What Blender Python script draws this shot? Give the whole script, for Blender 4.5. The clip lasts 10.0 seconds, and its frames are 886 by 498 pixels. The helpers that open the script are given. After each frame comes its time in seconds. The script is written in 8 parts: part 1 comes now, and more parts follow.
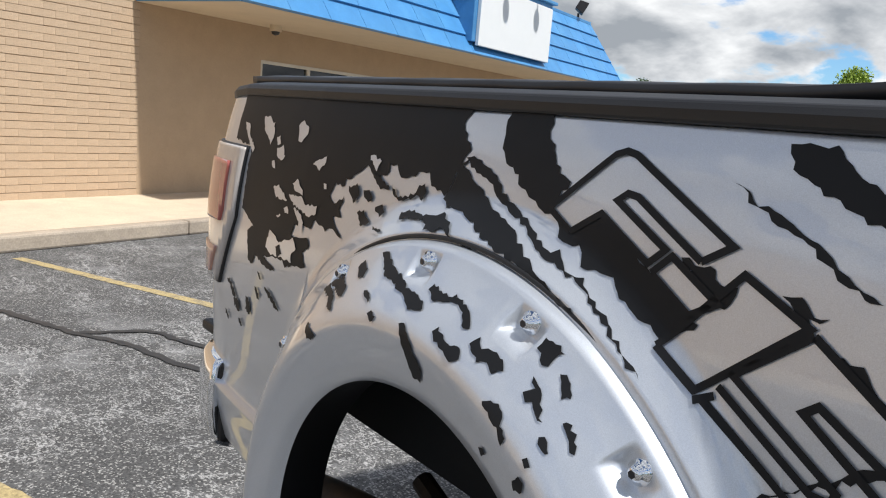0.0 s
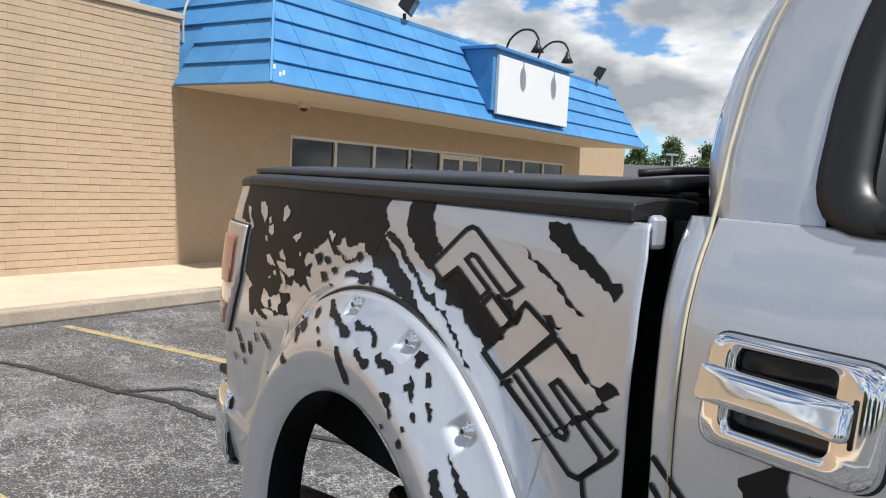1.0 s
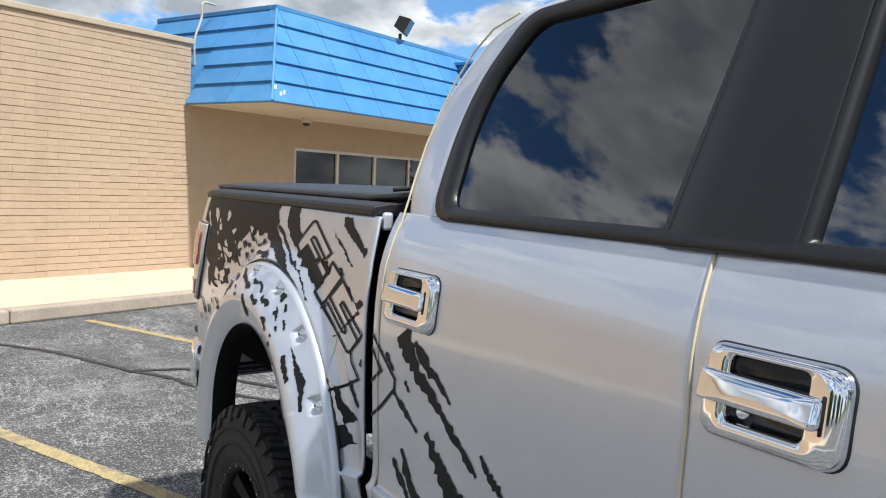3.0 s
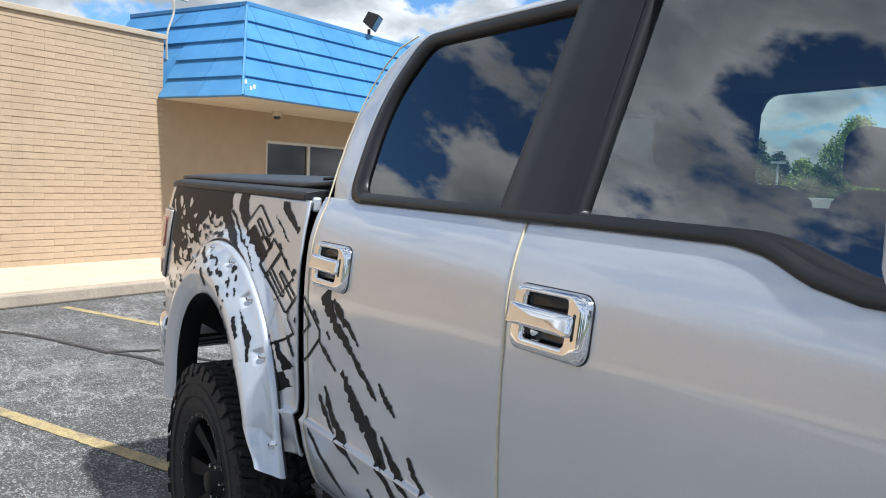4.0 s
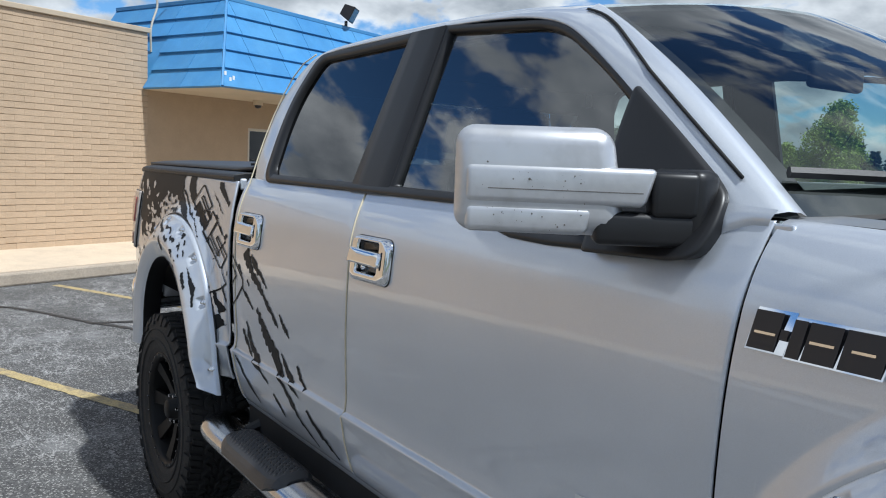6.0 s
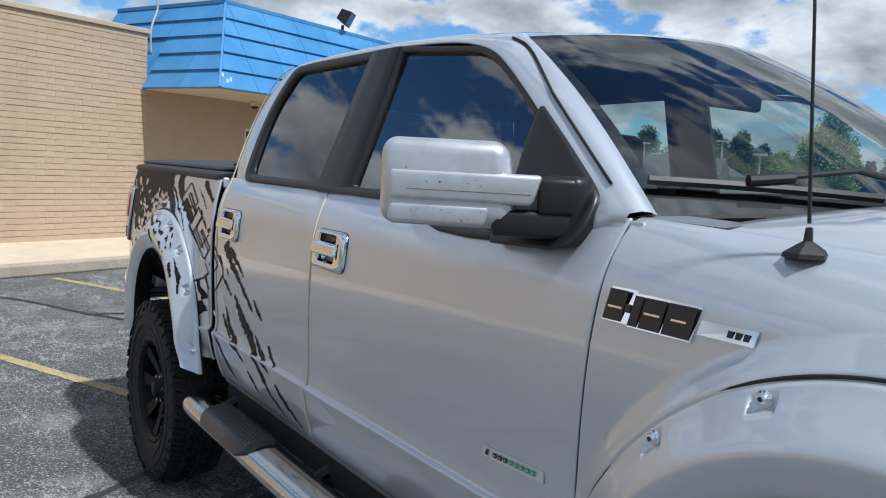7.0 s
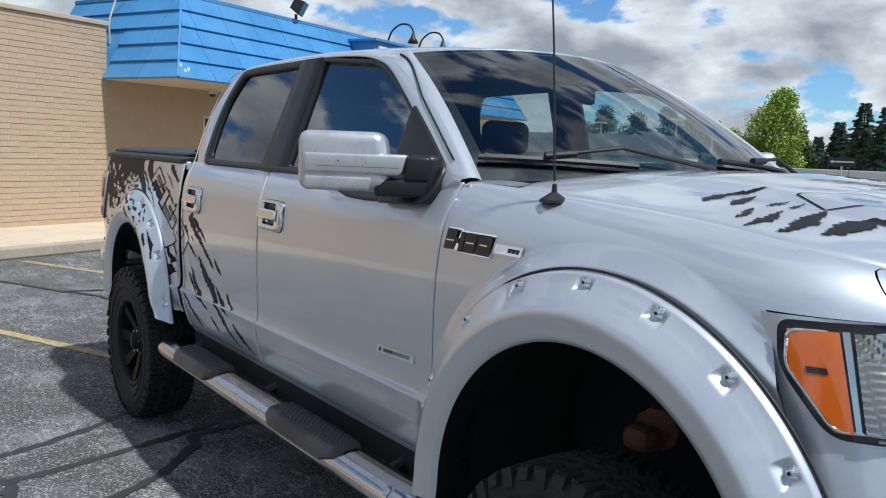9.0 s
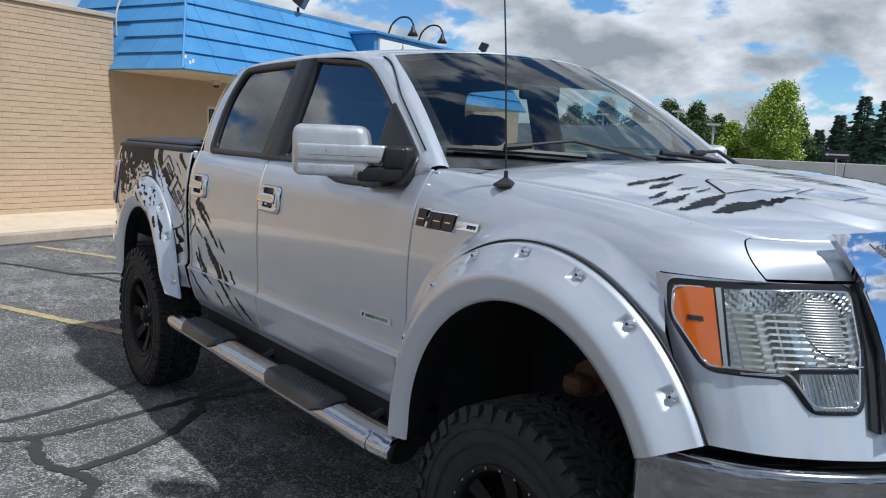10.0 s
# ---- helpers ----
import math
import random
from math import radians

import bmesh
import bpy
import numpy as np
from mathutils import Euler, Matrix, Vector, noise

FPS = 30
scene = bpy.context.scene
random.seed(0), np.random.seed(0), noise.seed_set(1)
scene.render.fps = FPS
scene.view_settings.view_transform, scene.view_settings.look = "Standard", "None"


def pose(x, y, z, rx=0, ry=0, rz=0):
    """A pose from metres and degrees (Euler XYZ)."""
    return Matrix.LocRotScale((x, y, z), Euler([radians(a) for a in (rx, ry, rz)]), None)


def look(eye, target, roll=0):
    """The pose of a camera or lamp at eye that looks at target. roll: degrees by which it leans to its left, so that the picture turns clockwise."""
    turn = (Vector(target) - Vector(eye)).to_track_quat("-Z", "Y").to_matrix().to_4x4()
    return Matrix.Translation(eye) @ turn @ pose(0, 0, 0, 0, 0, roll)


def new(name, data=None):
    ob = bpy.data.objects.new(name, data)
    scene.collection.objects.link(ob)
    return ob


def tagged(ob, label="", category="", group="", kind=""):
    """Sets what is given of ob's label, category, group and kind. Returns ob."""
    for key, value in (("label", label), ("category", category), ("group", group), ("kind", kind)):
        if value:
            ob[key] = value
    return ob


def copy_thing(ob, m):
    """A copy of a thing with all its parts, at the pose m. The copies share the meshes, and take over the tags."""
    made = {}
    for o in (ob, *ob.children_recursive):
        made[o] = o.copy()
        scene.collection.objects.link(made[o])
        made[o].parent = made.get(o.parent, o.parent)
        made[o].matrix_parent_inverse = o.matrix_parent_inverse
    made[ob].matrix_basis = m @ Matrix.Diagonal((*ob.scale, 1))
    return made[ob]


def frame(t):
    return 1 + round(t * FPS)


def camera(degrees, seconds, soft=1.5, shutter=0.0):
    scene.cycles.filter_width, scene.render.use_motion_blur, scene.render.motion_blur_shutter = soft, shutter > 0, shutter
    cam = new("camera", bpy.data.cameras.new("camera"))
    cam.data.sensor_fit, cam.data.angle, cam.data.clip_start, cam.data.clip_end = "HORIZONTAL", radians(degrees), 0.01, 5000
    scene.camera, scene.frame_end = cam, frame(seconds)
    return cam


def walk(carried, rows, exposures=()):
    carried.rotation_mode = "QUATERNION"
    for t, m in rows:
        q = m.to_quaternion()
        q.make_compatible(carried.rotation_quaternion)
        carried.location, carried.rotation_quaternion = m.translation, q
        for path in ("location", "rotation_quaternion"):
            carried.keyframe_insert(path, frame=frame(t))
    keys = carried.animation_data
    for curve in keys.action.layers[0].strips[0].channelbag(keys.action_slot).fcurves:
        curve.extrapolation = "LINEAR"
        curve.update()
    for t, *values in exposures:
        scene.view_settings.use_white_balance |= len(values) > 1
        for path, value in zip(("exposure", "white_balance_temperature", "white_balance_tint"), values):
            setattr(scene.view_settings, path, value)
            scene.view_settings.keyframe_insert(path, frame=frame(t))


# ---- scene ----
cam = camera(56.8, 10.0, soft=1.1)
PATH = [
    (0, (0.855, -1.677, 1.581), (-0.735, -0.504, 1.268), 4.8),
    (0.5, (1.119, -1.758, 1.611), (-0.486, -0.586, 1.386), 3.6),
    (1, (1.363, -1.784, 1.639), (-0.298, -0.682, 1.471), 3.0),
    (1.5, (1.650, -1.816, 1.655), (-0.048, -0.769, 1.514), 2.7),
    (2, (1.916, -1.896, 1.647), (0.241, -0.815, 1.477), 3.1),
    (2.2, (2.022, -1.923, 1.651), (0.347, -0.846, 1.473), 3.2),
    (3.3, (2.603, -1.928, 1.684), (0.914, -0.865, 1.543), 2.21),
    (3.5, (2.702, -1.961, 1.683), (1.029, -0.873, 1.545), 2.38),
    (4, (2.950, -2.022, 1.680), (1.291, -0.918, 1.510), 2.47),
    (4.5, (3.182, -1.972, 1.673), (1.491, -0.918, 1.498), 2.62),
    (5, (3.384, -1.958, 1.682), (1.695, -0.898, 1.523), 2.31),
    (5.5, (3.590, -2.066, 1.687), (1.933, -0.961, 1.499), 1.97),
    (5.7, (3.672, -2.098, 1.689), (2.025, -0.982, 1.486), 1.96),
    (6.8, (4.084, -2.134, 1.701), (2.424, -1.038, 1.495), 2.98),
    (7, (4.153, -2.169, 1.704), (2.506, -1.053, 1.506), 3.16),
    (7.5, (4.369, -2.298, 1.711), (2.757, -1.133, 1.507), 2.90),
    (8, (4.543, -2.352, 1.714), (2.946, -1.169, 1.493), 2.88),
    (8.5, (4.768, -2.384, 1.704), (3.159, -1.220, 1.468), 2.80),
    (9, (4.968, -2.467, 1.714), (3.374, -1.281, 1.477), 2.18),
    (9.5, (5.188, -2.598, 1.721), (3.616, -1.386, 1.471), 2.05),
    (10, (5.371, -2.630, 1.721), (3.777, -1.451, 1.462), 2.49),
]
walk(cam, [(t, look(eye, target, roll)) for t, eye, target, roll in PATH],
     exposures=[(0, 0.62, 6420, 9), (2.0, 0.70, 6400, 9), (4.0, 0.87, 6110, 7), (5.5, 0.60, 5960, 6), (7.0, 0.46, 5870, 6), (8.5, 0.41, 5890, 6), (10, 0.36, 5940, 7)])

# ---------------------------------------------------------------- sky, sun
SUN_AZ, SUN_EL = 16.0, 60.0
world = bpy.data.worlds.new("World")
scene.world = world
world.use_nodes = True
wt = world.node_tree
wt.nodes.clear()


def wn(kind, **props):
    n = wt.nodes.new(kind)
    for k, v in props.items():
        setattr(n, k, v)
    return n


def wmath(op, a, b=None, clamp=False):
    n = wn("ShaderNodeMath", operation=op, use_clamp=clamp)
    for sock, val in ((0, a), (1, b)):
        if val is None:
            continue
        if isinstance(val, (int, float)):
            n.inputs[sock].default_value = val
        else:
            wt.links.new(val, n.inputs[sock])
    return n.outputs[0]


sky = wn("ShaderNodeTexSky", sky_type="NISHITA", sun_disc=False, sun_elevation=radians(SUN_EL), sun_rotation=radians(90 - SUN_AZ),
         air_density=1.0, dust_density=0.15, ozone_density=2.2)
coord = wn("ShaderNodeTexCoord")
sep = wn("ShaderNodeSeparateXYZ")
wt.links.new(coord.outputs["Generated"], sep.inputs[0])
up = wmath("MAXIMUM", sep.outputs["Z"], 0.0)
den = wmath("ADD", up, 0.45)


def cloud_field(lift, detail):
    """Billowy noise over the dome; lift raises the point that is read."""
    comb = wn("ShaderNodeCombineXYZ")
    wt.links.new(wmath("DIVIDE", sep.outputs["X"], den), comb.inputs[0])
    wt.links.new(wmath("DIVIDE", sep.outputs["Y"], den), comb.inputs[1])
    wt.links.new(wmath("ADD", wmath("MULTIPLY", up, 1.5), 7.85 + lift), comb.inputs[2])
    n = wn("ShaderNodeTexNoise")
    n.inputs["Scale"].default_value = 4.3
    n.inputs["Detail"].default_value = detail
    n.inputs["Roughness"].default_value = 0.54
    n.inputs["Distortion"].default_value = 0.15
    wt.links.new(comb.outputs[0], n.inputs["Vector"])
    return n.outputs["Fac"]


body, above = cloud_field(0.0, 11.0), cloud_field(0.10, 6.0)
cover = wn("ShaderNodeMapRange", interpolation_type="SMOOTHSTEP")
cover.inputs["From Min"].default_value, cover.inputs["From Max"].default_value = 0.392, 0.475
# fewer clouds overhead, closing up towards the horizon
wt.links.new(wmath("SUBTRACT", body, wmath("MULTIPLY", up, 0.075)), cover.inputs["Value"])
# cloud lying over a point shades it: bases are grey, tops white
thick = wmath("ADD", wmath("MULTIPLY", above, 0.75), wmath("MULTIPLY", body, 0.25))
tone = wn("ShaderNodeValToRGB")
tone.color_ramp.elements[0].position, tone.color_ramp.elements[0].color = 0.42, (5.4, 5.42, 5.45, 1)
tone.color_ramp.elements[1].position, tone.color_ramp.elements[1].color = 0.62, (2.05, 2.2, 2.4, 1)
mid_el = tone.color_ramp.elements.new(0.535)
mid_el.color = (3.3, 3.4, 3.55, 1)
wt.links.new(thick, tone.inputs["Fac"])
deep = wn("ShaderNodeVectorMath", operation="MULTIPLY")
deep.inputs[1].default_value = (0.46, 0.64, 0.82)
zenith = wn("ShaderNodeVectorMath", operation="SCALE")  # deeper blue overhead
wt.links.new(sky.outputs[0], zenith.inputs[0])
wt.links.new(wmath("SUBTRACT", 1.0, wmath("MULTIPLY", up, 0.55)), zenith.inputs["Scale"])
wt.links.new(zenith.outputs[0], deep.inputs[0])
mixc = wn("ShaderNodeMix", data_type="RGBA")
wt.links.new(cover.outputs[0], mixc.inputs["Factor"])
wt.links.new(deep.outputs[0], mixc.inputs["A"])
wt.links.new(tone.outputs["Color"], mixc.inputs["B"])
bg = wn("ShaderNodeBackground")
bg.inputs["Strength"].default_value = 0.12
wt.links.new(mixc.outputs["Result"], bg.inputs["Color"])
wout = wn("ShaderNodeOutputWorld")
wt.links.new(bg.outputs[0], wout.inputs["Surface"])

sun = new("sun", bpy.data.lights.new("sun", "SUN"))
sun.data.energy, sun.data.angle, sun.data.color = 3.4, radians(2.2), (1.0, 0.972, 0.942)
sx, sy, sz = math.cos(radians(SUN_EL)) * math.cos(radians(SUN_AZ)), math.cos(radians(SUN_EL)) * math.sin(radians(SUN_AZ)), math.sin(radians(SUN_EL))
sun.matrix_world = look((20 * sx, 20 * sy, 20 * sz), (0, 0, 0))


# ---------------------------------------------------------------- materials
def material(name, color, rough=0.5, metal=0.0, vary=0.0, scale=8.0, fine=0.0, fine_scale=120.0, bump=0.0, bump_scale=60.0, coat=0.0,
             second=None, second_scale=1.5, second_amount=0.5, spec=0.5, per_piece=0.0, object_space=True, coat_ior=1.5):
    """A procedural surface: base colour with broad stains (second), mid variation, fine grain, bump."""
    m = bpy.data.materials.new(name)
    m.use_nodes = True
    nt = m.node_tree
    b = nt.nodes["Principled BSDF"]
    tc = nt.nodes.new("ShaderNodeTexCoord")
    src = tc.outputs["Object"]
    geo = nt.nodes.new("ShaderNodeNewGeometry")
    if not object_space:
        src = geo.outputs["Position"]

    def nz(sc, detail=5.0, rough_=0.6):
        n = nt.nodes.new("ShaderNodeTexNoise")
        n.inputs["Scale"].default_value, n.inputs["Detail"].default_value, n.inputs["Roughness"].default_value = sc, detail, rough_
        nt.links.new(src, n.inputs["Vector"])
        return n.outputs["Fac"]

    def mul(col, fac, amount):
        mr = nt.nodes.new("ShaderNodeMapRange")
        mr.inputs["From Min"].default_value, mr.inputs["From Max"].default_value = 0.3, 0.7
        mr.inputs["To Min"].default_value, mr.inputs["To Max"].default_value = 1 - amount, 1 + amount
        nt.links.new(fac, mr.inputs["Value"])
        mx = nt.nodes.new("ShaderNodeVectorMath")
        mx.operation = "SCALE"
        nt.links.new(col, mx.inputs[0])
        nt.links.new(mr.outputs[0], mx.inputs["Scale"])
        return mx.outputs[0]

    rgb = nt.nodes.new("ShaderNodeRGB")
    rgb.outputs[0].default_value = (*color, 1)
    col = rgb.outputs[0]
    if second:
        mr = nt.nodes.new("ShaderNodeMapRange")
        mr.interpolation_type = "SMOOTHSTEP"
        mr.inputs["From Min"].default_value, mr.inputs["From Max"].default_value = 0.42, 0.66
        mr.inputs["To Max"].default_value = second_amount
        nt.links.new(nz(second_scale, 6.0, 0.62), mr.inputs["Value"])
        mx = nt.nodes.new("ShaderNodeMix")
        mx.data_type = "RGBA"
        nt.links.new(mr.outputs[0], mx.inputs["Factor"])
        nt.links.new(col, mx.inputs["A"])
        mx.inputs["B"].default_value = (*second, 1)
        col = mx.outputs["Result"]
    if vary:
        col = mul(col, nz(scale), vary)
    if fine:
        col = mul(col, nz(fine_scale, 3.0), fine)
    if per_piece:
        oi = nt.nodes.new("ShaderNodeObjectInfo")
        col = mul(col, oi.outputs["Random"], per_piece)
    nt.links.new(col, b.inputs["Base Color"])
    b.inputs["Roughness"].default_value = rough
    b.inputs["Metallic"].default_value = metal
    b.inputs["Specular IOR Level"].default_value = spec
    if coat:
        b.inputs["Coat Weight"].default_value, b.inputs["Coat Roughness"].default_value = coat, 0.02
        b.inputs["Coat IOR"].default_value = coat_ior
    if bump:
        bp = nt.nodes.new("ShaderNodeBump")
        bp.inputs["Strength"].default_value = bump
        bp.inputs["Distance"].default_value = 0.01
        nt.links.new(nz(bump_scale, 4.0), bp.inputs["Height"])
        nt.links.new(bp.outputs[0], b.inputs["Normal"])
    return m


def glass(name, tint, gloss=0.9, rough=0.0, ior=1.75):
    """A pane: clear or tinted see-through with Fresnel gloss."""
    m = bpy.data.materials.new(name)
    m.use_nodes = True
    nt = m.node_tree
    nt.nodes.clear()
    out = nt.nodes.new("ShaderNodeOutputMaterial")
    tr = nt.nodes.new("ShaderNodeBsdfTransparent")
    tr.inputs["Color"].default_value = (*tint, 1)
    gl = nt.nodes.new("ShaderNodeBsdfGlossy")
    gl.inputs["Color"].default_value = (gloss, gloss, gloss, 1)
    gl.inputs["Roughness"].default_value = rough
    fr = nt.nodes.new("ShaderNodeFresnel")
    fr.inputs["IOR"].default_value = ior
    mx = nt.nodes.new("ShaderNodeMixShader")
    nt.links.new(fr.outputs[0], mx.inputs[0])
    nt.links.new(tr.outputs[0], mx.inputs[1])
    nt.links.new(gl.outputs[0], mx.inputs[2])
    nt.links.new(mx.outputs[0], out.inputs["Surface"])
    return m


def asphalt():
    """Worn car-park asphalt: dark binder, pale stones, scraped pale patches and hairline cracks."""
    m = bpy.data.materials.new("worn_asphalt")
    m.use_nodes = True
    nt = m.node_tree
    b = nt.nodes["Principled BSDF"]
    geo = nt.nodes.new("ShaderNodeNewGeometry")

    def nz(sc, detail, rough_, stretch=None, dist=0.0):
        n = nt.nodes.new("ShaderNodeTexNoise")
        n.inputs["Scale"].default_value, n.inputs["Detail"].default_value, n.inputs["Roughness"].default_value = sc, detail, rough_
        n.inputs["Distortion"].default_value = dist
        src = geo.outputs["Position"]
        if stretch:
            mp = nt.nodes.new("ShaderNodeMapping")
            mp.inputs["Rotation"].default_value = (0, 0, stretch[0])
            mp.inputs["Scale"].default_value = (stretch[1], 1, 1)
            nt.links.new(src, mp.inputs["Vector"])
            src = mp.outputs[0]
        nt.links.new(src, n.inputs["Vector"])
        return n.outputs["Fac"]

    def step(v, lo, hi, t0=0.0, t1=1.0):
        mr = nt.nodes.new("ShaderNodeMapRange")
        mr.interpolation_type = "SMOOTHSTEP"
        for k, val in (("From Min", lo), ("From Max", hi), ("To Min", t0), ("To Max", t1)):
            mr.inputs[k].default_value = val
        nt.links.new(v, mr.inputs["Value"])
        return mr.outputs[0]

    def op(kind, x, y):
        n = nt.nodes.new("ShaderNodeMath")
        n.operation = kind
        for s_, val in ((0, x), (1, y)):
            if isinstance(val, (int, float)):
                n.inputs[s_].default_value = val
            else:
                nt.links.new(val, n.inputs[s_])
        return n.outputs[0]

    def mix(fac, x, y):
        mx = nt.nodes.new("ShaderNodeMix")
        mx.data_type = "RGBA"
        nt.links.new(fac, mx.inputs["Factor"])
        for k, val in (("A", x), ("B", y)):
            if isinstance(val, tuple):
                mx.inputs[k].default_value = (*val, 1)
            else:
                nt.links.new(val, mx.inputs[k])
        return mx.outputs["Result"]

    vor = nt.nodes.new("ShaderNodeTexVoronoi")
    vor.inputs["Scale"].default_value = 130.0
    nt.links.new(geo.outputs["Position"], vor.inputs["Vector"])
    tone_ = nt.nodes.new("ShaderNodeSeparateXYZ")
    nt.links.new(vor.outputs["Color"], tone_.inputs[0])
    stones = mix(tone_.outputs["X"], (0.034, 0.034, 0.034), (0.115, 0.112, 0.109))
    stones = mix(step(tone_.outputs["Y"], 0.86, 0.90), stones, (0.36, 0.35, 0.33))
    grit = nz(70, 4, 0.7)
    patches = step(nz(0.55, 5, 0.62), 0.40, 0.62)
    # scraped areas break up along the grit
    scrape = op("MULTIPLY", step(op("ADD", nz(2.4, 7, 0.68), op("MULTIPLY", op("SUBTRACT", grit, 0.5), 0.55)), 0.47, 0.60), patches)
    col = mix(op("MULTIPLY", scrape, 0.50), stones, (0.30, 0.297, 0.293))
    # hairline cracks and scratches, each where a noise crosses its middle
    total = None
    for sc, st, wid in ((1.3, None, 0.008), (2.6, (0.5, 0.35), 0.010), (2.2, (-0.9, 0.3), 0.009), (4.5, None, 0.012)):
        ln = step(op("ABSOLUTE", op("SUBTRACT", nz(sc, 5, 0.55, st, 0.4), 0.5), 0.0), wid, 0.0)
        total = ln if total is None else op("MAXIMUM", total, ln)
    lines_ = op("MULTIPLY", op("MULTIPLY", total, step(grit, 0.40, 0.60)), step(nz(1.1, 3, 0.5), 0.38, 0.54))
    col = mix(op("MULTIPLY", lines_, 0.95), col, (0.47, 0.461, 0.448))
    stain = step(nz(0.9, 4, 0.6, None, 0.6), 0.56, 0.72)
    col = mix(op("MULTIPLY", stain, 0.35), col, (0.05, 0.049, 0.048))
    nt.links.new(col, b.inputs["Base Color"])
    b.inputs["Roughness"].default_value = 0.85
    bp = nt.nodes.new("ShaderNodeBump")
    bp.inputs["Strength"].default_value, bp.inputs["Distance"].default_value = 0.7, 0.006
    nt.links.new(op("ADD", tone_.outputs["X"], grit), bp.inputs["Height"])
    nt.links.new(bp.outputs[0], b.inputs["Normal"])
    return m


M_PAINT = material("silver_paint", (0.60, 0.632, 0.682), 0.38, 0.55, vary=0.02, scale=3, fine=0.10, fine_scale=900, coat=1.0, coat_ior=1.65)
M_CHROME = material("chrome", (0.82, 0.83, 0.85), 0.05, 1.0, vary=0.03, scale=6)
# dull chrome; dark reflections of shaded asphalt are also put into its colour
M_CHROME_WORN_DARK = material("worn_darkened_chrome", (0.36, 0.365, 0.38), 0.13, 1.0, vary=0.12, scale=9, fine=0.1, fine_scale=80)
M_VINYL = material("charcoal_vinyl", (0.0125, 0.013, 0.0145), 0.48, 0.0, vary=0.12, scale=9, spec=0.18)
M_TRIM = material("satin_black_trim", (0.010, 0.010, 0.011), 0.40, 0.0, vary=0.1, scale=12, fine=0.1, fine_scale=400)
M_PLASTIC = material("black_plastic", (0.009, 0.009, 0.010), 0.5, 0.0, vary=0.12, scale=15, fine=0.12, fine_scale=500, bump=0.08, bump_scale=700)
M_RUBBER = material("tyre_rubber", (0.015, 0.0145, 0.0145), 0.75, 0.0, vary=0.2, scale=14, second=(0.034, 0.032, 0.030), second_scale=7, second_amount=0.35, bump=0.15, bump_scale=160)
M_PAD = material("ribbed_step_rubber", (0.030, 0.030, 0.032), 0.38, 0.0, vary=0.15, scale=20)
M_LINER = material("wheel_liner", (0.010, 0.010, 0.011), 0.85, 0.0, vary=0.2, scale=10)
M_RIM = material("black_rim", (0.005, 0.005, 0.0055), 0.5, 0.0, vary=0.1, scale=20, spec=0.25)
M_UNDER = material("underbody_steel", (0.030, 0.028, 0.026), 0.75, 0.2, vary=0.25, scale=12, second=(0.10, 0.055, 0.03), second_scale=6, second_amount=0.4)
M_RUST = material("rusty_control_arm", (0.15, 0.065, 0.032), 0.8, 0.1, vary=0.3, scale=25, second=(0.06, 0.035, 0.025), second_scale=14, second_amount=0.7)
M_SEAT = material("dark_grey_seat_cloth", (0.017, 0.0175, 0.019), 0.85, 0.0, vary=0.12, scale=3)
M_CABIN = material("cabin_plastic", (0.013, 0.0135, 0.015), 0.7, 0.0, vary=0.1, scale=3)
M_COVER = material("black_vinyl_cover", (0.018, 0.018, 0.020), 0.45, 0.0, vary=0.15, scale=5, bump=0.12, bump_scale=9)
M_MIRROR = material("worn_silver_mirror_shell", (0.60, 0.605, 0.62), 0.34, 0.6, vary=0.05, scale=6, second=(0.36, 0.36, 0.36), second_scale=14, second_amount=0.3, coat=0.3)
# primer in the stone chips, and the shade colour of the mirror's crease
M_CHIP_GROOVE = material("grey_primer_and_groove_shade", (0.12, 0.11, 0.10), 0.8, 0.0, vary=0.3, scale=80)
M_AMBER = material("amber_lens", (0.75, 0.16, 0.01), 0.12, 0.0, vary=0.06, scale=30, coat=0.6)
M_RED = material("red_lens", (0.40, 0.10, 0.08), 0.15, 0.0, vary=0.1, scale=30, coat=0.6)
M_RED_FADED = material("faded_red_lens", (0.55, 0.30, 0.23), 0.2, 0.0, vary=0.1, scale=20, coat=0.5)
M_PALE = material("clear_white_lens", (0.55, 0.50, 0.46), 0.15, 0.0, vary=0.06, scale=40, coat=0.6)
M_BLUE_OVAL = material("blue_oval_enamel", (0.02, 0.06, 0.22), 0.2, 0.2, coat=0.6)
M_SHIELD = material("pale_lamp_bowl", (0.36, 0.365, 0.37), 0.30, 0.6, vary=0.03, scale=30)
M_BADGE_DARK = material("badge_dark", (0.02, 0.02, 0.025), 0.3, 0.0)
M_BADGE_GREEN = material("badge_green", (0.10, 0.36, 0.22), 0.4, 0.0)
M_BADGE_PLATE = material("brushed_badge_plate", (0.72, 0.74, 0.74), 0.3, 0.5)
M_GLASS_DARK = glass("privacy_glass", (0.035, 0.036, 0.04), 0.95, ior=2.05)
M_GLASS_TINT = glass("tinted_glass", (0.74, 0.82, 0.80), 0.95)
M_GLASS_FRONT = glass("front_door_glass", (0.68, 0.78, 0.75), 0.95, ior=2.6)
M_GLASS_WIND = glass("windscreen_glass", (0.66, 0.75, 0.74), 0.95, ior=2.0)
M_GLASS_LENS = glass("lamp_lens_glass", (0.95, 0.96, 0.96), 0.9, ior=1.40)
M_REFLECTOR = material("lamp_reflector", (0.62, 0.62, 0.61), 0.14, 1.0)
M_STEP = material("scuffed_step_chrome", (0.56, 0.565, 0.575), 0.17, 1.0, vary=0.06, scale=9, fine=0.06, fine_scale=90)
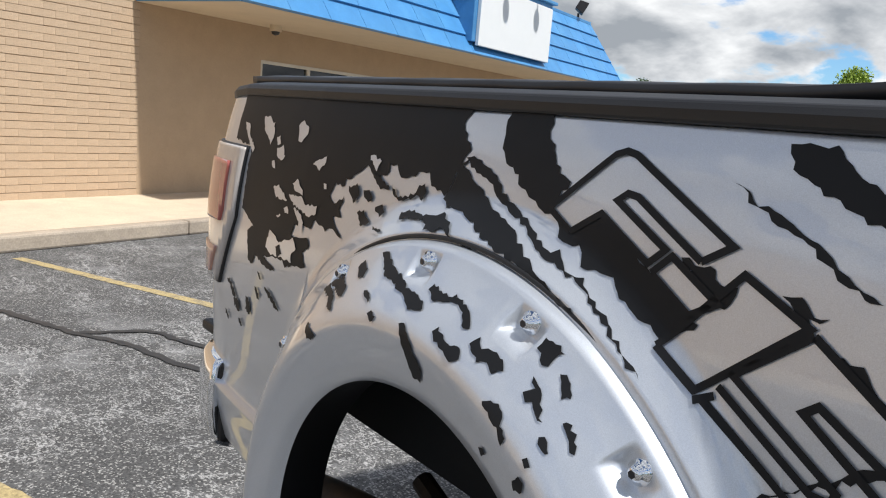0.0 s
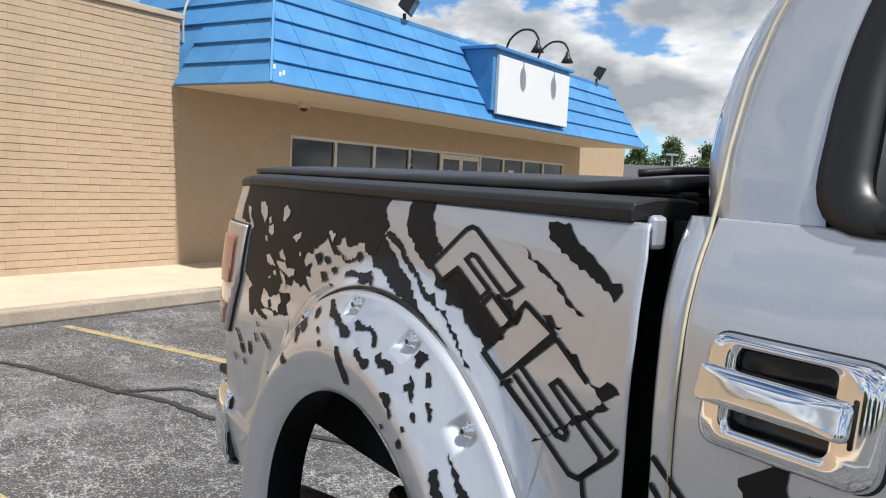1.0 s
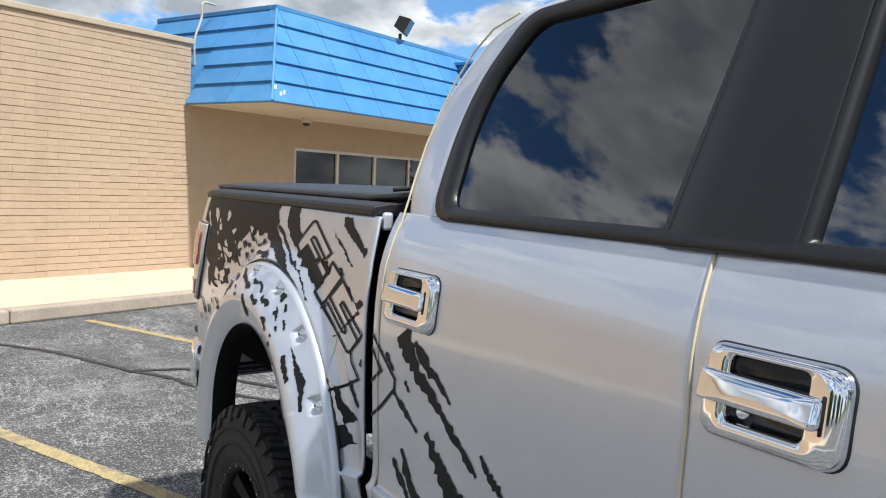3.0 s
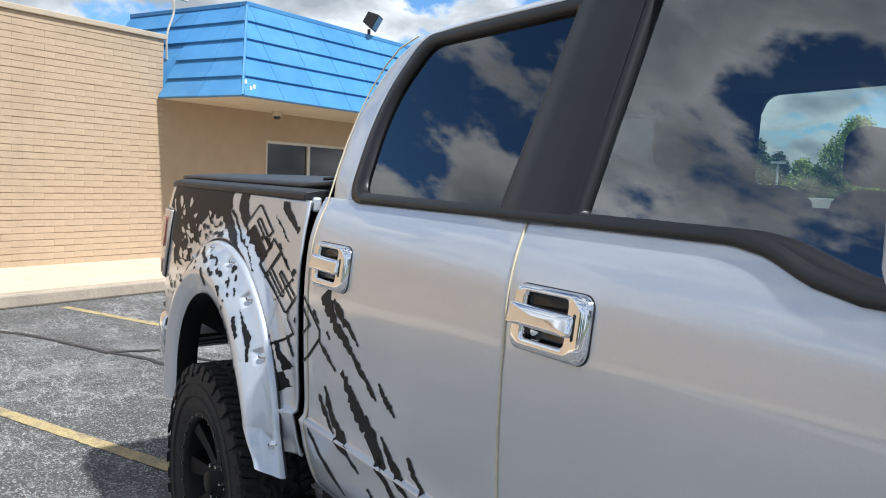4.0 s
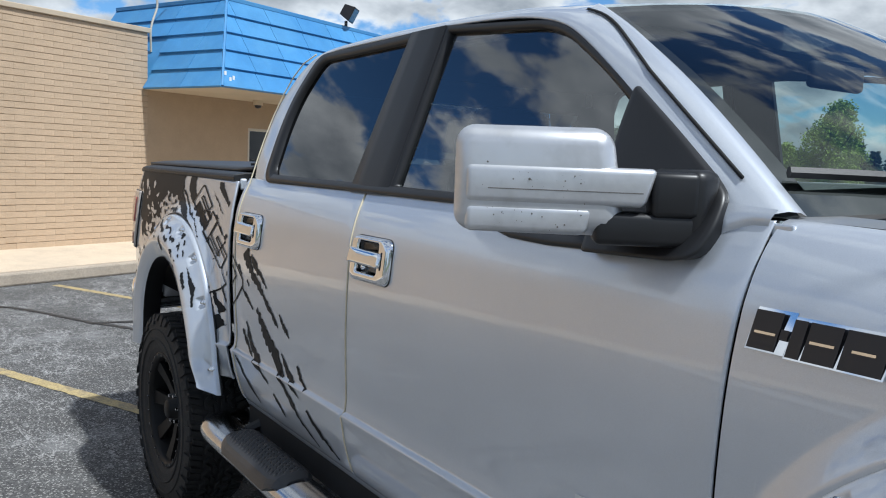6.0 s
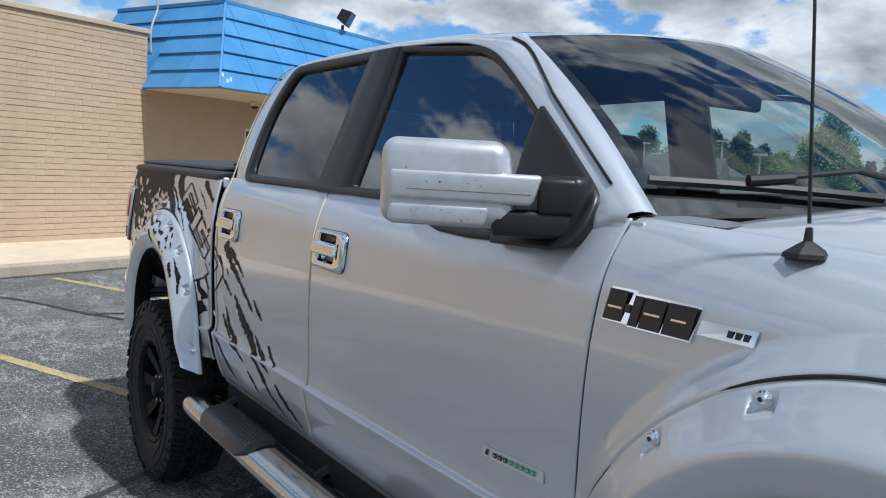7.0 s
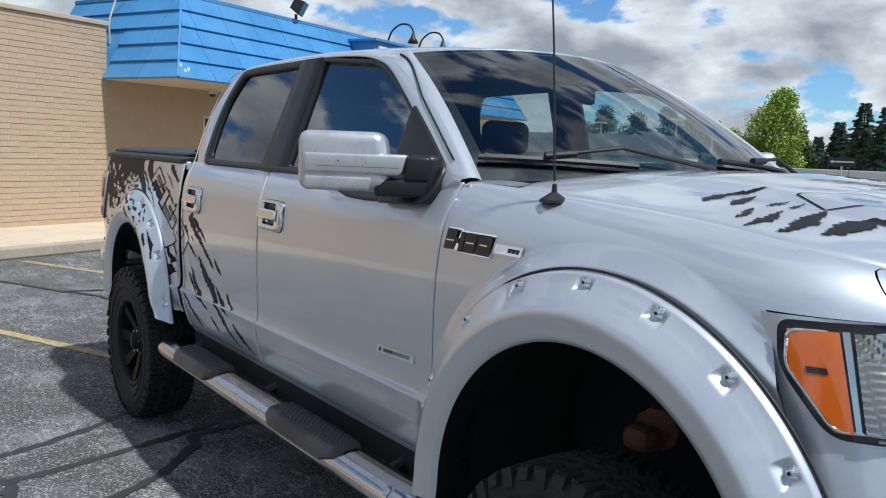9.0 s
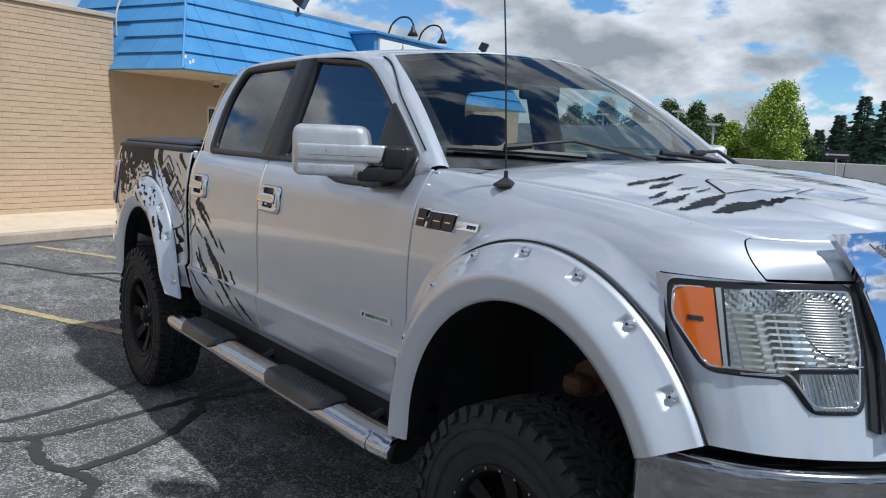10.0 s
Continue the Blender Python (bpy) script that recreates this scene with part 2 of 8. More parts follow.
M_GLASS_SHOP = glass("shop_glass", (0.16, 0.19, 0.17), 0.8)

M_FARWALK = material("grey_concrete_walk", (0.34, 0.34, 0.345), 0.9, 0.0, vary=0.12, scale=1.5, fine=0.1, fine_scale=50)
M_ASPHALT = asphalt()
M_SEALER = material("crack_sealer", (0.034, 0.033, 0.033), 0.62, 0.0, vary=0.2, scale=18)
M_LINE = material("faded_yellow_line", (0.45, 0.35, 0.17), 0.85, 0.0, vary=0.2, scale=9, fine=0.35, fine_scale=70, second=(0.17, 0.145, 0.105), second_scale=9, second_amount=0.8)
M_CONCRETE = material("pale_concrete", (0.60, 0.49, 0.36), 0.9, 0.0, vary=0.08, scale=3, fine=0.1, fine_scale=60, second=(0.44, 0.37, 0.29), second_scale=0.9, second_amount=0.35, bump=0.15, bump_scale=50)
M_KERB = material("kerb_concrete", (0.42, 0.35, 0.27), 0.9, 0.0, vary=0.15, scale=5, fine=0.15, fine_scale=60, second=(0.25, 0.21, 0.17), second_scale=2.5, second_amount=0.5, bump=0.2, bump_scale=40)
M_BRICK = material("tan_painted_brick", (0.51, 0.375, 0.25), 0.85, 0.0, vary=0.07, scale=5, fine=0.10, fine_scale=70, second=(0.42, 0.31, 0.205), second_scale=1.1, second_amount=0.4, bump=0.5, bump_scale=32, per_piece=0.012)
M_MORTAR = material("tan_painted_mortar", (0.47, 0.35, 0.228), 0.9, 0.0, vary=0.1, scale=6, fine=0.1, fine_scale=60)
M_STUCCO = material("tan_painted_wall", (0.46, 0.335, 0.215), 0.85, 0.0, vary=0.05, scale=3, fine=0.05, fine_scale=80)
M_SOFFIT = material("cream_soffit", (0.62, 0.52, 0.38), 0.8, 0.0, vary=0.05, scale=2, fine=0.04, fine_scale=50)
M_BLUE = material("faded_blue_metal", (0.062, 0.235, 0.49), 0.45, 0.0, vary=0.07, scale=4, fine=0.05, fine_scale=60, second=(0.095, 0.29, 0.53), second_scale=1.2, second_amount=0.6, per_piece=0.05)
M_COPING = material("coping_metal", (0.52, 0.42, 0.30), 0.6, 0.1, vary=0.06, scale=4)
M_ALU = material("pale_aluminium", (0.62, 0.56, 0.46), 0.45, 0.4, vary=0.05, scale=8)
M_WHITE = material("white_sign_panel", (0.78, 0.79, 0.78), 0.5, 0.0, vary=0.02, scale=2)
# near-black colour that carries the dimness of rooms behind glass
M_DARKROOM = material("dim_room_tone", (0.05, 0.05, 0.045), 0.9, 0.0, vary=0.3, scale=1.5)
M_LAMP = material("bronze_lamp_metal", (0.035, 0.03, 0.028), 0.5, 0.4, vary=0.1, scale=20)
M_PAPER = material("white_paper", (0.7, 0.7, 0.68), 0.8)
M_WALLC = material("grey_concrete_wall", (0.58, 0.565, 0.53), 0.9, 0.0, vary=0.06, scale=1.0, fine=0.06, fine_scale=30, second=(0.46, 0.45, 0.425), second_scale=0.4, second_amount=0.4)
M_POLE = material("pale_pole_metal", (0.55, 0.56, 0.56), 0.5, 0.3, vary=0.05)
M_BARK = material("bark", (0.10, 0.075, 0.05), 0.9, 0.0, vary=0.3, scale=12)
M_LEAF = material("bright_green_leaves", (0.27, 0.36, 0.05), 0.65, 0.0, vary=0.18, scale=0.9, fine=0.25, fine_scale=12)
M_LEAF_DARK = material("dark_green_leaves", (0.075, 0.12, 0.035), 0.7, 0.0, vary=0.35, scale=0.7, fine=0.25, fine_scale=10)
M_NEEDLE = material("blue_green_needles", (0.07, 0.11, 0.078), 0.75, 0.0, vary=0.3, scale=1.2, fine=0.25, fine_scale=14)
M_ROOF = material("grey_shingle_roof", (0.10, 0.10, 0.105), 0.9, 0.0, vary=0.12, scale=4)
M_SIDING = material("white_siding", (0.72, 0.73, 0.73), 0.7, 0.0, vary=0.03, scale=4)
M_GRASS = material("verge_grass", (0.075, 0.11, 0.03), 0.9, 0.0, vary=0.3, scale=1.5, fine=0.3, fine_scale=20, object_space=False)


# ---------------------------------------------------------------- mesh helpers
def obj_from(name, verts, faces, mat, parent=None, label="", smooth=False, thick=0.0, bevel=0.0):
    me = bpy.data.meshes.new(name)
    me.from_pydata([tuple(v) for v in verts], [], faces)
    me.update()
    if smooth:
        me.polygons.foreach_set("use_smooth", [True] * len(me.polygons))
    ob = new(name, me)
    if mat:
        me.materials.append(mat)
    if parent:
        ob.parent = parent
    if label:
        ob["label"] = label
    if thick:
        so = ob.modifiers.new("Solidify", "SOLIDIFY")
        so.thickness, so.offset = thick, -1.0
    if bevel:
        be = ob.modifiers.new("Bevel", "BEVEL")
        be.width, be.segments, be.limit_method, be.angle_limit = bevel, 2, "ANGLE", radians(40)
    return ob


def part(name, bm, mat, parent, label="", smooth=False, bevel=0.0):
    me = bpy.data.meshes.new(name)
    bm.to_mesh(me)
    bm.free()
    if smooth:
        me.polygons.foreach_set("use_smooth", [True] * len(me.polygons))
    me.materials.append(mat)
    ob = new(name, me)
    if parent:
        ob.parent = parent
    if label:
        ob["label"] = label
    if bevel:
        be = ob.modifiers.new("Bevel", "BEVEL")
        be.width, be.segments, be.limit_method, be.angle_limit = bevel, 2, "ANGLE", radians(40)
    return ob


def thing(name, label, category, at=(0, 0, 0), turn=0.0, group="", kind=""):
    ob = new(name)
    ob.empty_display_size = 0.1
    ob.matrix_world = pose(*at, 0, 0, turn)
    return tagged(ob, label, category, group, kind)


def box_bm(x0, x1, y0, y1, z0, z1, bm=None):
    bm = bm or bmesh.new()
    v = [bm.verts.new(p) for p in ((x0, y0, z0), (x1, y0, z0), (x1, y1, z0), (x0, y1, z0), (x0, y0, z1), (x1, y0, z1), (x1, y1, z1), (x0, y1, z1))]
    for f in ((3, 2, 1, 0), (4, 5, 6, 7), (0, 1, 5, 4), (1, 2, 6, 5), (2, 3, 7, 6), (3, 0, 4, 7)):
        bm.faces.new([v[i] for i in f])
    return bm


def grid_vf(fn, us, vs, flip=False):
    """Vertices and faces of a grid; outward is d/du x d/dv."""
    verts = [fn(u, v) for u in us for v in vs]
    nv = len(vs)
    faces = []
    for i in range(len(us) - 1):
        for j in range(nv - 1):
            a, b, c, d = i * nv + j, (i + 1) * nv + j, (i + 1) * nv + j + 1, i * nv + j + 1
            faces.append((a, d, c, b) if flip else (a, b, c, d))
    return verts, faces


def tube_bm(points, radius, sides=12, bm=None, caps=True, squash=1.0):
    """A swept round tube through points; radius one number or one each."""
    bm = bm or bmesh.new()
    pts = [Vector(p) for p in points]
    rads = radius if isinstance(radius, (list, tuple)) else [radius] * len(pts)
    rings = []
    side = None
    for i, p in enumerate(pts):
        d = (pts[min(i + 1, len(pts) - 1)] - pts[max(i - 1, 0)]).normalized()
        if side is None:
            side = d.orthogonal().normalized() if abs(d.z) > 0.9 else d.cross(Vector((0, 0, 1))).normalized()
        side = (side - d * side.dot(d)).normalized()
        other = side.cross(d)
        rings.append([bm.verts.new(p + (side * math.cos(2 * math.pi * k / sides) + other * squash * math.sin(2 * math.pi * k / sides)) * rads[i]) for k in range(sides)])
    for a, b in zip(rings, rings[1:]):
        for k in range(sides):
            bm.faces.new((a[k], a[(k + 1) % sides], b[(k + 1) % sides], b[k]))
    if caps:
        bm.faces.new(rings[0][::-1])
        bm.faces.new(rings[-1])
    bmesh.ops.recalc_face_normals(bm, faces=bm.faces[:])
    return bm


def lathe_bm(profile, centre, axis, sides=48, bm=None):
    """A profile of (radius, along) turned round an axis through centre."""
    bm = bm or bmesh.new()
    axis = Vector(axis).normalized()
    a = axis.orthogonal().normalized()
    b = axis.cross(a)
    c = Vector(centre)
    rings = []
    for r, l in profile:
        if r < 1e-5:
            rings.append([bm.verts.new(c + axis * l)])
        else:
            rings.append([bm.verts.new(c + axis * l + (a * math.cos(2 * math.pi * k / sides) + b * math.sin(2 * math.pi * k / sides)) * r) for k in range(sides)])
    for p, q in zip(rings, rings[1:]):
        for k in range(sides):
            k2 = (k + 1) % sides
            if len(p) == 1 and len(q) == 1:
                continue
            if len(p) == 1:
                bm.faces.new((p[0], q[k2], q[k]))
            elif len(q) == 1:
                bm.faces.new((p[k], p[k2], q[0]))
            else:
                bm.faces.new((p[k], p[k2], q[k2], q[k]))
    bmesh.ops.recalc_face_normals(bm, faces=bm.faces[:])
    return bm


def interp(x, table):
    return float(np.interp(x, [p[0] for p in table], [p[1] for p in table]))


def smooth_curve(points, n):
    """Catmull-Rom through points, n steps a span."""
    pts = [np.array(p, float) for p in points]
    pts = [2 * pts[0] - pts[1]] + pts + [2 * pts[-1] - pts[-2]]
    out = []
    for i in range(1, len(pts) - 2):
        a, b, c, d = pts[i - 1:i + 3]
        for k in range(n):
            t = k / n
            out.append(0.5 * (2 * b + (c - a) * t + (2 * a - 5 * b + 4 * c - d) * t * t + (3 * b - a - 3 * c + d) * t ** 3))
    out.append(pts[-2])
    return out


def smooth_table(table, n=12):
    pts = smooth_curve(table, n)
    pts.sort(key=lambda p: p[0])
    return [(float(p[0]), float(p[1])) for p in pts]


def rounded_poly(corners, radii, n=6):
    """Corner list with each corner rounded; n + 1 points a corner."""
    out = []
    k = len(corners)
    for i in range(k):
        p, a, b = (np.array(corners[j], float) for j in (i, (i - 1) % k, (i + 1) % k))
        r = radii[i] if isinstance(radii, (list, tuple)) else radii
        da, db = (a - p) / np.linalg.norm(a - p), (b - p) / np.linalg.norm(b - p)
        s, e = p + da * r, p + db * r
        for j in range(n + 1):
            t = j / n
            out.append((1 - t) ** 2 * s + 2 * t * (1 - t) * p + t * t * e)
    return out


# ---------------------------------------------------------------- ground
FACADE = 113.5
A_ = radians(FACADE)
UX, UY, NX, NY = math.cos(A_), math.sin(A_), math.sin(A_), -math.cos(A_)
D0 = -8.94


def bw(u, v, z=0.0):
    """World place of the facade's coordinates: u along it, v out from it."""
    return (UX * u + NX * (D0 + v), UY * u + NY * (D0 + v), z)


LOT_RISE, KERB_V, FLAT_V = 0.065, 1.8, 8.2


def ground_z(x, y):
    """Height of the lot: it falls gently towards the kerb."""
    v = NX * x + NY * y - D0
    return LOT_RISE * max(0.0, min(1.0, (v - KERB_V) / (FLAT_V - KERB_V)))


gv_ = [-600, KERB_V] + [KERB_V + (FLAT_V - KERB_V) * k / 8 for k in range(1, 9)] + [20, 60, 600]
gu_ = [-600, -60, -30, -15, -5, 5, 15, 30, 60, 600]
v, f = grid_vf(lambda u, w: (*bw(u, w)[:2], ground_z(*bw(u, w)[:2])), gu_, gv_, flip=True)
ground = obj_from("ground", v, f, M_ASPHALT)
tagged(ground, "worn grey asphalt car park with pale scuffs and sealed cracks", "ground", kind="structure")


def ribbon(name, pts, width, z, mat, label, category, wobble=0.25, seed=1):
    """A painted or poured strip on the ground with uneven edges."""
    rnd = random.Random(seed)
    cur = smooth_curve(pts, 10)
    verts, faces = [], []
    for i, p in enumerate(cur):
        d = cur[min(i + 1, len(cur) - 1)] - cur[max(i - 1, 0)]
        d = d / np.linalg.norm(d)
        nrm = np.array((-d[1], d[0]))
        w1, w2 = (width * 0.5 * (1 + rnd.uniform(-wobble, wobble)) for _ in range(2))
        verts += [(*(p + nrm * w1), z + ground_z(*(p + nrm * w1))), (*(p - nrm * w2), z + ground_z(*(p - nrm * w2)))]
    for i in range(len(cur) - 1):
        faces.append((2 * i, 2 * i + 1, 2 * i + 3, 2 * i + 2))
    ob = obj_from(name, verts, faces, mat)
    return tagged(ob, label, category, kind="structure")


for i, s in enumerate((2.53, -0.17)):
    pts = []
    for k in range(12):
        v = 2.02 + k * 0.5
        pts.append((NX * (D0 + v) - NY * s, NY * (D0 + v) + NX * s))
    ribbon("parking_line", pts, 0.105, 0.004, M_LINE, "faded yellow painted parking bay line on the asphalt", "parking line", 0.10, i)
CRACKS = [
    [(0.5, -3.2), (0.33, -2.5), (0.2, -1.94), (0.09, -1.56), (-0.19, -1.09), (-0.6, -0.5), (-1.0, 0.3)],
    [(0.62, -3.0), (0.49, -2.4), (0.51, -1.99), (0.55, -1.74), (0.39, -1.13), (0.27, -0.76), (-0.01, -0.16), (-0.2, 0.5)],
    [(0.58, -1.82), (0.78, -1.86), (1.01, -1.83), (1.29, -1.70), (1.47, -1.77), (1.9, -2.1)],
    [(1.05, -1.83), (1.12, -1.69), (0.92, -1.26), (0.57, -0.91), (0.38, -0.8), (0.34, -0.32), (0.4, 0.4)],
    [(-6.6, -1.7), (-5.99, -1.16), (-5.7, -0.95), (-5.08, -0.64), (-4.75, -0.48), (-4.39, -0.24), (-3.86, -0.04), (-3.0, 0.6)],
    [(-4.75, -0.48), (-4.65, -0.04), (-4.33, 0.11), (-3.7, 0.5)],
]
for i, c in enumerate(CRACKS):
    # laid on the rising lot
    c = [(x + (5.37 - x) * ground_z(x, y) / 1.72, y + (-2.63 - y) * ground_z(x, y) / 1.72) for x, y in c]
    ribbon("sealed_crack", c, 0.06, 0.002 + 0.0012 * i, M_SEALER, "dark tar sealer poured along a crack in asphalt", "crack sealer", 0.45, 20 + i)

# ---------------------------------------------------------------- shop building
shop = thing("shop_building", "single-storey tan brick shop with a blue metal mansard canopy", "building", bw(0, 0), FACADE)
WALL_TOP, HEAD, SOFFIT = 3.73, 2.24, 2.74
U0, U1 = -14.0, 22.7


def sp(name, x0, x1, v0, v1, z0, z1, mat, label="", bevel=0.0, parent=None):
    return part(name, box_bm(x0, x1, -v1, -v0, z0, z1), mat, parent or shop, label, bevel=bevel)


sp("wall", U0, 5.46, -0.35, -0.012, 0.0, WALL_TOP - 0.07, M_MORTAR, "tan painted brick wall")
sp("wall", 5.46, 7.72, -0.35, -0.006, 0.0, 2.80, M_STUCCO, "tan painted wall under the canopy")
sp("wall", 7.72, 18.2, -0.35, -0.006, HEAD, 2.80, M_STUCCO, "tan painted wall over the shop windows")
sp("wall", 7.72, 18.2, -0.35, -0.006, 0.0, 0.5, M_STUCCO, "low tan wall under the shop windows")
sp("wall", 18.2, U1, -0.35, -0.006, 0.0, 3.4, M_STUCCO, "tan painted end wall")
sp("wall", U0, U0 + 0.3, -12, -0.35, 0.0, 3.6, M_STUCCO)
sp("wall", U1 - 0.3, U1, -12, -0.35, 0.0, 3.4, M_STUCCO)
sp("wall", U0, U1, -12.3, -12, 0.0, 3.4, M_STUCCO)
sp("roof", U0 + 0.3, U1 - 0.3, -12, -0.35, 3.2, 3.35, M_ROOF, "flat dark roof")
sp("coping", U0, 5.50, -0.40, 0.035, WALL_TOP - 0.07, WALL_TOP + 0.01, M_COPING, "tan metal coping", bevel=0.01)
# added floor and back wall, the room's dimness put into their colour
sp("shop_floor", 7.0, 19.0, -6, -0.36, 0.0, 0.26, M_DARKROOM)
sp("partition", 7.0, 19.0, -6.2, -6.0, 0.0, 3.2, M_DARKROOM, "inner wall coloured dark for the dim room")

# shop windows and door
MULL = [7.72, 8.85, 9.95, 11.08, 12.2, 13.82, 14.9, 15.92, 17.0, 18.2]
for a, b in zip(MULL, MULL[1:]):
    w = thing("window", "", "")
    w.parent = shop
    w.matrix_basis = Matrix.Identity(4)
    door = abs(a - 12.2) < 0.01
    lo = 0.26 if door else 0.5
    f = 0.035
    part("window_frame", box_bm(a, a + f, 0.0, 0.08, lo, HEAD), M_ALU, w)
    part("window_frame", box_bm(b - f, b, 0.0, 0.08, lo, HEAD), M_ALU, w)
    part("window_frame", box_bm(a + f, b - f, 0.0, 0.08, HEAD - 0.05, HEAD), M_ALU, w)
    part("window_frame", box_bm(a + f, b - f, 0.0, 0.08, lo, lo + 0.05), M_ALU, w)
    if door:
        m = (a + b) / 2
        for p, q in ((a + f + 0.01, m - 0.004), (m + 0.004, b - f - 0.01)):
            for x0, x1, z0, z1 in ((p, p + 0.06, lo + 0.05, HEAD - 0.06), (q - 0.06, q, lo + 0.05, HEAD - 0.06), (p + 0.06, q - 0.06, HEAD - 0.16, HEAD - 0.06), (p + 0.06, q - 0.06, lo + 0.05, lo + 0.22)):
                part("door_rail", box_bm(x0, x1, 0.01, 0.06, z0, z1), M_ALU, w)
            part("pane", box_bm(p + 0.06, q - 0.06, 0.03, 0.036, lo + 0.22, HEAD - 0.16), M_GLASS_SHOP, w)
    else:
        part("pane", box_bm(a + f, b - f, 0.035, 0.041, lo + 0.05, HEAD - 0.05), M_GLASS_SHOP, w)
for u, z0, z1, w in ((12.52, 1.25, 1.85, 0.16), (13.2, 1.3, 1.6, 0.2), (15.2, 1.55, 1.95, 0.24)):
    sp("paper_notice", u, u + w, -0.028, -0.024, z0, z1, M_PAPER, "white paper notice on the glass")
for k in range(4):
    sp("number_bar", 11.10, 11.18, 0.002, 0.006, 2.10 - k * 0.16, 2.20 - k * 0.16, M_BADGE_DARK, "dark bar of an unreadable number")

# canopy: soffit, sloped roof panels in overlapping rows
CB, CT, ZB, ZT = 1.86, 1.05, SOFFIT, 4.26
CU0, CU1 = 5.38, 19.2
SL = CB - CT
sp("soffit", CU0 + 0.02, CU1 - 0.02, -0.006, CB - 0.02, ZB, ZB + 0.06, M_SOFFIT, "cream painted soffit")
core = bmesh.new()
lo_v = [core.verts.new(p) for p in ((CU0 + 0.02, -CB + 0.02, ZB + 0.06), (CU1 - 0.02, -CB + 0.02, ZB + 0.06), (CU1 - 0.02, 1.8, ZB + 0.06), (CU0 + 0.02, 1.8, ZB + 0.06))]
hi_v = [core.verts.new(p) for p in ((CU0 + SL, -CT + 0.02, ZT - 0.02), (CU1 - SL, -CT + 0.02, ZT - 0.02), (CU1 - SL, 1.8, ZT - 0.02), (CU0 + SL, 1.8, ZT - 0.02))]
for i in range(4):
    core.faces.new((lo_v[i], lo_v[(i + 1) % 4], hi_v[(i + 1) % 4], hi_v[i]))
core.faces.new(hi_v)
core.faces.new(lo_v[::-1])
part("canopy_core", core, M_BLUE, shop, "blue metal canopy")
sp("canopy_cap", CU0 + SL - 0.03, CU1 - SL + 0.03, CT - 0.10, CT + 0.03, ZT - 0.02, ZT + 0.05, M_BLUE, "blue metal ridge cap", bevel=0.008)
sp("canopy_cap", CU0 + SL - 0.04, CU0 + SL + 0.10, -1.8, CT - 0.10, ZT - 0.02, ZT + 0.05, M_BLUE, "blue metal ridge cap", bevel=0.008)

ROWS_N = 5


def slope_panel(a0, a1, b0, b1, t0, t1, kind):
    """One metal panel between two heights (t along the slope) lapping over the row below."""
    verts = []
    for off, ta, tb in ((0.0, t0, t1), (1.0, t0, t1)):
        for t, (p, q), lift in ((ta, (a0, a1), 0.048), (tb, (b0, b1), 0.008)):
            z = ZB + (ZT - ZB) * t
            v = CB - SL * t
            d = lift * off
            for u in (p, q):
                if kind == "front":
                    verts.append((u, -(v + d * 0.88), z + d * 0.47))
                else:
                    verts.append((CU0 + SL * t - d * 0.88 if kind == "left" else CU1 - SL * t + d * 0.88, -u, z + d * 0.47))
    faces = [(4, 5, 7, 6), (0, 2, 3, 1), (0, 1, 5, 4), (2, 6, 7, 3), (0, 4, 6, 2), (1, 3, 7, 5)]
    ob = obj_from("canopy_panel", verts, faces, M_BLUE, shop)
    return ob


for r in range(ROWS_N):
    t0, t1 = r / ROWS_N, (r + 1) / ROWS_N + (0.012 if r < ROWS_N - 1 else 0)
    n = 17
    for k in range(n):
        # upright seams at an even pitch, cut by the hips
        pitch = 0.80
        ua, ub = CU0 + 0.02 + k * pitch + 0.004, CU0 + 0.02 + (k + 1) * pitch - 0.004
        lo0, hi0 = CU0 + SL * t0, CU1 - SL * t0
        lo1, hi1 = CU0 + SL * t1, CU1 - SL * t1
        if k == 0:
            a0, b0 = lo0, lo1
        else:
            a0 = b0 = ua
        if k == n - 1:
            a1, b1 = hi0, hi1
        else:
            a1 = b1 = ub
        a0, b0 = max(a0, lo0), max(b0, lo1)
        a1, b1 = min(a1, hi0), min(b1, hi1)
        if a1 - a0 > 0.03 and b1 - b0 > 0.0:
            slope_panel(a0, a1, b0, b1, t0, t1, "front")
    v0, v1 = CB - SL * t0, CB - SL * t1
    for kind in ("left", "right"):
        for p, q, pp, qq in ((0.93, v0, 0.93, v1), (0.03, 0.92, 0.03, 0.92)):
            ob = slope_panel(p, q, pp, qq, t0, t1, kind)
        if r >= 3:
            slope_panel(-1.8, 0.02, -1.8, 0.02, t0, t1, kind)
for kind, s in (("left", 0), ("right", 1)):
    u_lo, u_hi = (CU0, CU0 + SL) if s == 0 else (CU1, CU1 - SL)
    part("hip_trim", tube_bm([(u_lo, -CB, ZB + 0.02), (u_hi, -CT, ZT)], 0.028, 6), M_BLUE, shop, "blue metal hip trim")

# sign box on the canopy
sign = new("shop_sign")
sign.parent = shop
sign["label"] = "blank white shop sign panel in a blue box"
SB0, SB1, SZ0, SZ1 = 11.05, 14.1, 2.90, 3.97
part("sign_box", box_bm(SB0 - 0.12, SB1 + 0.12, -1.86, -0.9, SZ0 + 0.06, SZ1 + 0.10), M_BLUE, sign, "blue sign box", bevel=0.01)
part("sign_face", box_bm(SB0, SB1, -1.93, -1.862, SZ0, SZ1), M_WHITE, sign, "blank white panel", bevel=0.008)
part("sign_cap", box_bm(SB0 - 0.18, SB1 + 0.18, -1.95, -0.9, SZ1 + 0.10, SZ1 + 0.16), M_BLUE, sign, "blue cap", bevel=0.008)


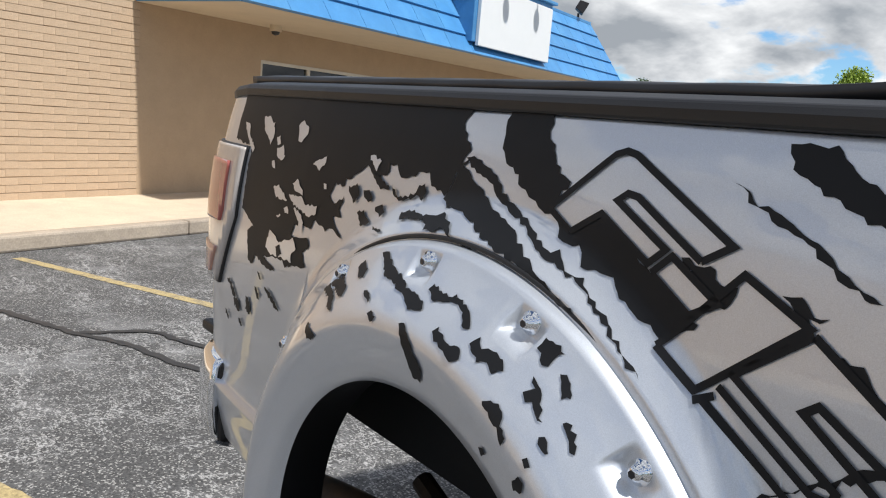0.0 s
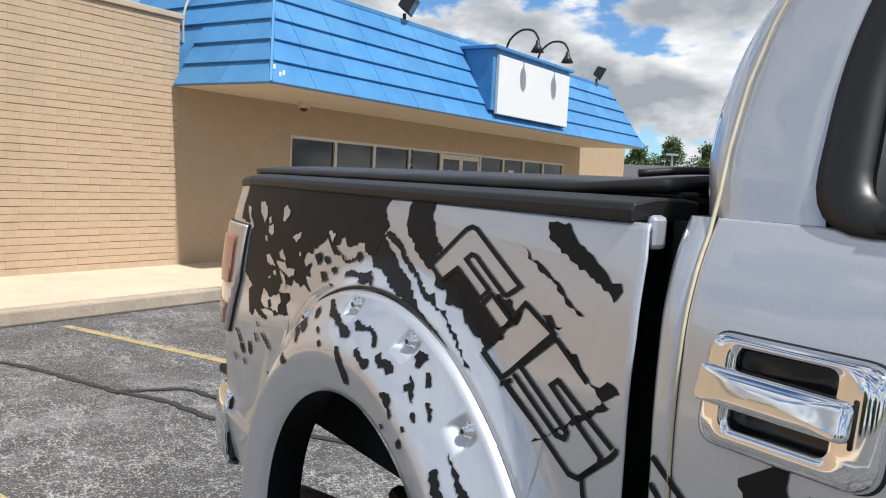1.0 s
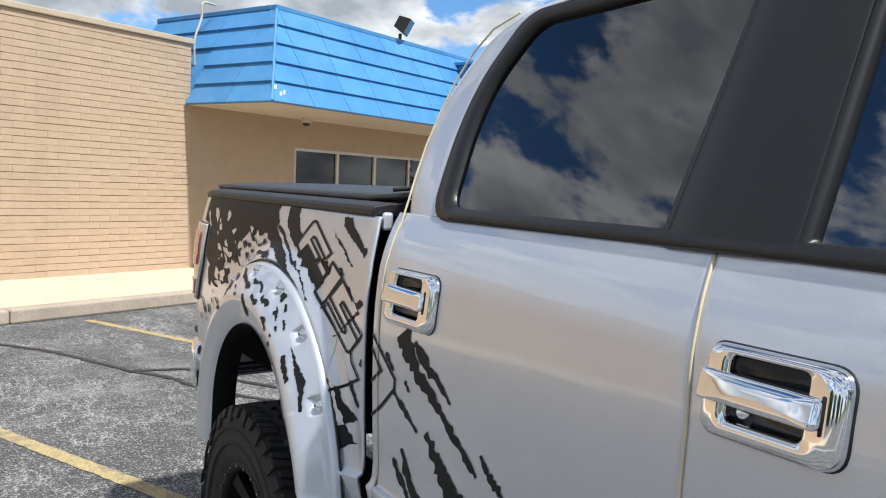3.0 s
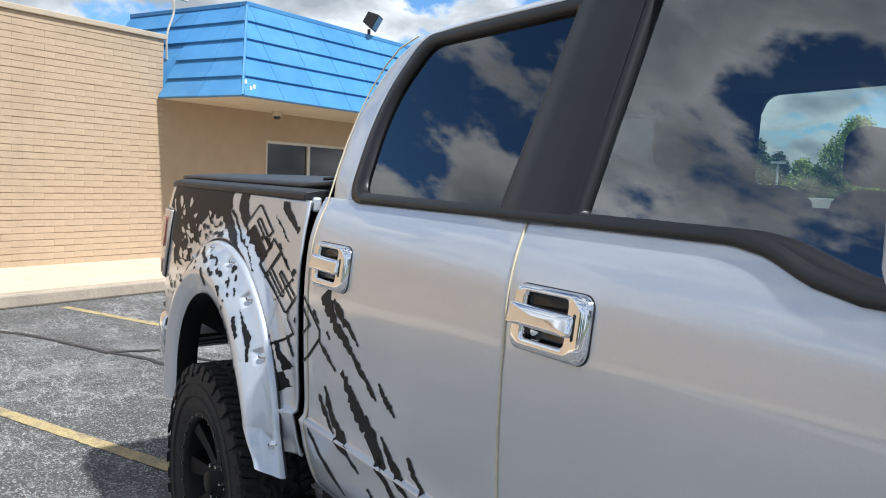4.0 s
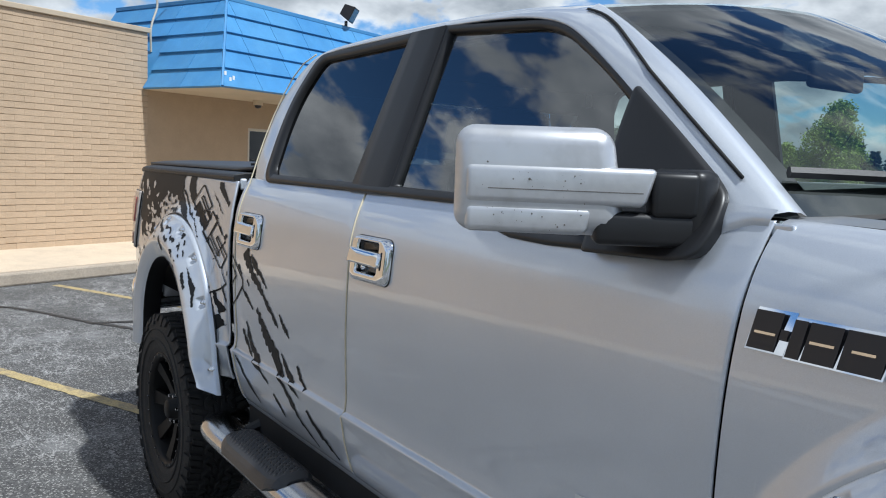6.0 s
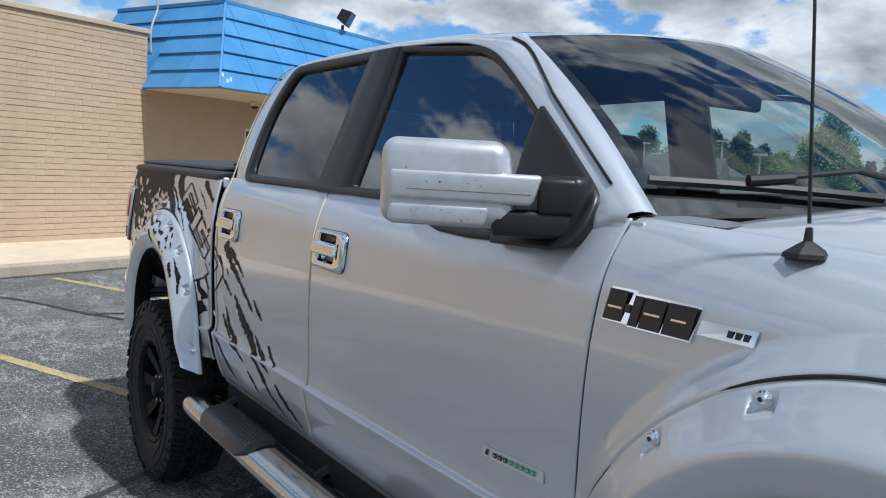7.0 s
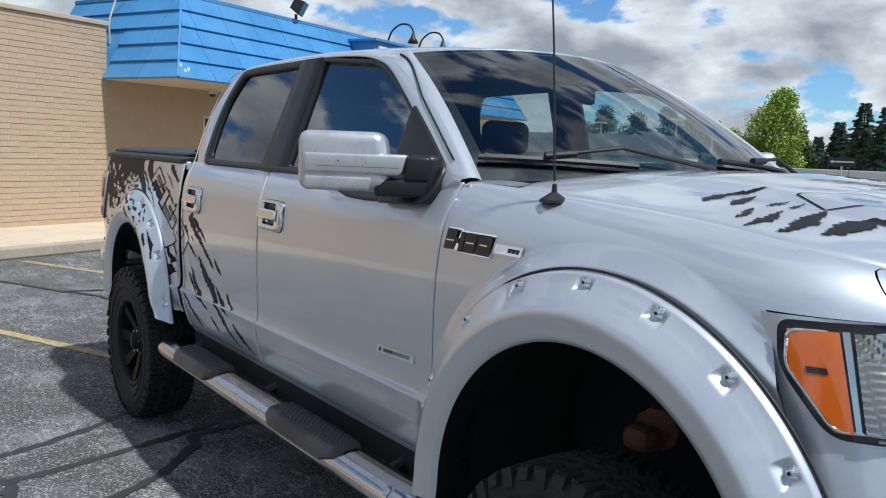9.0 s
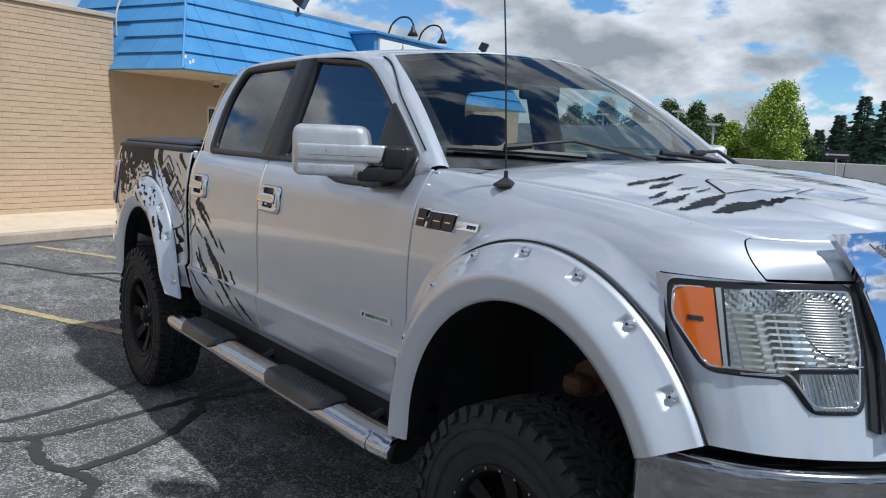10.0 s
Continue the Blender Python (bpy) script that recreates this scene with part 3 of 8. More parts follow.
def gooseneck(u):
    g = thing("gooseneck_lamp", "dark bronze gooseneck barn lamp over the white sign", "lamp", bw(u, 1.5, SZ1 + 0.16), FACADE, "gooseneck sign lamps")
    pts = smooth_curve([(0, 0, 0.0), (0, -0.05, 0.12), (0, -0.14, 0.30), (0, -0.36, 0.44), (0, -0.60, 0.42), (0, -0.72, 0.28), (0, -0.72, 0.20)], 5)
    part("arm", tube_bm(pts, 0.022, 8), M_LAMP, g)
    part("shade", lathe_bm([(0.0, 0.12), (0.035, 0.11), (0.045, 0.04), (0.075, -0.01), (0.13, -0.11), (0.125, -0.11), (0.07, -0.01), (0.0, 0.02)], (0, -0.72, 0.12), (0, 0, 1), 20), M_LAMP, g, smooth=True)
    part("mount", box_bm(-0.08, 0.08, -0.08, 0.08, 0.0, 0.05), M_BLUE, g)
    return g


for u in (11.95, 13.3):
    gooseneck(u)


def flood(u):
    f = thing("floodlight", "dark square floodlight on a bracket above the canopy", "lamp", bw(u, CT, ZT + 0.05), FACADE, "roof floodlights")
    part("bracket", tube_bm([(0, 0, 0), (0, 0, 0.10)], 0.03, 8), M_LAMP, f)
    h = bmesh.new()
    box_bm(-0.19, 0.19, -0.13, 0.10, -0.15, 0.15, h)
    for v in h.verts:
        if v.co.y > 0:
            v.co.x *= 0.72
            v.co.z *= 0.72
    bmesh.ops.transform(h, matrix=pose(0, -0.05, 0.26, 28, 0, 25), verts=h.verts[:])
    part("housing", h, M_LAMP, f, bevel=0.012)
    l = box_bm(-0.165, 0.165, -0.136, -0.131, -0.125, 0.125)
    bmesh.ops.transform(l, matrix=pose(0, -0.05, 0.26, 28, 0, 25), verts=l.verts[:])
    part("lens", l, material("flood_glass", (0.10, 0.11, 0.10), 0.1), f, "dark glass lens")
    return f


flood(9.25)
flood(17.6)
dome = thing("security_camera", "small cream dome camera under the soffit", "camera", bw(7.55, 0.42, ZB), FACADE)
part("base", lathe_bm([(0.0, 0.0), (0.09, 0.0), (0.09, -0.09), (0.0, -0.09)], (0, 0, 0), (0, 0, 1), 16), M_SOFFIT, dome, smooth=False)
part("dome", lathe_bm([(0.065, -0.09), (0.055, -0.13), (0.0, -0.15)], (0, 0, 0), (0, 0, 1), 16), M_BADGE_DARK, dome, "smoked dome", smooth=True)
conduit = thing("conduit_pipe", "thin pale conduit rising behind the wall coping", "pipe", bw(5.72, -0.25, 3.40), FACADE)
part("pipe", tube_bm(smooth_curve([(0, 0, 0), (0, 0, 0.4), (0.12, 0, 0.75), (0.14, 0, 0.98), (0.4, 0, 1.0)], 5), 0.018, 8), M_ALU, conduit)
# small bird droppings on the canopy corner
for du, dz in ((0.10, 0.20), (0.16, 0.11), (0.24, 0.14)):
    sp("paint_chip", CU0 + du, CU0 + du + 0.045, CB - SL * dz / 1.52 + 0.03, CB - SL * dz / 1.52 + 0.038, ZB + dz, ZB + dz + 0.06, M_WHITE, "white bird dropping on the blue paint")

# sidewalk and kerb
walk_bm = bmesh.new()
vs = [walk_bm.verts.new(p) for p in ((-30, 0.006, 0.24), (-30, -1.60, 0.165), (30, -1.60, 0.165), (30, 0.006, 0.24), (-30, 0.006, 0.0), (-30, -1.60, 0.0), (30, -1.60, 0.0), (30, 0.006, 0.0))]
for f in ((0, 1, 2, 3), (1, 5, 6, 2), (0, 3, 7, 4), (0, 4, 5, 1), (3, 2, 6, 7)):
    walk_bm.faces.new([vs[i] for i in f])
sidewalk = part("sidewalk", walk_bm, M_CONCRETE, None)
sidewalk.matrix_world = shop.matrix_world.copy()
tagged(sidewalk, "pale sunlit concrete sidewalk along the shop front", "sidewalk", kind="structure")
for k in range(20):
    u = -28.2 + k * 3.0
    part("kerb", box_bm(u + 0.006, u + 2.994, -1.76, -1.603, 0.0, 0.16 + 0.004 * (k % 3)), M_KERB, sidewalk, "worn concrete kerb", bevel=0.025)
for k in range(38):
    part("joint", box_bm(-28.2 + k * 1.5 - 0.006, -28.2 + k * 1.5 + 0.006, -1.6, 0.0, 0.1655, 0.1665), M_KERB, sidewalk)

# ---------------------------------------------------------------- far side of the lot
barrier = thing("boundary_wall", "long pale grey concrete boundary wall", "wall", bw(33.0, 0, 0), FACADE, kind="structure")
for k in range(18):
    part("wall_panel", box_bm(0, 0.25, -70 + k * 5.0 + 0.015, -70 + (k + 1) * 5.0 - 0.015, 0.0, 1.56), M_WALLC, barrier, bevel=0.02)


def polar(deg, dist):
    return (5.371 + dist * math.cos(radians(deg)), -2.63 + dist * math.sin(radians(deg)))


def leaf_cloud(clumps, leaf, count, rnd, stretch=1.0):
    """Many small bent leaf blades scattered through clumps."""
    verts, faces = [], []
    for c, r in clumps:
        n = max(6, int(count * r * r))
        for _ in range(n):
            d = Vector((rnd.gauss(0, 1), rnd.gauss(0, 1), rnd.gauss(0, 1))).normalized()
            p = Vector(c) + Vector((d.x, d.y, d.z * stretch)) * r * rnd.uniform(0.55, 1.08)
            a = Vector((rnd.gauss(0, 1), rnd.gauss(0, 1), rnd.gauss(0, 1) - 0.2)).normalized()
            b = a.orthogonal().normalized()
            b = Matrix.Rotation(rnd.uniform(0, 6.28), 3, a) @ b
            s = leaf * rnd.uniform(0.7, 1.4)
            i = len(verts)
            verts += [p, p + (a * 0.5 + b * 0.32) * s, p + a * s, p + (a * 0.5 - b * 0.32) * s]
            faces.append((i, i + 1, i + 2, i + 3))
    return verts, faces


def broadleaf(name, at, height, width, leafmat, label, seed, leaf=0.30, trunk=0.18, pointed=0.5, dense=2.0):
    rnd = random.Random(seed)
    t = thing(name, label, "tree", (*at, 0))
    tr = tube_bm([(0, 0, 0), (0.05, 0, height * 0.25), (0, 0.05, height * 0.6), (0, 0, height * 0.9)], [trunk, trunk * 0.8, trunk * 0.4, 0.03], 8)
    for k in range(6):
        a = k * 2.4
        z = height * (0.22 + 0.06 * k)
        tube_bm([(0, 0, z), (math.cos(a) * width * 0.2, math.sin(a) * width * 0.2, z + height * 0.1), (math.cos(a) * width * 0.36, math.sin(a) * width * 0.36, z + height * 0.2)],
                [trunk * 0.35, trunk * 0.22, 0.02], 6, tr)
    part("trunk", tr, M_BARK, t)
    clumps = []
    for k in range(70):
        f = rnd.random()
        prof = math.sin(math.pi * min(1, (f * 0.94 + 0.10)) ** (1 - 0.35 * pointed))
        z = height * (0.12 + 0.83 * f)
        rr = width * 0.5 * max(0.10, prof) * rnd.uniform(0.25, 0.95)
        a = rnd.uniform(0, 6.28)
        clumps.append(((math.cos(a) * rr, math.sin(a) * rr, z), width * rnd.uniform(0.09, 0.17)))
    v, f = leaf_cloud(clumps, leaf, 330 / (width * width) * 13 * dense, rnd)
    obj_from("crown", v, f, leafmat, t)
    return t


def spruce(name, at, height, width, label, seed):
    rnd = random.Random(seed)
    t = thing(name, label, "tree", (*at, 0), group="dark spruces")
    part("trunk", tube_bm([(0, 0, 0), (0, 0, height * 0.97)], [0.16, 0.02], 7), M_BARK, t)
    verts, faces = [], []
    levels = 34
    for k in range(levels):
        f = k / (levels - 1)
        z = height * (0.05 + 0.93 * f)
        reach = width * 0.5 * (1 - f) ** 0.85 * rnd.uniform(0.8, 1.1) + 0.12
        for j in range(int(6 + 12 * (1 - f))):
            a = rnd.uniform(0, 6.28)
            L = reach * rnd.uniform(0.7, 1.1)
            steps = 7
            for s in range(steps):
                q = (s + rnd.random()) / steps
                p = Vector((math.cos(a) * L * q, math.sin(a) * L * q, z - L * 0.28 * q + 0.10 * q * q * L))
                for side in (-1, 1):
                    w = 0.34 * (1.15 - q) + 0.09
                    d = Vector((math.cos(a + side * 0.75), math.sin(a + side * 0.75), rnd.uniform(-0.45, 0.1))) * w
                    n = Vector((-math.sin(a), math.cos(a), 0)) * 0.03 + Vector((0, 0, rnd.uniform(0.03, 0.09)))
                    i = len(verts)
                    verts += [p - n, p + d * 0.5 + n, p + d, p + d * 0.5 - n]
                    faces.append((i, i + 1, i + 2, i + 3))
    obj_from("crown", verts, faces, M_NEEDLE, t)
    return t


broadleaf("green_tree", polar(121.7, 60), 6.7, 5.0, M_LEAF, "bright yellow-green young deciduous tree behind the boundary wall", 3, 0.15, dense=4.0)
broadleaf("green_shrub", polar(124.6, 62), 3.9, 3.4, M_LEAF, "low yellow-green tree behind the boundary wall", 4, 0.15, dense=3.5)
for i, (a, d, h, w) in enumerate(((118.3, 66, 4.9, 3.9), (117.0, 62, 6.0, 4.6), (115.8, 60, 5.6, 4.4), (114.6, 62, 6.6, 5.0), (113.0, 64, 5.6, 4.6), (119.4, 78, 4.2, 3.8))):
    spruce("spruce_tree", polar(a, d), h, w, "dark blue-green spruce behind the boundary wall", 30 + i)
for i, (a, d, h, w) in enumerate(((128.6, 85, 6.6, 5.2), (126.9, 85, 6.6, 4.6), (125.5, 90, 5.6, 4.0), (130.6, 88, 6.2, 5.6), (132.8, 95, 7.2, 6.0), (135.0, 90, 6.0, 5.0), (120.6, 72, 4.6, 3.4), (123.4, 80, 4.0, 4.0))):
    broadleaf("dark_tree", polar(a, d), h, w, M_LEAF_DARK, "dark green full-leaved tree far behind the lot", 60 + i, 0.21)


def lamp_post(a, d, h):
    x, y = polar(a, d)
    p = thing("lamp_post", "slim pale car-park lamp post with a flat head", "lamp post", (x, y, 0), a - 90, "far lamp posts")
    part("pole", tube_bm([(0, 0, 0), (0, 0, h)], 0.09, 8), M_POLE, p)
    part("head", box_bm(-0.55, 0.55, -0.2, 0.2, h - 0.03, h + 0.14), M_POLE, p)


for a, d, h in ((128.1, 78, 5.3), (125.8, 72, 4.05), (126.8, 105, 4.15), (133.0, 80, 4.9), (131.6, 100, 4.2)):
    lamp_post(a, d, h)
sx_, sy_ = polar(118.3, 30)
road_sign = thing("arrow_sign", "small black and white arrow sign on a steel post", "road sign", (sx_, sy_, 0), 118.3 - 90)
part("post", tube_bm([(0, 0, 0), (0, 0, 2.0)], 0.03, 8), M_POLE, road_sign)
part("plate", box_bm(-0.42, 0.42, -0.035, -0.03, 1.72, 2.0), M_BADGE_DARK, road_sign, "black plate", bevel=0.004)
arrow = bmesh.new()
av = [arrow.verts.new((x, -0.039, z)) for x, z in ((-0.36, 1.86), (-0.26, 1.92), (-0.26, 1.885), (0.36, 1.885), (0.36, 1.835), (-0.26, 1.835), (-0.26, 1.80))]
arrow.faces.new(av)
part("arrow", arrow, M_WALLC, road_sign, "white arrow")

hx, hy = polar(129.8, 70)
house = thing("house", "white gabled house with a grey roof behind the lot", "house", (hx, hy, 0), 20)
part("wall", box_bm(-3.2, 3.2, -3, 3, 0, 2.2), M_SIDING, house)
g = bmesh.new()
gv = [g.verts.new(p) for p in ((-3.4, -3.2, 2.2), (3.4, -3.2, 2.2), (0, -3.2, 3.9), (-3.4, 3.2, 2.2), (3.4, 3.2, 2.2), (0, 3.2, 3.9))]
for f in ((0, 1, 2), (3, 5, 4), (0, 2, 5, 3), (1, 4, 5, 2), (0, 3, 4, 1)):
    g.faces.new([gv[i] for i in f])
part("roof", g, M_ROOF, house)
gb = bmesh.new()
gb.faces.new([gb.verts.new(p) for p in ((-3.0, -3.22, 2.2), (3.0, -3.22, 2.2), (0, -3.22, 3.7))])
part("gable", gb, M_SIDING, house)
for x in (-2.0, 0.2, 2.0):
    part("window", box_bm(x - 0.4, x + 0.4, -3.04, -3.0, 0.9, 1.8), M_DARKROOM, house)
hx, hy = polar(133.8, 62)
house = thing("house", "low house with a dark grey shingle roof", "house", (hx, hy, 0), 30)
part("wall", box_bm(-6, 6, -3, 3, 0, 1.9), M_SIDING, house)
g = bmesh.new()
gv = [g.verts.new(p) for p in ((-6.4, -3.4, 1.9), (6.4, -3.4, 1.9), (6.4, 3.4, 1.9), (-6.4, 3.4, 1.9), (-6.4, 0, 3.4), (6.4, 0, 3.4))]
for f in ((0, 1, 5, 4), (2, 3, 4, 5), (1, 2, 5), (3, 0, 4), (0, 3, 2, 1)):
    g.faces.new([gv[i] for i in f])
part("roof", g, M_ROOF, house)
verge = part("verge", box_bm(0, 60, -70, 40, 0.0, 0.085), M_GRASS, None)
verge.matrix_world = pose(*bw(34.0, 0, 0), 0, 0, FACADE)
tagged(verge, "rough green grass verge behind the wall", "grass", kind="structure")

# pale walk on the open side of the lot, mirrored in the doors' paint
far_walk = part("pavement", box_bm(-45, 40, -9.3, -8.2, 0.0, 0.16), M_FARWALK, None, bevel=0.02)
tagged(far_walk, "pale concrete walk along the open side of the lot", "pavement", kind="structure")

# trees and lawn across the road ahead of the truck, seen mirrored in its chrome
for i, (x, y, h, w) in enumerate(((46, -26, 9, 8), (50, -15, 11, 9), (47, -4, 9, 8), (52, 7, 10, 9), (48, 18, 11, 9), (50, 29, 9, 8))):
    broadleaf("dark_tree", (x, y), h, w, M_LEAF_DARK, "dark green full-leaved tree across the road", 90 + i, 0.45)
# and behind the walk, the tree line that darkens the horizon in the truck's side
for i, (x, y, h, w) in enumerate(((-58, -44, 9, 9), (-44, -52, 8, 10), (-33, -46, 10, 9), (-20, -50, 7.5, 9), (-8, -47, 9, 10), (4, -52, 8, 9), (17, -48, 9, 10), (30, -46, 8, 9))):
    broadleaf("dark_tree", (x, y), h, w, M_LEAF_DARK, "dark green full-leaved tree beyond the open side", 130 + i, 0.5)
lawn = part("lawn", box_bm(26, 90, -60, 60, 0.0, 0.085), M_GRASS, None)
tagged(lawn, "mown green lawn across the road", "grass", kind="structure")

# ================================================================ pickup truck
# x forward from the rear axle, right side at negative y
truck = thing("pickup_truck", "lifted silver crew-cab pickup truck with torn charcoal side graphics", "pickup truck")
RX, FX = 0.02, 3.655                       # axles
RC, FC = (RX, 0.87), (FX, 0.761)           # wheel-arch centres (x, z)
R_OUT, R_IN = 0.552, 0.358                 # rear flare radii
F_OUT, F_IN = 0.684, 0.513                 # front flare radii
TYRE_R = 0.462
WHEEL_Z = LOT_RISE + 0.45                 # hub height

SIDE = smooth_table([(0.55, 0.912), (0.70, 0.947), (0.76, 0.980), (0.84, 1.004), (0.90, 1.014), (0.930, 1.0210), (0.938, 1.0225), (0.9405, 1.0220), (0.946, 1.0085), (0.949, 1.0070), (0.962, 1.0055), (1.00, 1.004), (1.10, 1.009),
                     (1.25, 1.0135), (1.36, 1.0115), (1.46, 1.001), (1.53, 0.987), (1.58, 0.974), (1.70, 0.94)], 6)
BELT = [(0.55, 1.612), (1.2, 1.606), (1.9, 1.601), (2.14, 1.600), (2.21, 1.588), (2.29, 1.556), (2.37, 1.540), (2.5, 1.536), (2.8, 1.545), (2.90, 1.60), (2.95, 1.622), (3.05, 1.625)]
FTOP = smooth_table([(2.9, 1.628), (3.1, 1.622), (3.4, 1.606), (3.8, 1.577), (4.05, 1.546), (4.2, 1.520), (4.3, 1.50)], 6)
TAPER = smooth_table([(3.6, 0.0), (3.95, 0.0), (4.08, 0.010), (4.16, 0.035), (4.23, 0.075), (4.28, 0.115), (4.34, 0.17)], 6)
TAIL = smooth_table([(-1.12, 0.115), (-1.09, 0.075), (-1.04, 0.047), (-0.95, 0.026), (-0.80, 0.012), (-0.62, 0.003), (-0.5, 0.0)], 6)


def gh(z):
    return 0.925 - 0.36 * (z - 1.63) - 0.05 * max(0.0, z - 1.95) ** 2


def bulge(x, z):
    """The stamped ring round each wheel arch."""
    out = 0.0
    for (cx, cz), r in ((RC, R_OUT), (FC, F_OUT)):
        d = math.hypot(x - cx, z - cz) - r
        if z < cz - 0.1:
            continue
        out = max(out, 0.030 * max(0.0, min(1.0, (0.065 - d) / 0.055)) ** 1.5)
    return out


def roll(q, depth, span):
    if q >= span:
        return 0.0
    t = max(0.0, (span - q) / span)
    return depth * (1 - math.sqrt(max(0.0, 1 - t * t)))


def half(x, z, zone):
    """Half width of the body at x, z."""
    h = interp(z, SIDE)
    if zone == "bed":
        h -= interp(x, TAIL) if x < -0.5 else 0.0
    elif zone == "door":
        h -= 0.026 * max(0.0, min(1.3, (z - 1.44) / 0.172)) ** 2
    else:
        h -= roll(interp(x, FTOP) - z, 0.055 + 0.060 * max(0.0, min(1.0, (x - 3.0) / 0.55)), 0.15) + (interp(x, TAPER) if x > 3.6 else 0.0)
    # the wings draw in towards the nose
    if x > 3.35:
        t = min(1.0, (x - 3.35) / 0.6)
        h -= 0.0145 * t * t * (3 - 2 * t)
    return h + bulge(x, z)


def skin(name, zone, x0, x1, zb, zt, mat, parent, label="", nx=24, nz=36, stations=None, edge=0.0035, sgn=-1, thick=0.014, zref=1.2):
    """A body panel between two upright edges and two heights, with rolled edges."""
    X0 = x0 if callable(x0) else (lambda z: x0)
    X1 = x1 if callable(x1) else (lambda z: x1)
    Zb = zb if callable(zb) else (lambda x: zb)
    Zt = zt if callable(zt) else (lambda x: zt)
    xm0, xm1 = X0(zref), X1(zref)
    if stations:
        ss = [(s - xm0) / (xm1 - xm0) for s in stations if xm0 + 0.01 < s < xm1 - 0.01]
    else:
        ss = [k / nx for k in range(1, nx)]
    w = xm1 - xm0
    ss = [0.0, 0.003 / w, 0.010 / w] + [s for s in ss if 0.012 / w < s < 1 - 0.012 / w] + [1 - 0.010 / w, 1 - 0.003 / w, 1.0]
    rr = [0.0, 0.004, 0.012] + [k / nz for k in range(1, nz) if 0.016 < k / nz < 0.984] + [0.988, 0.996, 1.0]
    drop_s = {0.0: edge, ss[1]: edge * 0.3, ss[-2]: edge * 0.3, 1.0: edge}
    drop_r = {0.0: edge, 0.004: edge * 0.3}
    if zone != "door":
        drop_r.update({0.996: edge * 0.3, 1.0: edge})

    def fn(s, r):
        xn = xm0 + w * s
        z = Zb(xn) + (Zt(xn) - Zb(xn)) * r
        x = X0(z) + (X1(z) - X0(z)) * s
        h = half(x, z, zone) - drop_s.get(s, 0) - drop_r.get(r, 0)
        return (x, sgn * h, z)

    v, f = grid_vf(fn, ss, rr, flip=sgn > 0)
    return obj_from(name, v, f, mat, parent, label, smooth=True, thick=thick)


def arch_floor(cx, cz, r, low):
    def fn(x):
        d = abs(x - cx)
        return max(low, cz + math.sqrt(r * r - d * d)) if d < r else low
    return fn


def arch_stations(cx, r, a, b):
    st = [a + (b - a) * k / 130 for k in range(131)]
    st += [cx + r * math.cos(math.pi * k / 28) for k in range(29)] + [cx + s * (r + e) for s in (-1, 1) for e in (0.004, 0.0001, -0.004)]
    return sorted(set(round(s, 4) for s in st))


def bed_front(z):
    return interp(z, [(0.7, 0.668), (0.9, 0.642), (1.1, 0.642), (1.3, 0.643), (1.45, 0.638), (1.55, 0.629), (1.6, 0.617)])


def cab_rear(z):
    return interp(z, [(0.7, 0.712), (0.9, 0.687), (1.1, 0.686), (1.3, 0.683), (1.45, 0.677), (1.55, 0.668), (1.62, 0.663)])


def mid_seam(z):
    return interp(z, [(0.7, 1.672), (0.8, 1.664), (0.93, 1.658), (1.17, 1.660), (1.35, 1.665), (1.5, 1.655), (1.6, 1.642)])


def front_seam(z):
    return interp(z, [(0.7, 2.962), (0.95, 2.968), (1.2, 2.976), (1.4, 2.986), (1.6, 2.998), (1.63, 3.000)])


def hood_seam(z):
    return 4.198 + max(0.0, 1.513 - z) * 0.93


def shifted(fn, d):
    return lambda z: fn(z) + d


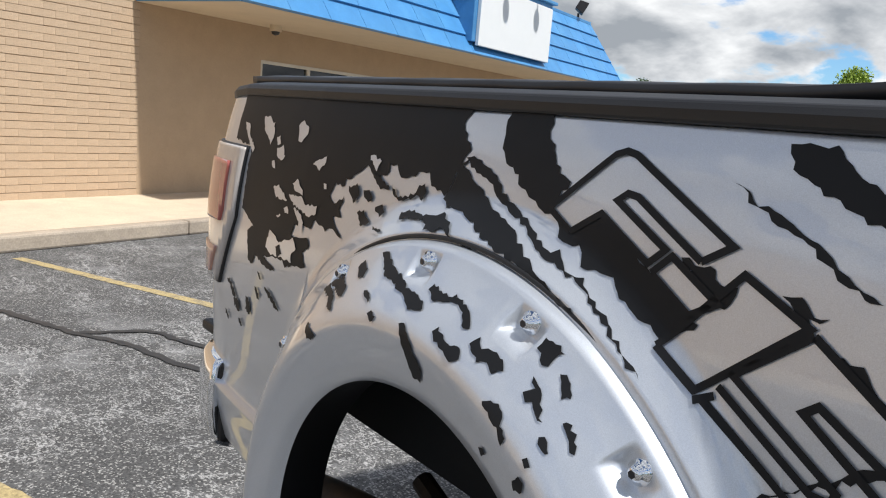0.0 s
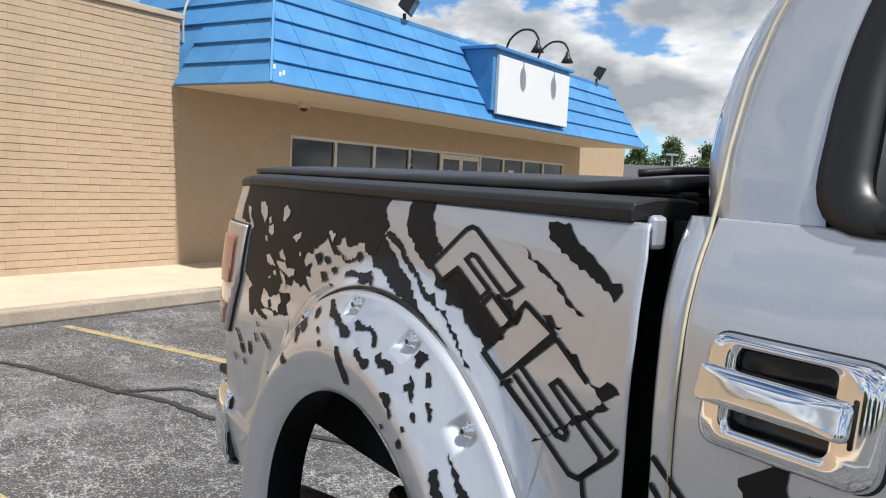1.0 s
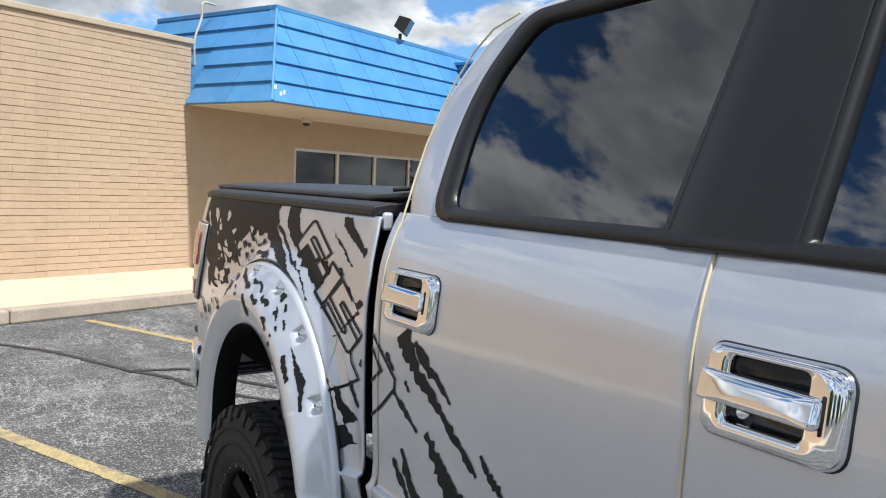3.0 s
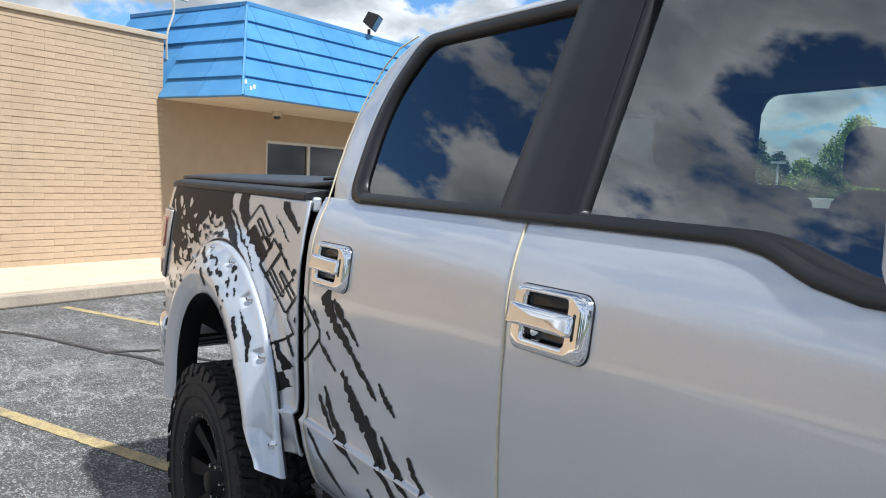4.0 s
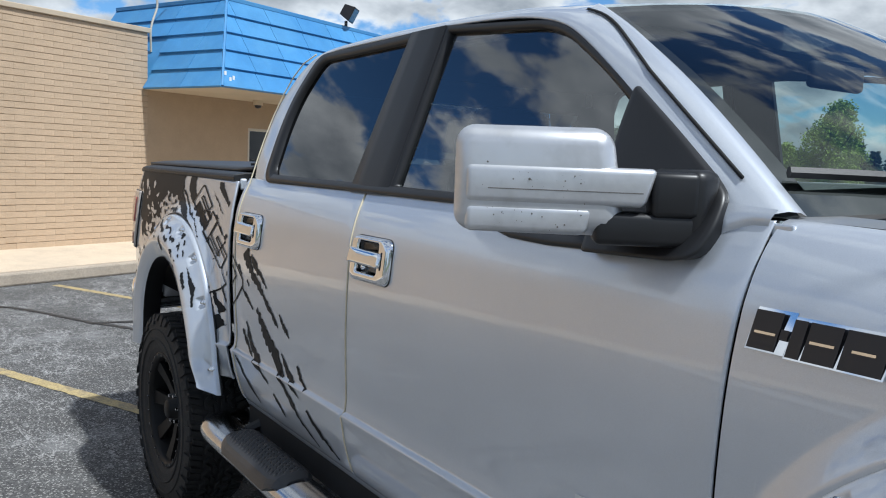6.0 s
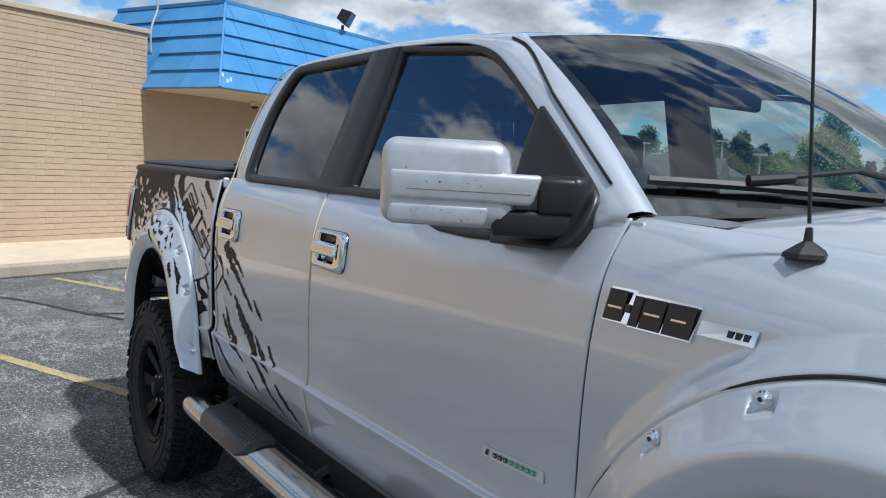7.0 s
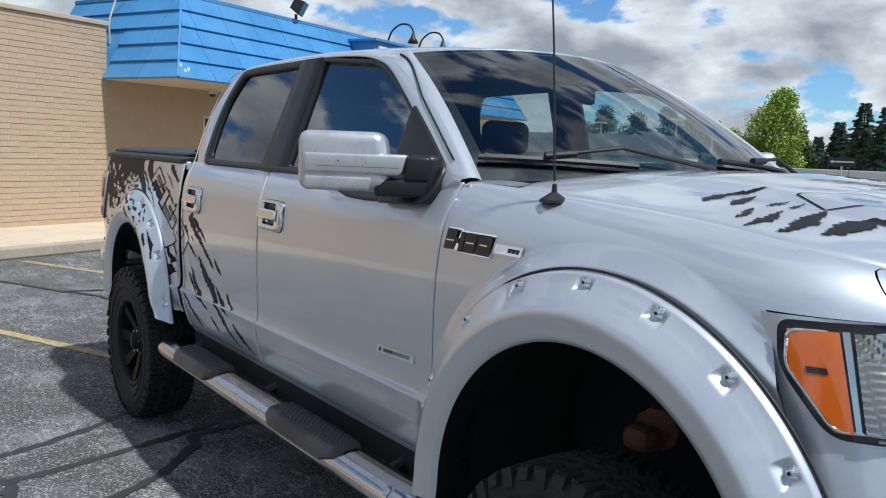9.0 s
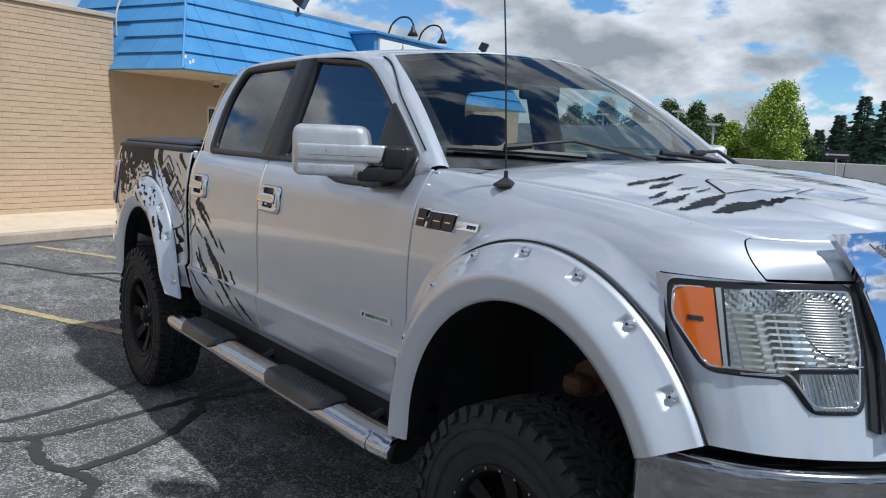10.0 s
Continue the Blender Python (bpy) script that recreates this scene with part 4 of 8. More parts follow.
for sgn in (-1, 1):
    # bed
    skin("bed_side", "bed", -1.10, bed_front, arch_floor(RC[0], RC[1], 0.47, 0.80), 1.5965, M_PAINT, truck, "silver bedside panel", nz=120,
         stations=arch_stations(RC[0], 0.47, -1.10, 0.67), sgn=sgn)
    # doors
    # cab corner, rolled round to the back wall
    CORNER = [(0.034, 0.0035, 0), (0.031, 0.0, 0), (0.022, 0.0, 0), (0.014, 0.0, 0)] + [(0.014 - 0.014 * math.sin(radians(a)), 0.050 * (1 - math.cos(radians(a))), math.sin(radians(a))) for a in range(8, 91, 6)] + [(0.0, 0.08, 1), (0.004, 0.13, 1)]

    def corner_pt(k, z):
        dx, drop, w = CORNER[k]
        return (cab_rear(z) + dx - w * interp(z, [(0.7, 0.014), (1.3, 0.014), (1.45, 0.020), (1.57, 0.028), (1.61, 0.026)]), sgn * (half(cab_rear(z) + 0.02, z, "door") - drop), z)

    v, f = grid_vf(corner_pt, list(range(len(CORNER))), [0.742 + 0.868 * k / 90 for k in range(91)], flip=sgn < 0)
    obj_from("cab_corner", v, f, M_PAINT, truck, "silver rounded cab corner", smooth=True)
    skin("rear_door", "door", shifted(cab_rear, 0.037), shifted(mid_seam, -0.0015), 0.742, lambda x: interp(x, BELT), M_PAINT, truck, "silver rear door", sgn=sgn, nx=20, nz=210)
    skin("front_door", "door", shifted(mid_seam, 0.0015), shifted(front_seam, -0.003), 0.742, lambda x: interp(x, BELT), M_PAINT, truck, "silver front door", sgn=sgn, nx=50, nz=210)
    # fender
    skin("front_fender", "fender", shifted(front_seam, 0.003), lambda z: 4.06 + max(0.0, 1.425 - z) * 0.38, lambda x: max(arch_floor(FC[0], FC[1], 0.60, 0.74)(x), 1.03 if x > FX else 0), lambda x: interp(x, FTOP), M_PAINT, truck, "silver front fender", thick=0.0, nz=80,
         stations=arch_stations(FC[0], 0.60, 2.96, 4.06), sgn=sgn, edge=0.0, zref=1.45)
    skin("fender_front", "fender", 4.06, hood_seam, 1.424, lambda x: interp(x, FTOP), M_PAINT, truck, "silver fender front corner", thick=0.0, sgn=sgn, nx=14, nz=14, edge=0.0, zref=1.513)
    # door skin running up to the front pillar
    v, f = grid_vf(lambda x, w: (x + 0.012 * w, sgn * ((half(x, interp(x, BELT) - 0.012, "door") - 0.002) * (1 - w) + (gh(1.648) + 0.0135) * w + 0.006 * math.sin(math.pi * w)), interp(x, BELT) - 0.012 + (1.648 - interp(x, BELT) + 0.012 - 0.06 * (x - 2.86)) * w),
                   [2.86 + 0.128 * k / 8 for k in range(9)], [k / 6 for k in range(7)], flip=sgn > 0)
    obj_from("door_upper_corner", v, f, M_PAINT, truck, "silver door skin below the front pillar", smooth=True)
    # rocker and dark jambs behind the seams
    v, f = grid_vf(lambda u, w: (0.70 + u * 2.26, sgn * (0.955 - 0.10 * w * w), 0.742 - 0.10 * w), [k / 20 for k in range(21)], [k / 6 for k in range(7)], flip=sgn < 0)
    obj_from("rocker_panel", v, f, M_PAINT, truck, "silver rocker panel", smooth=True)
    for x0, x1, zt in ((0.71, 0.78, 1.54), (1.55, 1.78, 1.52), (2.88, 3.04, 1.45)):
        part("door_jamb", box_bm(x0, x1, *sorted((sgn * 0.945, sgn * 0.90)), 0.75, zt), M_LINER, truck, "dark door jamb")
    part("cab_sill", box_bm(0.72, 2.96, *sorted((sgn * 0.945, sgn * 0.80)), 0.62, 0.76), M_LINER, truck, "dark inner sill")
    part("door_inner", box_bm(0.72, 2.96, *sorted((sgn * 0.90, sgn * 0.86)), 0.76, 1.53), M_CABIN, truck, "dark door card")

# ---------------------------------------------------------------- greenhouse
GH_OUT = [(0.640, 1.611), (0.612, 1.70), (0.610, 1.80), (0.628, 1.88), (0.664, 1.96), (0.722, 2.03), (0.822, 2.082), (0.95, 2.108), (1.2, 2.120), (1.5, 2.124), (1.8, 2.120), (2.05, 2.110),
          (2.2, 2.096), (2.32, 2.070), (2.42, 2.030), (2.54, 1.950), (2.69, 1.842), (2.83, 1.742), (2.985, 1.632)]
GH_IN = [(0.842, 1.6095), (0.830, 1.662), (0.830, 1.79), (0.838, 1.88), (0.866, 1.97), (0.905, 2.035), (0.965, 2.070), (1.06, 2.084), (1.25, 2.088), (1.52, 2.089), (1.8, 2.088), (2.03, 2.078),
         (2.17, 2.063), (2.29, 2.035), (2.38, 1.992), (2.50, 1.915), (2.64, 1.815), (2.78, 1.705), (2.905, 1.615)]


def ws(u, v):
    """Windscreen surface: u across -1..1, v bottom to top."""
    xb, xt = 3.27 - 0.255 * u * u, 2.46 - 0.15 * u * u
    y = u * (0.875 + (0.675 - 0.875) * v)
    zb, zt = 1.665 - 0.035 * u * u, 2.135 - 0.045 * u * u
    return (xb + (xt - xb) * v, y, zb + (zt - zb) * v + 0.030 * math.sin(math.pi * v))


for sgn in (-1, 1):
    outer = smooth_curve(GH_OUT, 4)
    inner = smooth_curve(GH_IN, 4)
    rings = 13
    verts, faces = [], []
    for o, i in zip(outer, inner):
        for k in range(rings):
            t = k / (rings - 1)
            x, z = o + (i - o) * t
            top = max(0.0, min(1.0, (z - 1.9) / 0.15))
            back = max(0.0, min(1.0, (0.90 - o[0]) / 0.12))
            h = gh(z) + 0.012 - (0.035 * top + 0.012) * (1 - t) ** 2.5 - 0.050 * back * max(0.0, (1 - t) - 0.55) ** 2 / 0.2025 - 0.004 * max(0.0, min(1.0, (1.67 - z) / 0.06)) * back - (0.006 if k == rings - 1 else 0)
            verts.append((x, sgn * h, z))
    n = len(outer)
    for a in range(n - 1):
        for k in range(rings - 1):
            q = (a * rings + k, (a + 1) * rings + k, (a + 1) * rings + k + 1, a * rings + k + 1)
            faces.append(q if sgn < 0 else q[::-1])
    faces = [f[::-1] for f in faces]
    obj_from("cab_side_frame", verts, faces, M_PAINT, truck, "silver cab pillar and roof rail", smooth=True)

    # front pillar strip to the windscreen
    verts, faces = [], []
    steps = 24
    lo = [p for p in outer if p[0] > 2.30]
    for a, p in enumerate(lo):
        v = 1 - a / (len(lo) - 1)
        e = ws(sgn * 1.0, v)
        top = max(0.0, min(1.0, (p[1] - 1.9) / 0.15))
        s = (p[0], sgn * (gh(p[1]) + 0.012 - 0.035 * top - 0.012), p[1])
        for t in (0.0, 0.35, 0.7, 1.0):
            bow = 0.012 * math.sin(math.pi * t)
            verts.append((s[0] + (e[0] - s[0]) * t + bow, s[1] + (e[1] - s[1]) * t + sgn * bow * 0.6, s[2] + (e[2] - s[2]) * t + bow * 0.6))
    for a in range(len(lo) - 1):
        for k in range(3):
            q = (a * 4 + k, (a + 1) * 4 + k, (a + 1) * 4 + k + 1, a * 4 + k + 1)
            faces.append(q if sgn < 0 else q[::-1])
    obj_from("front_pillar", verts, faces, M_PAINT, truck, "silver windscreen pillar", smooth=True)
    part("pillar_seam", tube_bm([(p[0] + 0.004, sgn * (gh(p[1]) + 0.004 - 0.035 * max(0.0, min(1.0, (p[1] - 1.9) / 0.15))), p[1] + 0.002) for p in lo[:-2]], 0.0036, 6), M_LINER, truck, "black door seal along the pillar", smooth=True)


def surf(p, off=0.0, sgn=-1):
    return (p[0], sgn * (gh(p[1]) + off), p[1])


def ring_part(name, outer, inner, off_o, off_i, mat, parent, label, sgn):
    """A moulded frame between two outlines with the same count of points."""
    n = len(outer)
    verts, faces = [], []
    for o, i in zip(outer, inner):
        m = (o * 0.35 + i * 0.65)
        verts += [surf(o, off_o - 0.010, sgn), surf(o + (i - o) * 0.06, off_o, sgn), surf(m, off_o * 0.6 + off_i * 0.4 + 0.002, sgn), surf(i, off_i, sgn), surf(i, off_i - 0.018, sgn)]
    for a in range(n):
        b = (a + 1) % n
        for k in range(4):
            q = (a * 5 + k, b * 5 + k, b * 5 + k + 1, a * 5 + k + 1)
            faces.append(q if sgn > 0 else q[::-1])
    return obj_from(name, verts, faces, mat, parent, label, smooth=True)


def pane(name, outline, off, mat, parent, label, sgn):
    """Glass cut to an outline and following the body side."""
    bm = bmesh.new()
    vs_ = [bm.verts.new((p[0], 0, p[1])) for p in outline]
    bm.faces.new(vs_)
    for k in range(1, 8):
        z = 1.55 + k * 0.07
        bmesh.ops.bisect_plane(bm, geom=bm.verts[:] + bm.edges[:] + bm.faces[:], plane_co=(0, 0, z), plane_no=(0, 0, 1))
    bmesh.ops.triangulate(bm, faces=bm.faces[:])
    for v in bm.verts:
        v.co.y = sgn * (gh(v.co.z) + off)
    bm.normal_update()
    if sum(f_.normal.y for f_ in bm.faces) > 0:
        bmesh.ops.reverse_faces(bm, faces=bm.faces[:])
    ob = part(name, bm, mat, parent, label, smooth=True)
    ob.visible_shadow = False
    return ob


REAR_O = [(0.822, 1.600), (0.808, 1.80), (0.830, 1.93), (0.935, 2.084), (1.600, 2.094), (1.556, 1.600)]
REAR_I = [(0.876, 1.630), (0.858, 1.80), (0.876, 1.92), (0.972, 2.052), (1.566, 2.062), (1.522, 1.627)]
FRONT_O = [(1.760, 1.599), (1.778, 2.094), (2.290, 2.048), (2.520, 1.912), (2.89, 1.650), (2.88, 1.545), (2.370, 1.532), (2.170, 1.597)]
FRONT_I = [(1.786, 1.626), (1.796, 2.068), (2.282, 2.028), (2.492, 1.905), (2.66, 1.785), (2.66, 1.568), (2.395, 1.562), (2.215, 1.622)]
for sgn in (-1, 1):
    ring_part("window_trim", rounded_poly(REAR_O, [0.075, 0.06, 0.07, 0.06, 0.01, 0.01]), rounded_poly(REAR_I, [0.045, 0.05, 0.06, 0.05, 0.008, 0.008]), 0.014, 0.002, M_TRIM, truck, "satin black rear window trim", sgn)
    ring_part("window_trim", rounded_poly(FRONT_O, [0.01, 0.01, 0.10, 0.12, 0.03, 0.03, 0.10, 0.06]), rounded_poly(FRONT_I, [0.008, 0.01, 0.10, 0.1, 0.02, 0.02, 0.08, 0.06]),
              0.014, 0.002, M_TRIM, truck, "satin black front window trim", sgn)
    bp = []
    for k in range(13):
        t = k / 12
        z = 1.600 + 0.493 * t
        a, b = 1.545 + 0.044 * t - 0.003, 1.768 + 0.010 * t + 0.003
        for s, o in ((0.0, 0.012), (0.02, 0.016), (0.30, 0.0172), (0.50, 0.0176), (0.70, 0.0172), (0.98, 0.016), (1.0, 0.012)):
            bp.append(surf((a + (b - a) * s, z), o, sgn))
    fc = []
    for k in range(12):
        for s in range(6):
            q = (k * 7 + s, k * 7 + s + 1, (k + 1) * 7 + s + 1, (k + 1) * 7 + s)
            fc.append(q if sgn < 0 else q[::-1])
    obj_from("door_pillar", bp, fc, M_TRIM, truck, "satin black door pillar cover", smooth=True)
    pane("rear_side_glass", rounded_poly(REAR_I, [0.045, 0.05, 0.06, 0.05, 0.008, 0.008]), -0.008, M_GLASS_DARK if sgn < 0 else M_GLASS_TINT, truck, "dark privacy glass reflecting clouds" if sgn < 0 else "lightly tinted rear door glass", sgn)
    pane("front_side_glass", rounded_poly(FRONT_I, [0.008, 0.01, 0.10, 0.1, 0.02, 0.02, 0.08, 0.06]), -0.008, M_GLASS_FRONT if sgn < 0 else M_GLASS_TINT, truck, "lightly tinted door glass reflecting clouds", sgn)
    # belt weatherstrip
    def strip(x, w):
        b = interp(x, BELT)
        hb, gt = half(x, b - 0.002, "door"), gh(b + 0.024) + 0.0125
        prof_ = ((hb - 0.004, b - 0.004), (hb + 0.005, b - 0.002), (hb + 0.008, b + 0.004), (hb + 0.006, b + 0.011), ((hb + gt) / 2 + 0.004, b + 0.018), (gt, b + 0.024))
        return (x, sgn * prof_[w][0], prof_[w][1])
    v, f = grid_vf(strip, [0.905 + 1.955 * k / 80 for k in range(81)], list(range(6)), flip=sgn > 0)
    obj_from("belt_moulding", v, f, M_TRIM, truck, "black belt weatherstrip", smooth=True)

# roof
ROOF_X = [0.845, 0.87, 0.92, 1.0, 1.2, 1.5, 1.8, 2.0, 2.15, 2.25, 2.30]
us = [k / 24 * 2 - 1 for k in range(25)]


def roof_pt(i, u):
    f = i / (len(ROOF_X) - 1)
    x = interp(f, [(k / (len(ROOF_X) - 1), ROOF_X[k]) for k in range(len(ROOF_X))])
    ez = interp(x, [(p[0], p[1]) for p in GH_OUT[6:15]])
    top = 1.0
    ey = gh(ez) + 0.012 - 0.047
    x2 = x + (0.02 * (1 - u * u)) * (1 if x < 1.0 else 0) * -1
    xf = x + (0.165 * (1 - u * u)) * max(0.0, (x - 1.8) / 0.5)
    crown = 0.052 * (1 - abs(u) ** 2.4) * min(1.0, 0.25 + (x - 0.845) / 0.2)
    front = 0.014 * max(0.0, (x - 2.0) / 0.3) ** 2
    return (xf if x > 1.8 else x2, u * ey, ez + crown - front * 0)


v, f = grid_vf(roof_pt, list(range(len(ROOF_X))), us)
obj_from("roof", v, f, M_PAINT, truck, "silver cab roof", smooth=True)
v, f = grid_vf(lambda a, u: (roof_pt(len(ROOF_X) - 1, u)[0] + (ws(u, 1.0)[0] - roof_pt(len(ROOF_X) - 1, u)[0]) * a, roof_pt(len(ROOF_X) - 1, u)[1] + (ws(u, 1.0)[1] - roof_pt(len(ROOF_X) - 1, u)[1]) * a,
                               roof_pt(len(ROOF_X) - 1, u)[2] + (ws(u, 1.0)[2] - roof_pt(len(ROOF_X) - 1, u)[2]) * a), [0, 0.5, 1], us)
obj_from("roof_header", v, f, M_PAINT, truck, "silver roof front edge", smooth=True)
part("headliner", box_bm(0.86, 2.28, -0.66, 0.66, 2.05, 2.07), M_SEAT, truck, "dark headliner")

# windscreen with dark border
wsu = [k / 20 * 2 - 1 for k in range(21)]
wsv = [k / 12 for k in range(13)]
v, f = grid_vf(lambda u, w: ws(u, w), wsu, wsv)
wind = obj_from("windscreen", v, f, M_GLASS_WIND, truck, "windscreen reflecting clouds", smooth=True)
wind.visible_shadow = False
for name, fu in (("bottom", lambda u, w: ws(u * 0.965, w * 0.085)), ("top", lambda u, w: ws(u, 0.965 + w * 0.035)), ("left", lambda u, w: ws(-1 + 0.045 * u, w)), ("right", lambda u, w: ws(1 - 0.045 * u, w))):
    if name in ("bottom", "top"):
        v, f = grid_vf(lambda u, w: tuple(np.array(fu(u, w)) - np.array((0.006, 0, 0.008))), wsu, [0, 0.5, 1])
    else:
        v, f = grid_vf(lambda u, w: tuple(np.array(fu(u, w)) - np.array((0.006, 0, 0.008))), [0, 1], wsv)
    obj_from("windscreen_border", v, f, M_PLASTIC, truck, "black glass border")

# cab back with rear window
back_o = [(-0.876, 1.606), (-0.835, 1.72), (-0.80, 1.82), (-0.765, 1.90), (-0.70, 2.06), (0.70, 2.06), (0.765, 1.90), (0.80, 1.82), (0.835, 1.72), (0.876, 1.606)]
back_i = [(-0.66, 1.68), (-0.655, 1.74), (-0.645, 1.82), (-0.64, 1.88), (-0.60, 1.96), (0.60, 1.96), (0.64, 1.88), (0.645, 1.82), (0.655, 1.74), (0.66, 1.68)]
bx = lambda z: interp(z, [(1.5, 0.645), (1.606, 0.642), (1.70, 0.614), (1.80, 0.612), (1.88, 0.630), (1.96, 0.666), (2.03, 0.724), (2.09, 0.84)])
verts, faces = [], []
for o, i in zip(back_o, back_i):
    verts += [(bx(o[1]), o[0], o[1]), (bx(i[1]) + 0.006, i[0], i[1])]
n = len(back_o)
for a in range(n):
    b = (a + 1) % n
    faces.append((2 * a, 2 * a + 1, 2 * b + 1, 2 * b))
obj_from("cab_back", verts, faces, M_PAINT, truck, "silver cab back panel")
part("cabin_rear_trim", box_bm(0.70, 0.716, -0.84, 0.84, 0.90, 1.69), M_SEAT, truck, "dark rear cabin trim")
part("cabin_rear_trim", box_bm(0.79, 0.80, -0.72, 0.72, 1.955, 2.07), M_SEAT, truck, "dark rear cabin trim")
for sgn in (-1, 1):
    v, f = grid_vf(lambda w, x: (x + 0.30 * (w - 1.55), sgn * (gh(w) - 0.030), w), [1.50, 1.70, 1.90, 2.06], [0.66, 0.72, 0.79, 0.815])
    obj_from("cabin_pillar_trim", v, f, M_SEAT, truck, "dark rear pillar trim")
    v, f = grid_vf(lambda w, y: (0.70 + 0.17 * max(0.0, w - 1.70) / 0.3, sgn * y, w), [1.50, 1.70, 1.85, 1.99], [0.63, 0.72, 0.80])
    obj_from("cabin_pillar_trim", v, f, M_SEAT, truck, "dark rear pillar trim")
part("cab_back_lower", box_bm(0.66, 0.69, -0.93, 0.93, 0.78, 1.606), M_PAINT, truck, "silver lower cab back")
bm = bmesh.new()
bm.faces.new([bm.verts.new((bx(i[1]) + 0.004, i[0], i[1])) for i in back_i])
bm.normal_update()
if sum(f_.normal.x for f_ in bm.faces) < 0:
    bmesh.ops.reverse_faces(bm, faces=bm.faces[:])
rg = part("rear_window", bm, M_GLASS_DARK, truck, "rear cab glass")
rg.visible_shadow = False
v, f = grid_vf(lambda a, u: (0.845 + (0.745 - 0.845) * a - 0.02 * (1 - u * u) * (1 - a), u * (0.70 + 0.035 * a), interp(a, [(0, roof_pt(0, u)[2]), (1, 2.05)])), [0, 0.5, 1], us)
obj_from("roof_rear_edge", v, f, M_PAINT, truck, "silver roof rear edge", smooth=True)

# ---------------------------------------------------------------- hood and cowl
HOOD_FRONT = smooth_table([(0.0, 4.45), (0.3, 4.435), (0.5, 4.40), (0.67, 4.335), (0.78, 4.272), (0.858, 4.204), (0.9, 4.165)], 6)


def hood_pt(a, u):
    x0 = 3.14 + 0.12 * (1 - u * u)
    x1 = interp(abs(u * 0.862), HOOD_FRONT)
    x = x0 + (x1 - x0) * a
    y = u * (half(x, interp(x, FTOP), "fender") - 0.004)
    ez = interp(x, FTOP)
    c = 0.075 * (1 - abs(u) ** 2.3)
    dome = 0.020 * max(0.0, min(1.0, (0.65 - abs(u)) / 0.055)) * min(1.0, a * 4)
    fall = 0.020 * max(0.0, (a - 0.9) / 0.1) ** 2 * (1 - abs(u) ** 3)
    return (x, y, ez - 0.004 + c + dome - fall)


av_ = [0, 0.02, 0.06] + [k / 24 for k in range(2, 23)] + [0.94, 0.965, 0.985, 1.0]
hu = sorted({round(k / 40 * 2 - 1, 4) for k in range(41)} | {round(sg_ * (0.58 + 0.0125 * k), 4) for k in range(7) for sg_ in (-1, 1)})
v, f = grid_vf(hood_pt, av_, hu)
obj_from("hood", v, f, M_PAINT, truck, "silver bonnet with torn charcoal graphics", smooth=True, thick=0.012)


def hood_lip(a, u):
    """Rolls from the bonnet's front edge down to the lamp line; its outer end follows the fender's edge."""
    p = hood_pt(1.0, u)
    sg = -1 if u < 0 else 1
    zl = 1.430
    t = a * math.pi / 2
    yt = abs(p[1]) * (1 + 0.075 * max(0.0, (abs(u) - 0.6) / 0.4))
    xt = float(np.interp(-yt, [-0.990, -0.984, -0.925, -0.853, -0.76, -0.67, -0.45], [4.05, 4.095, 4.20, 4.272, 4.34, 4.385, 4.44])) + 0.004
    sn, cs = max(0.0, math.sin(t)) ** 0.62, max(0.0, math.cos(t)) ** 0.62
    x = p[0] + (xt - p[0]) * sn
    y = abs(p[1]) + (yt - abs(p[1])) * sn
    z = p[2] + (zl - p[2]) * (1 - cs)
    ze = p[2] + (zl - p[2]) * a
    xe = hood_seam(ze) + 0.003
    ye = half(xe, ze, "fender") - 0.001
    w = max(0.0, (abs(u) - 0.72) / 0.28) ** 3
    return (x + (xe - x) * w, sg * (y + (ye - y) * w), z + (ze - z) * w)


for side_u in ([u for u in hu if u < -0.73], [u for u in hu if u > 0.73]):
    v, f = grid_vf(hood_lip, [0, 0.04, 0.10, 0.18, 0.27, 0.36, 0.46, 0.57, 0.68, 0.79, 0.88, 0.95, 1.0], side_u)
    obj_from("hood_front_edge", v, f, M_PAINT, truck, "silver bonnet leading edge", smooth=True)
v, f = grid_vf(lambda a, u: (ws(u, 0)[0] + (hood_pt(0, u)[0] + 0.02 - ws(u, 0)[0]) * a - 0.01, u * 0.83, ws(u, 0)[2] - 0.02 - 0.012 * a), [0, 0.5, 1], us)
obj_from("cowl", v, f, M_LINER, truck, "black plastic cowl")
for sgn in (-1, 1):
    # corner piece of the fender behind the hood
    v, f = grid_vf(lambda a, b: (2.985 + 0.20 * a, sgn * (half(2.99 + 0.2 * a, 1.625, "fender") - 0.003 - 0.09 * b), 1.626 + 0.008 * b - 0.006 * a), [k / 4 for k in range(5)], [k / 4 for k in range(5)], flip=sgn > 0)
    obj_from("fender_corner", v, f, M_PAINT, truck, "silver fender corner", smooth=True)
    part("pillar_foot", box_bm(2.925, 3.03, *sorted((sgn * 0.934, sgn * 0.85)), 1.595, 1.6185), M_PAINT, truck, "silver pillar foot", bevel=0.004)

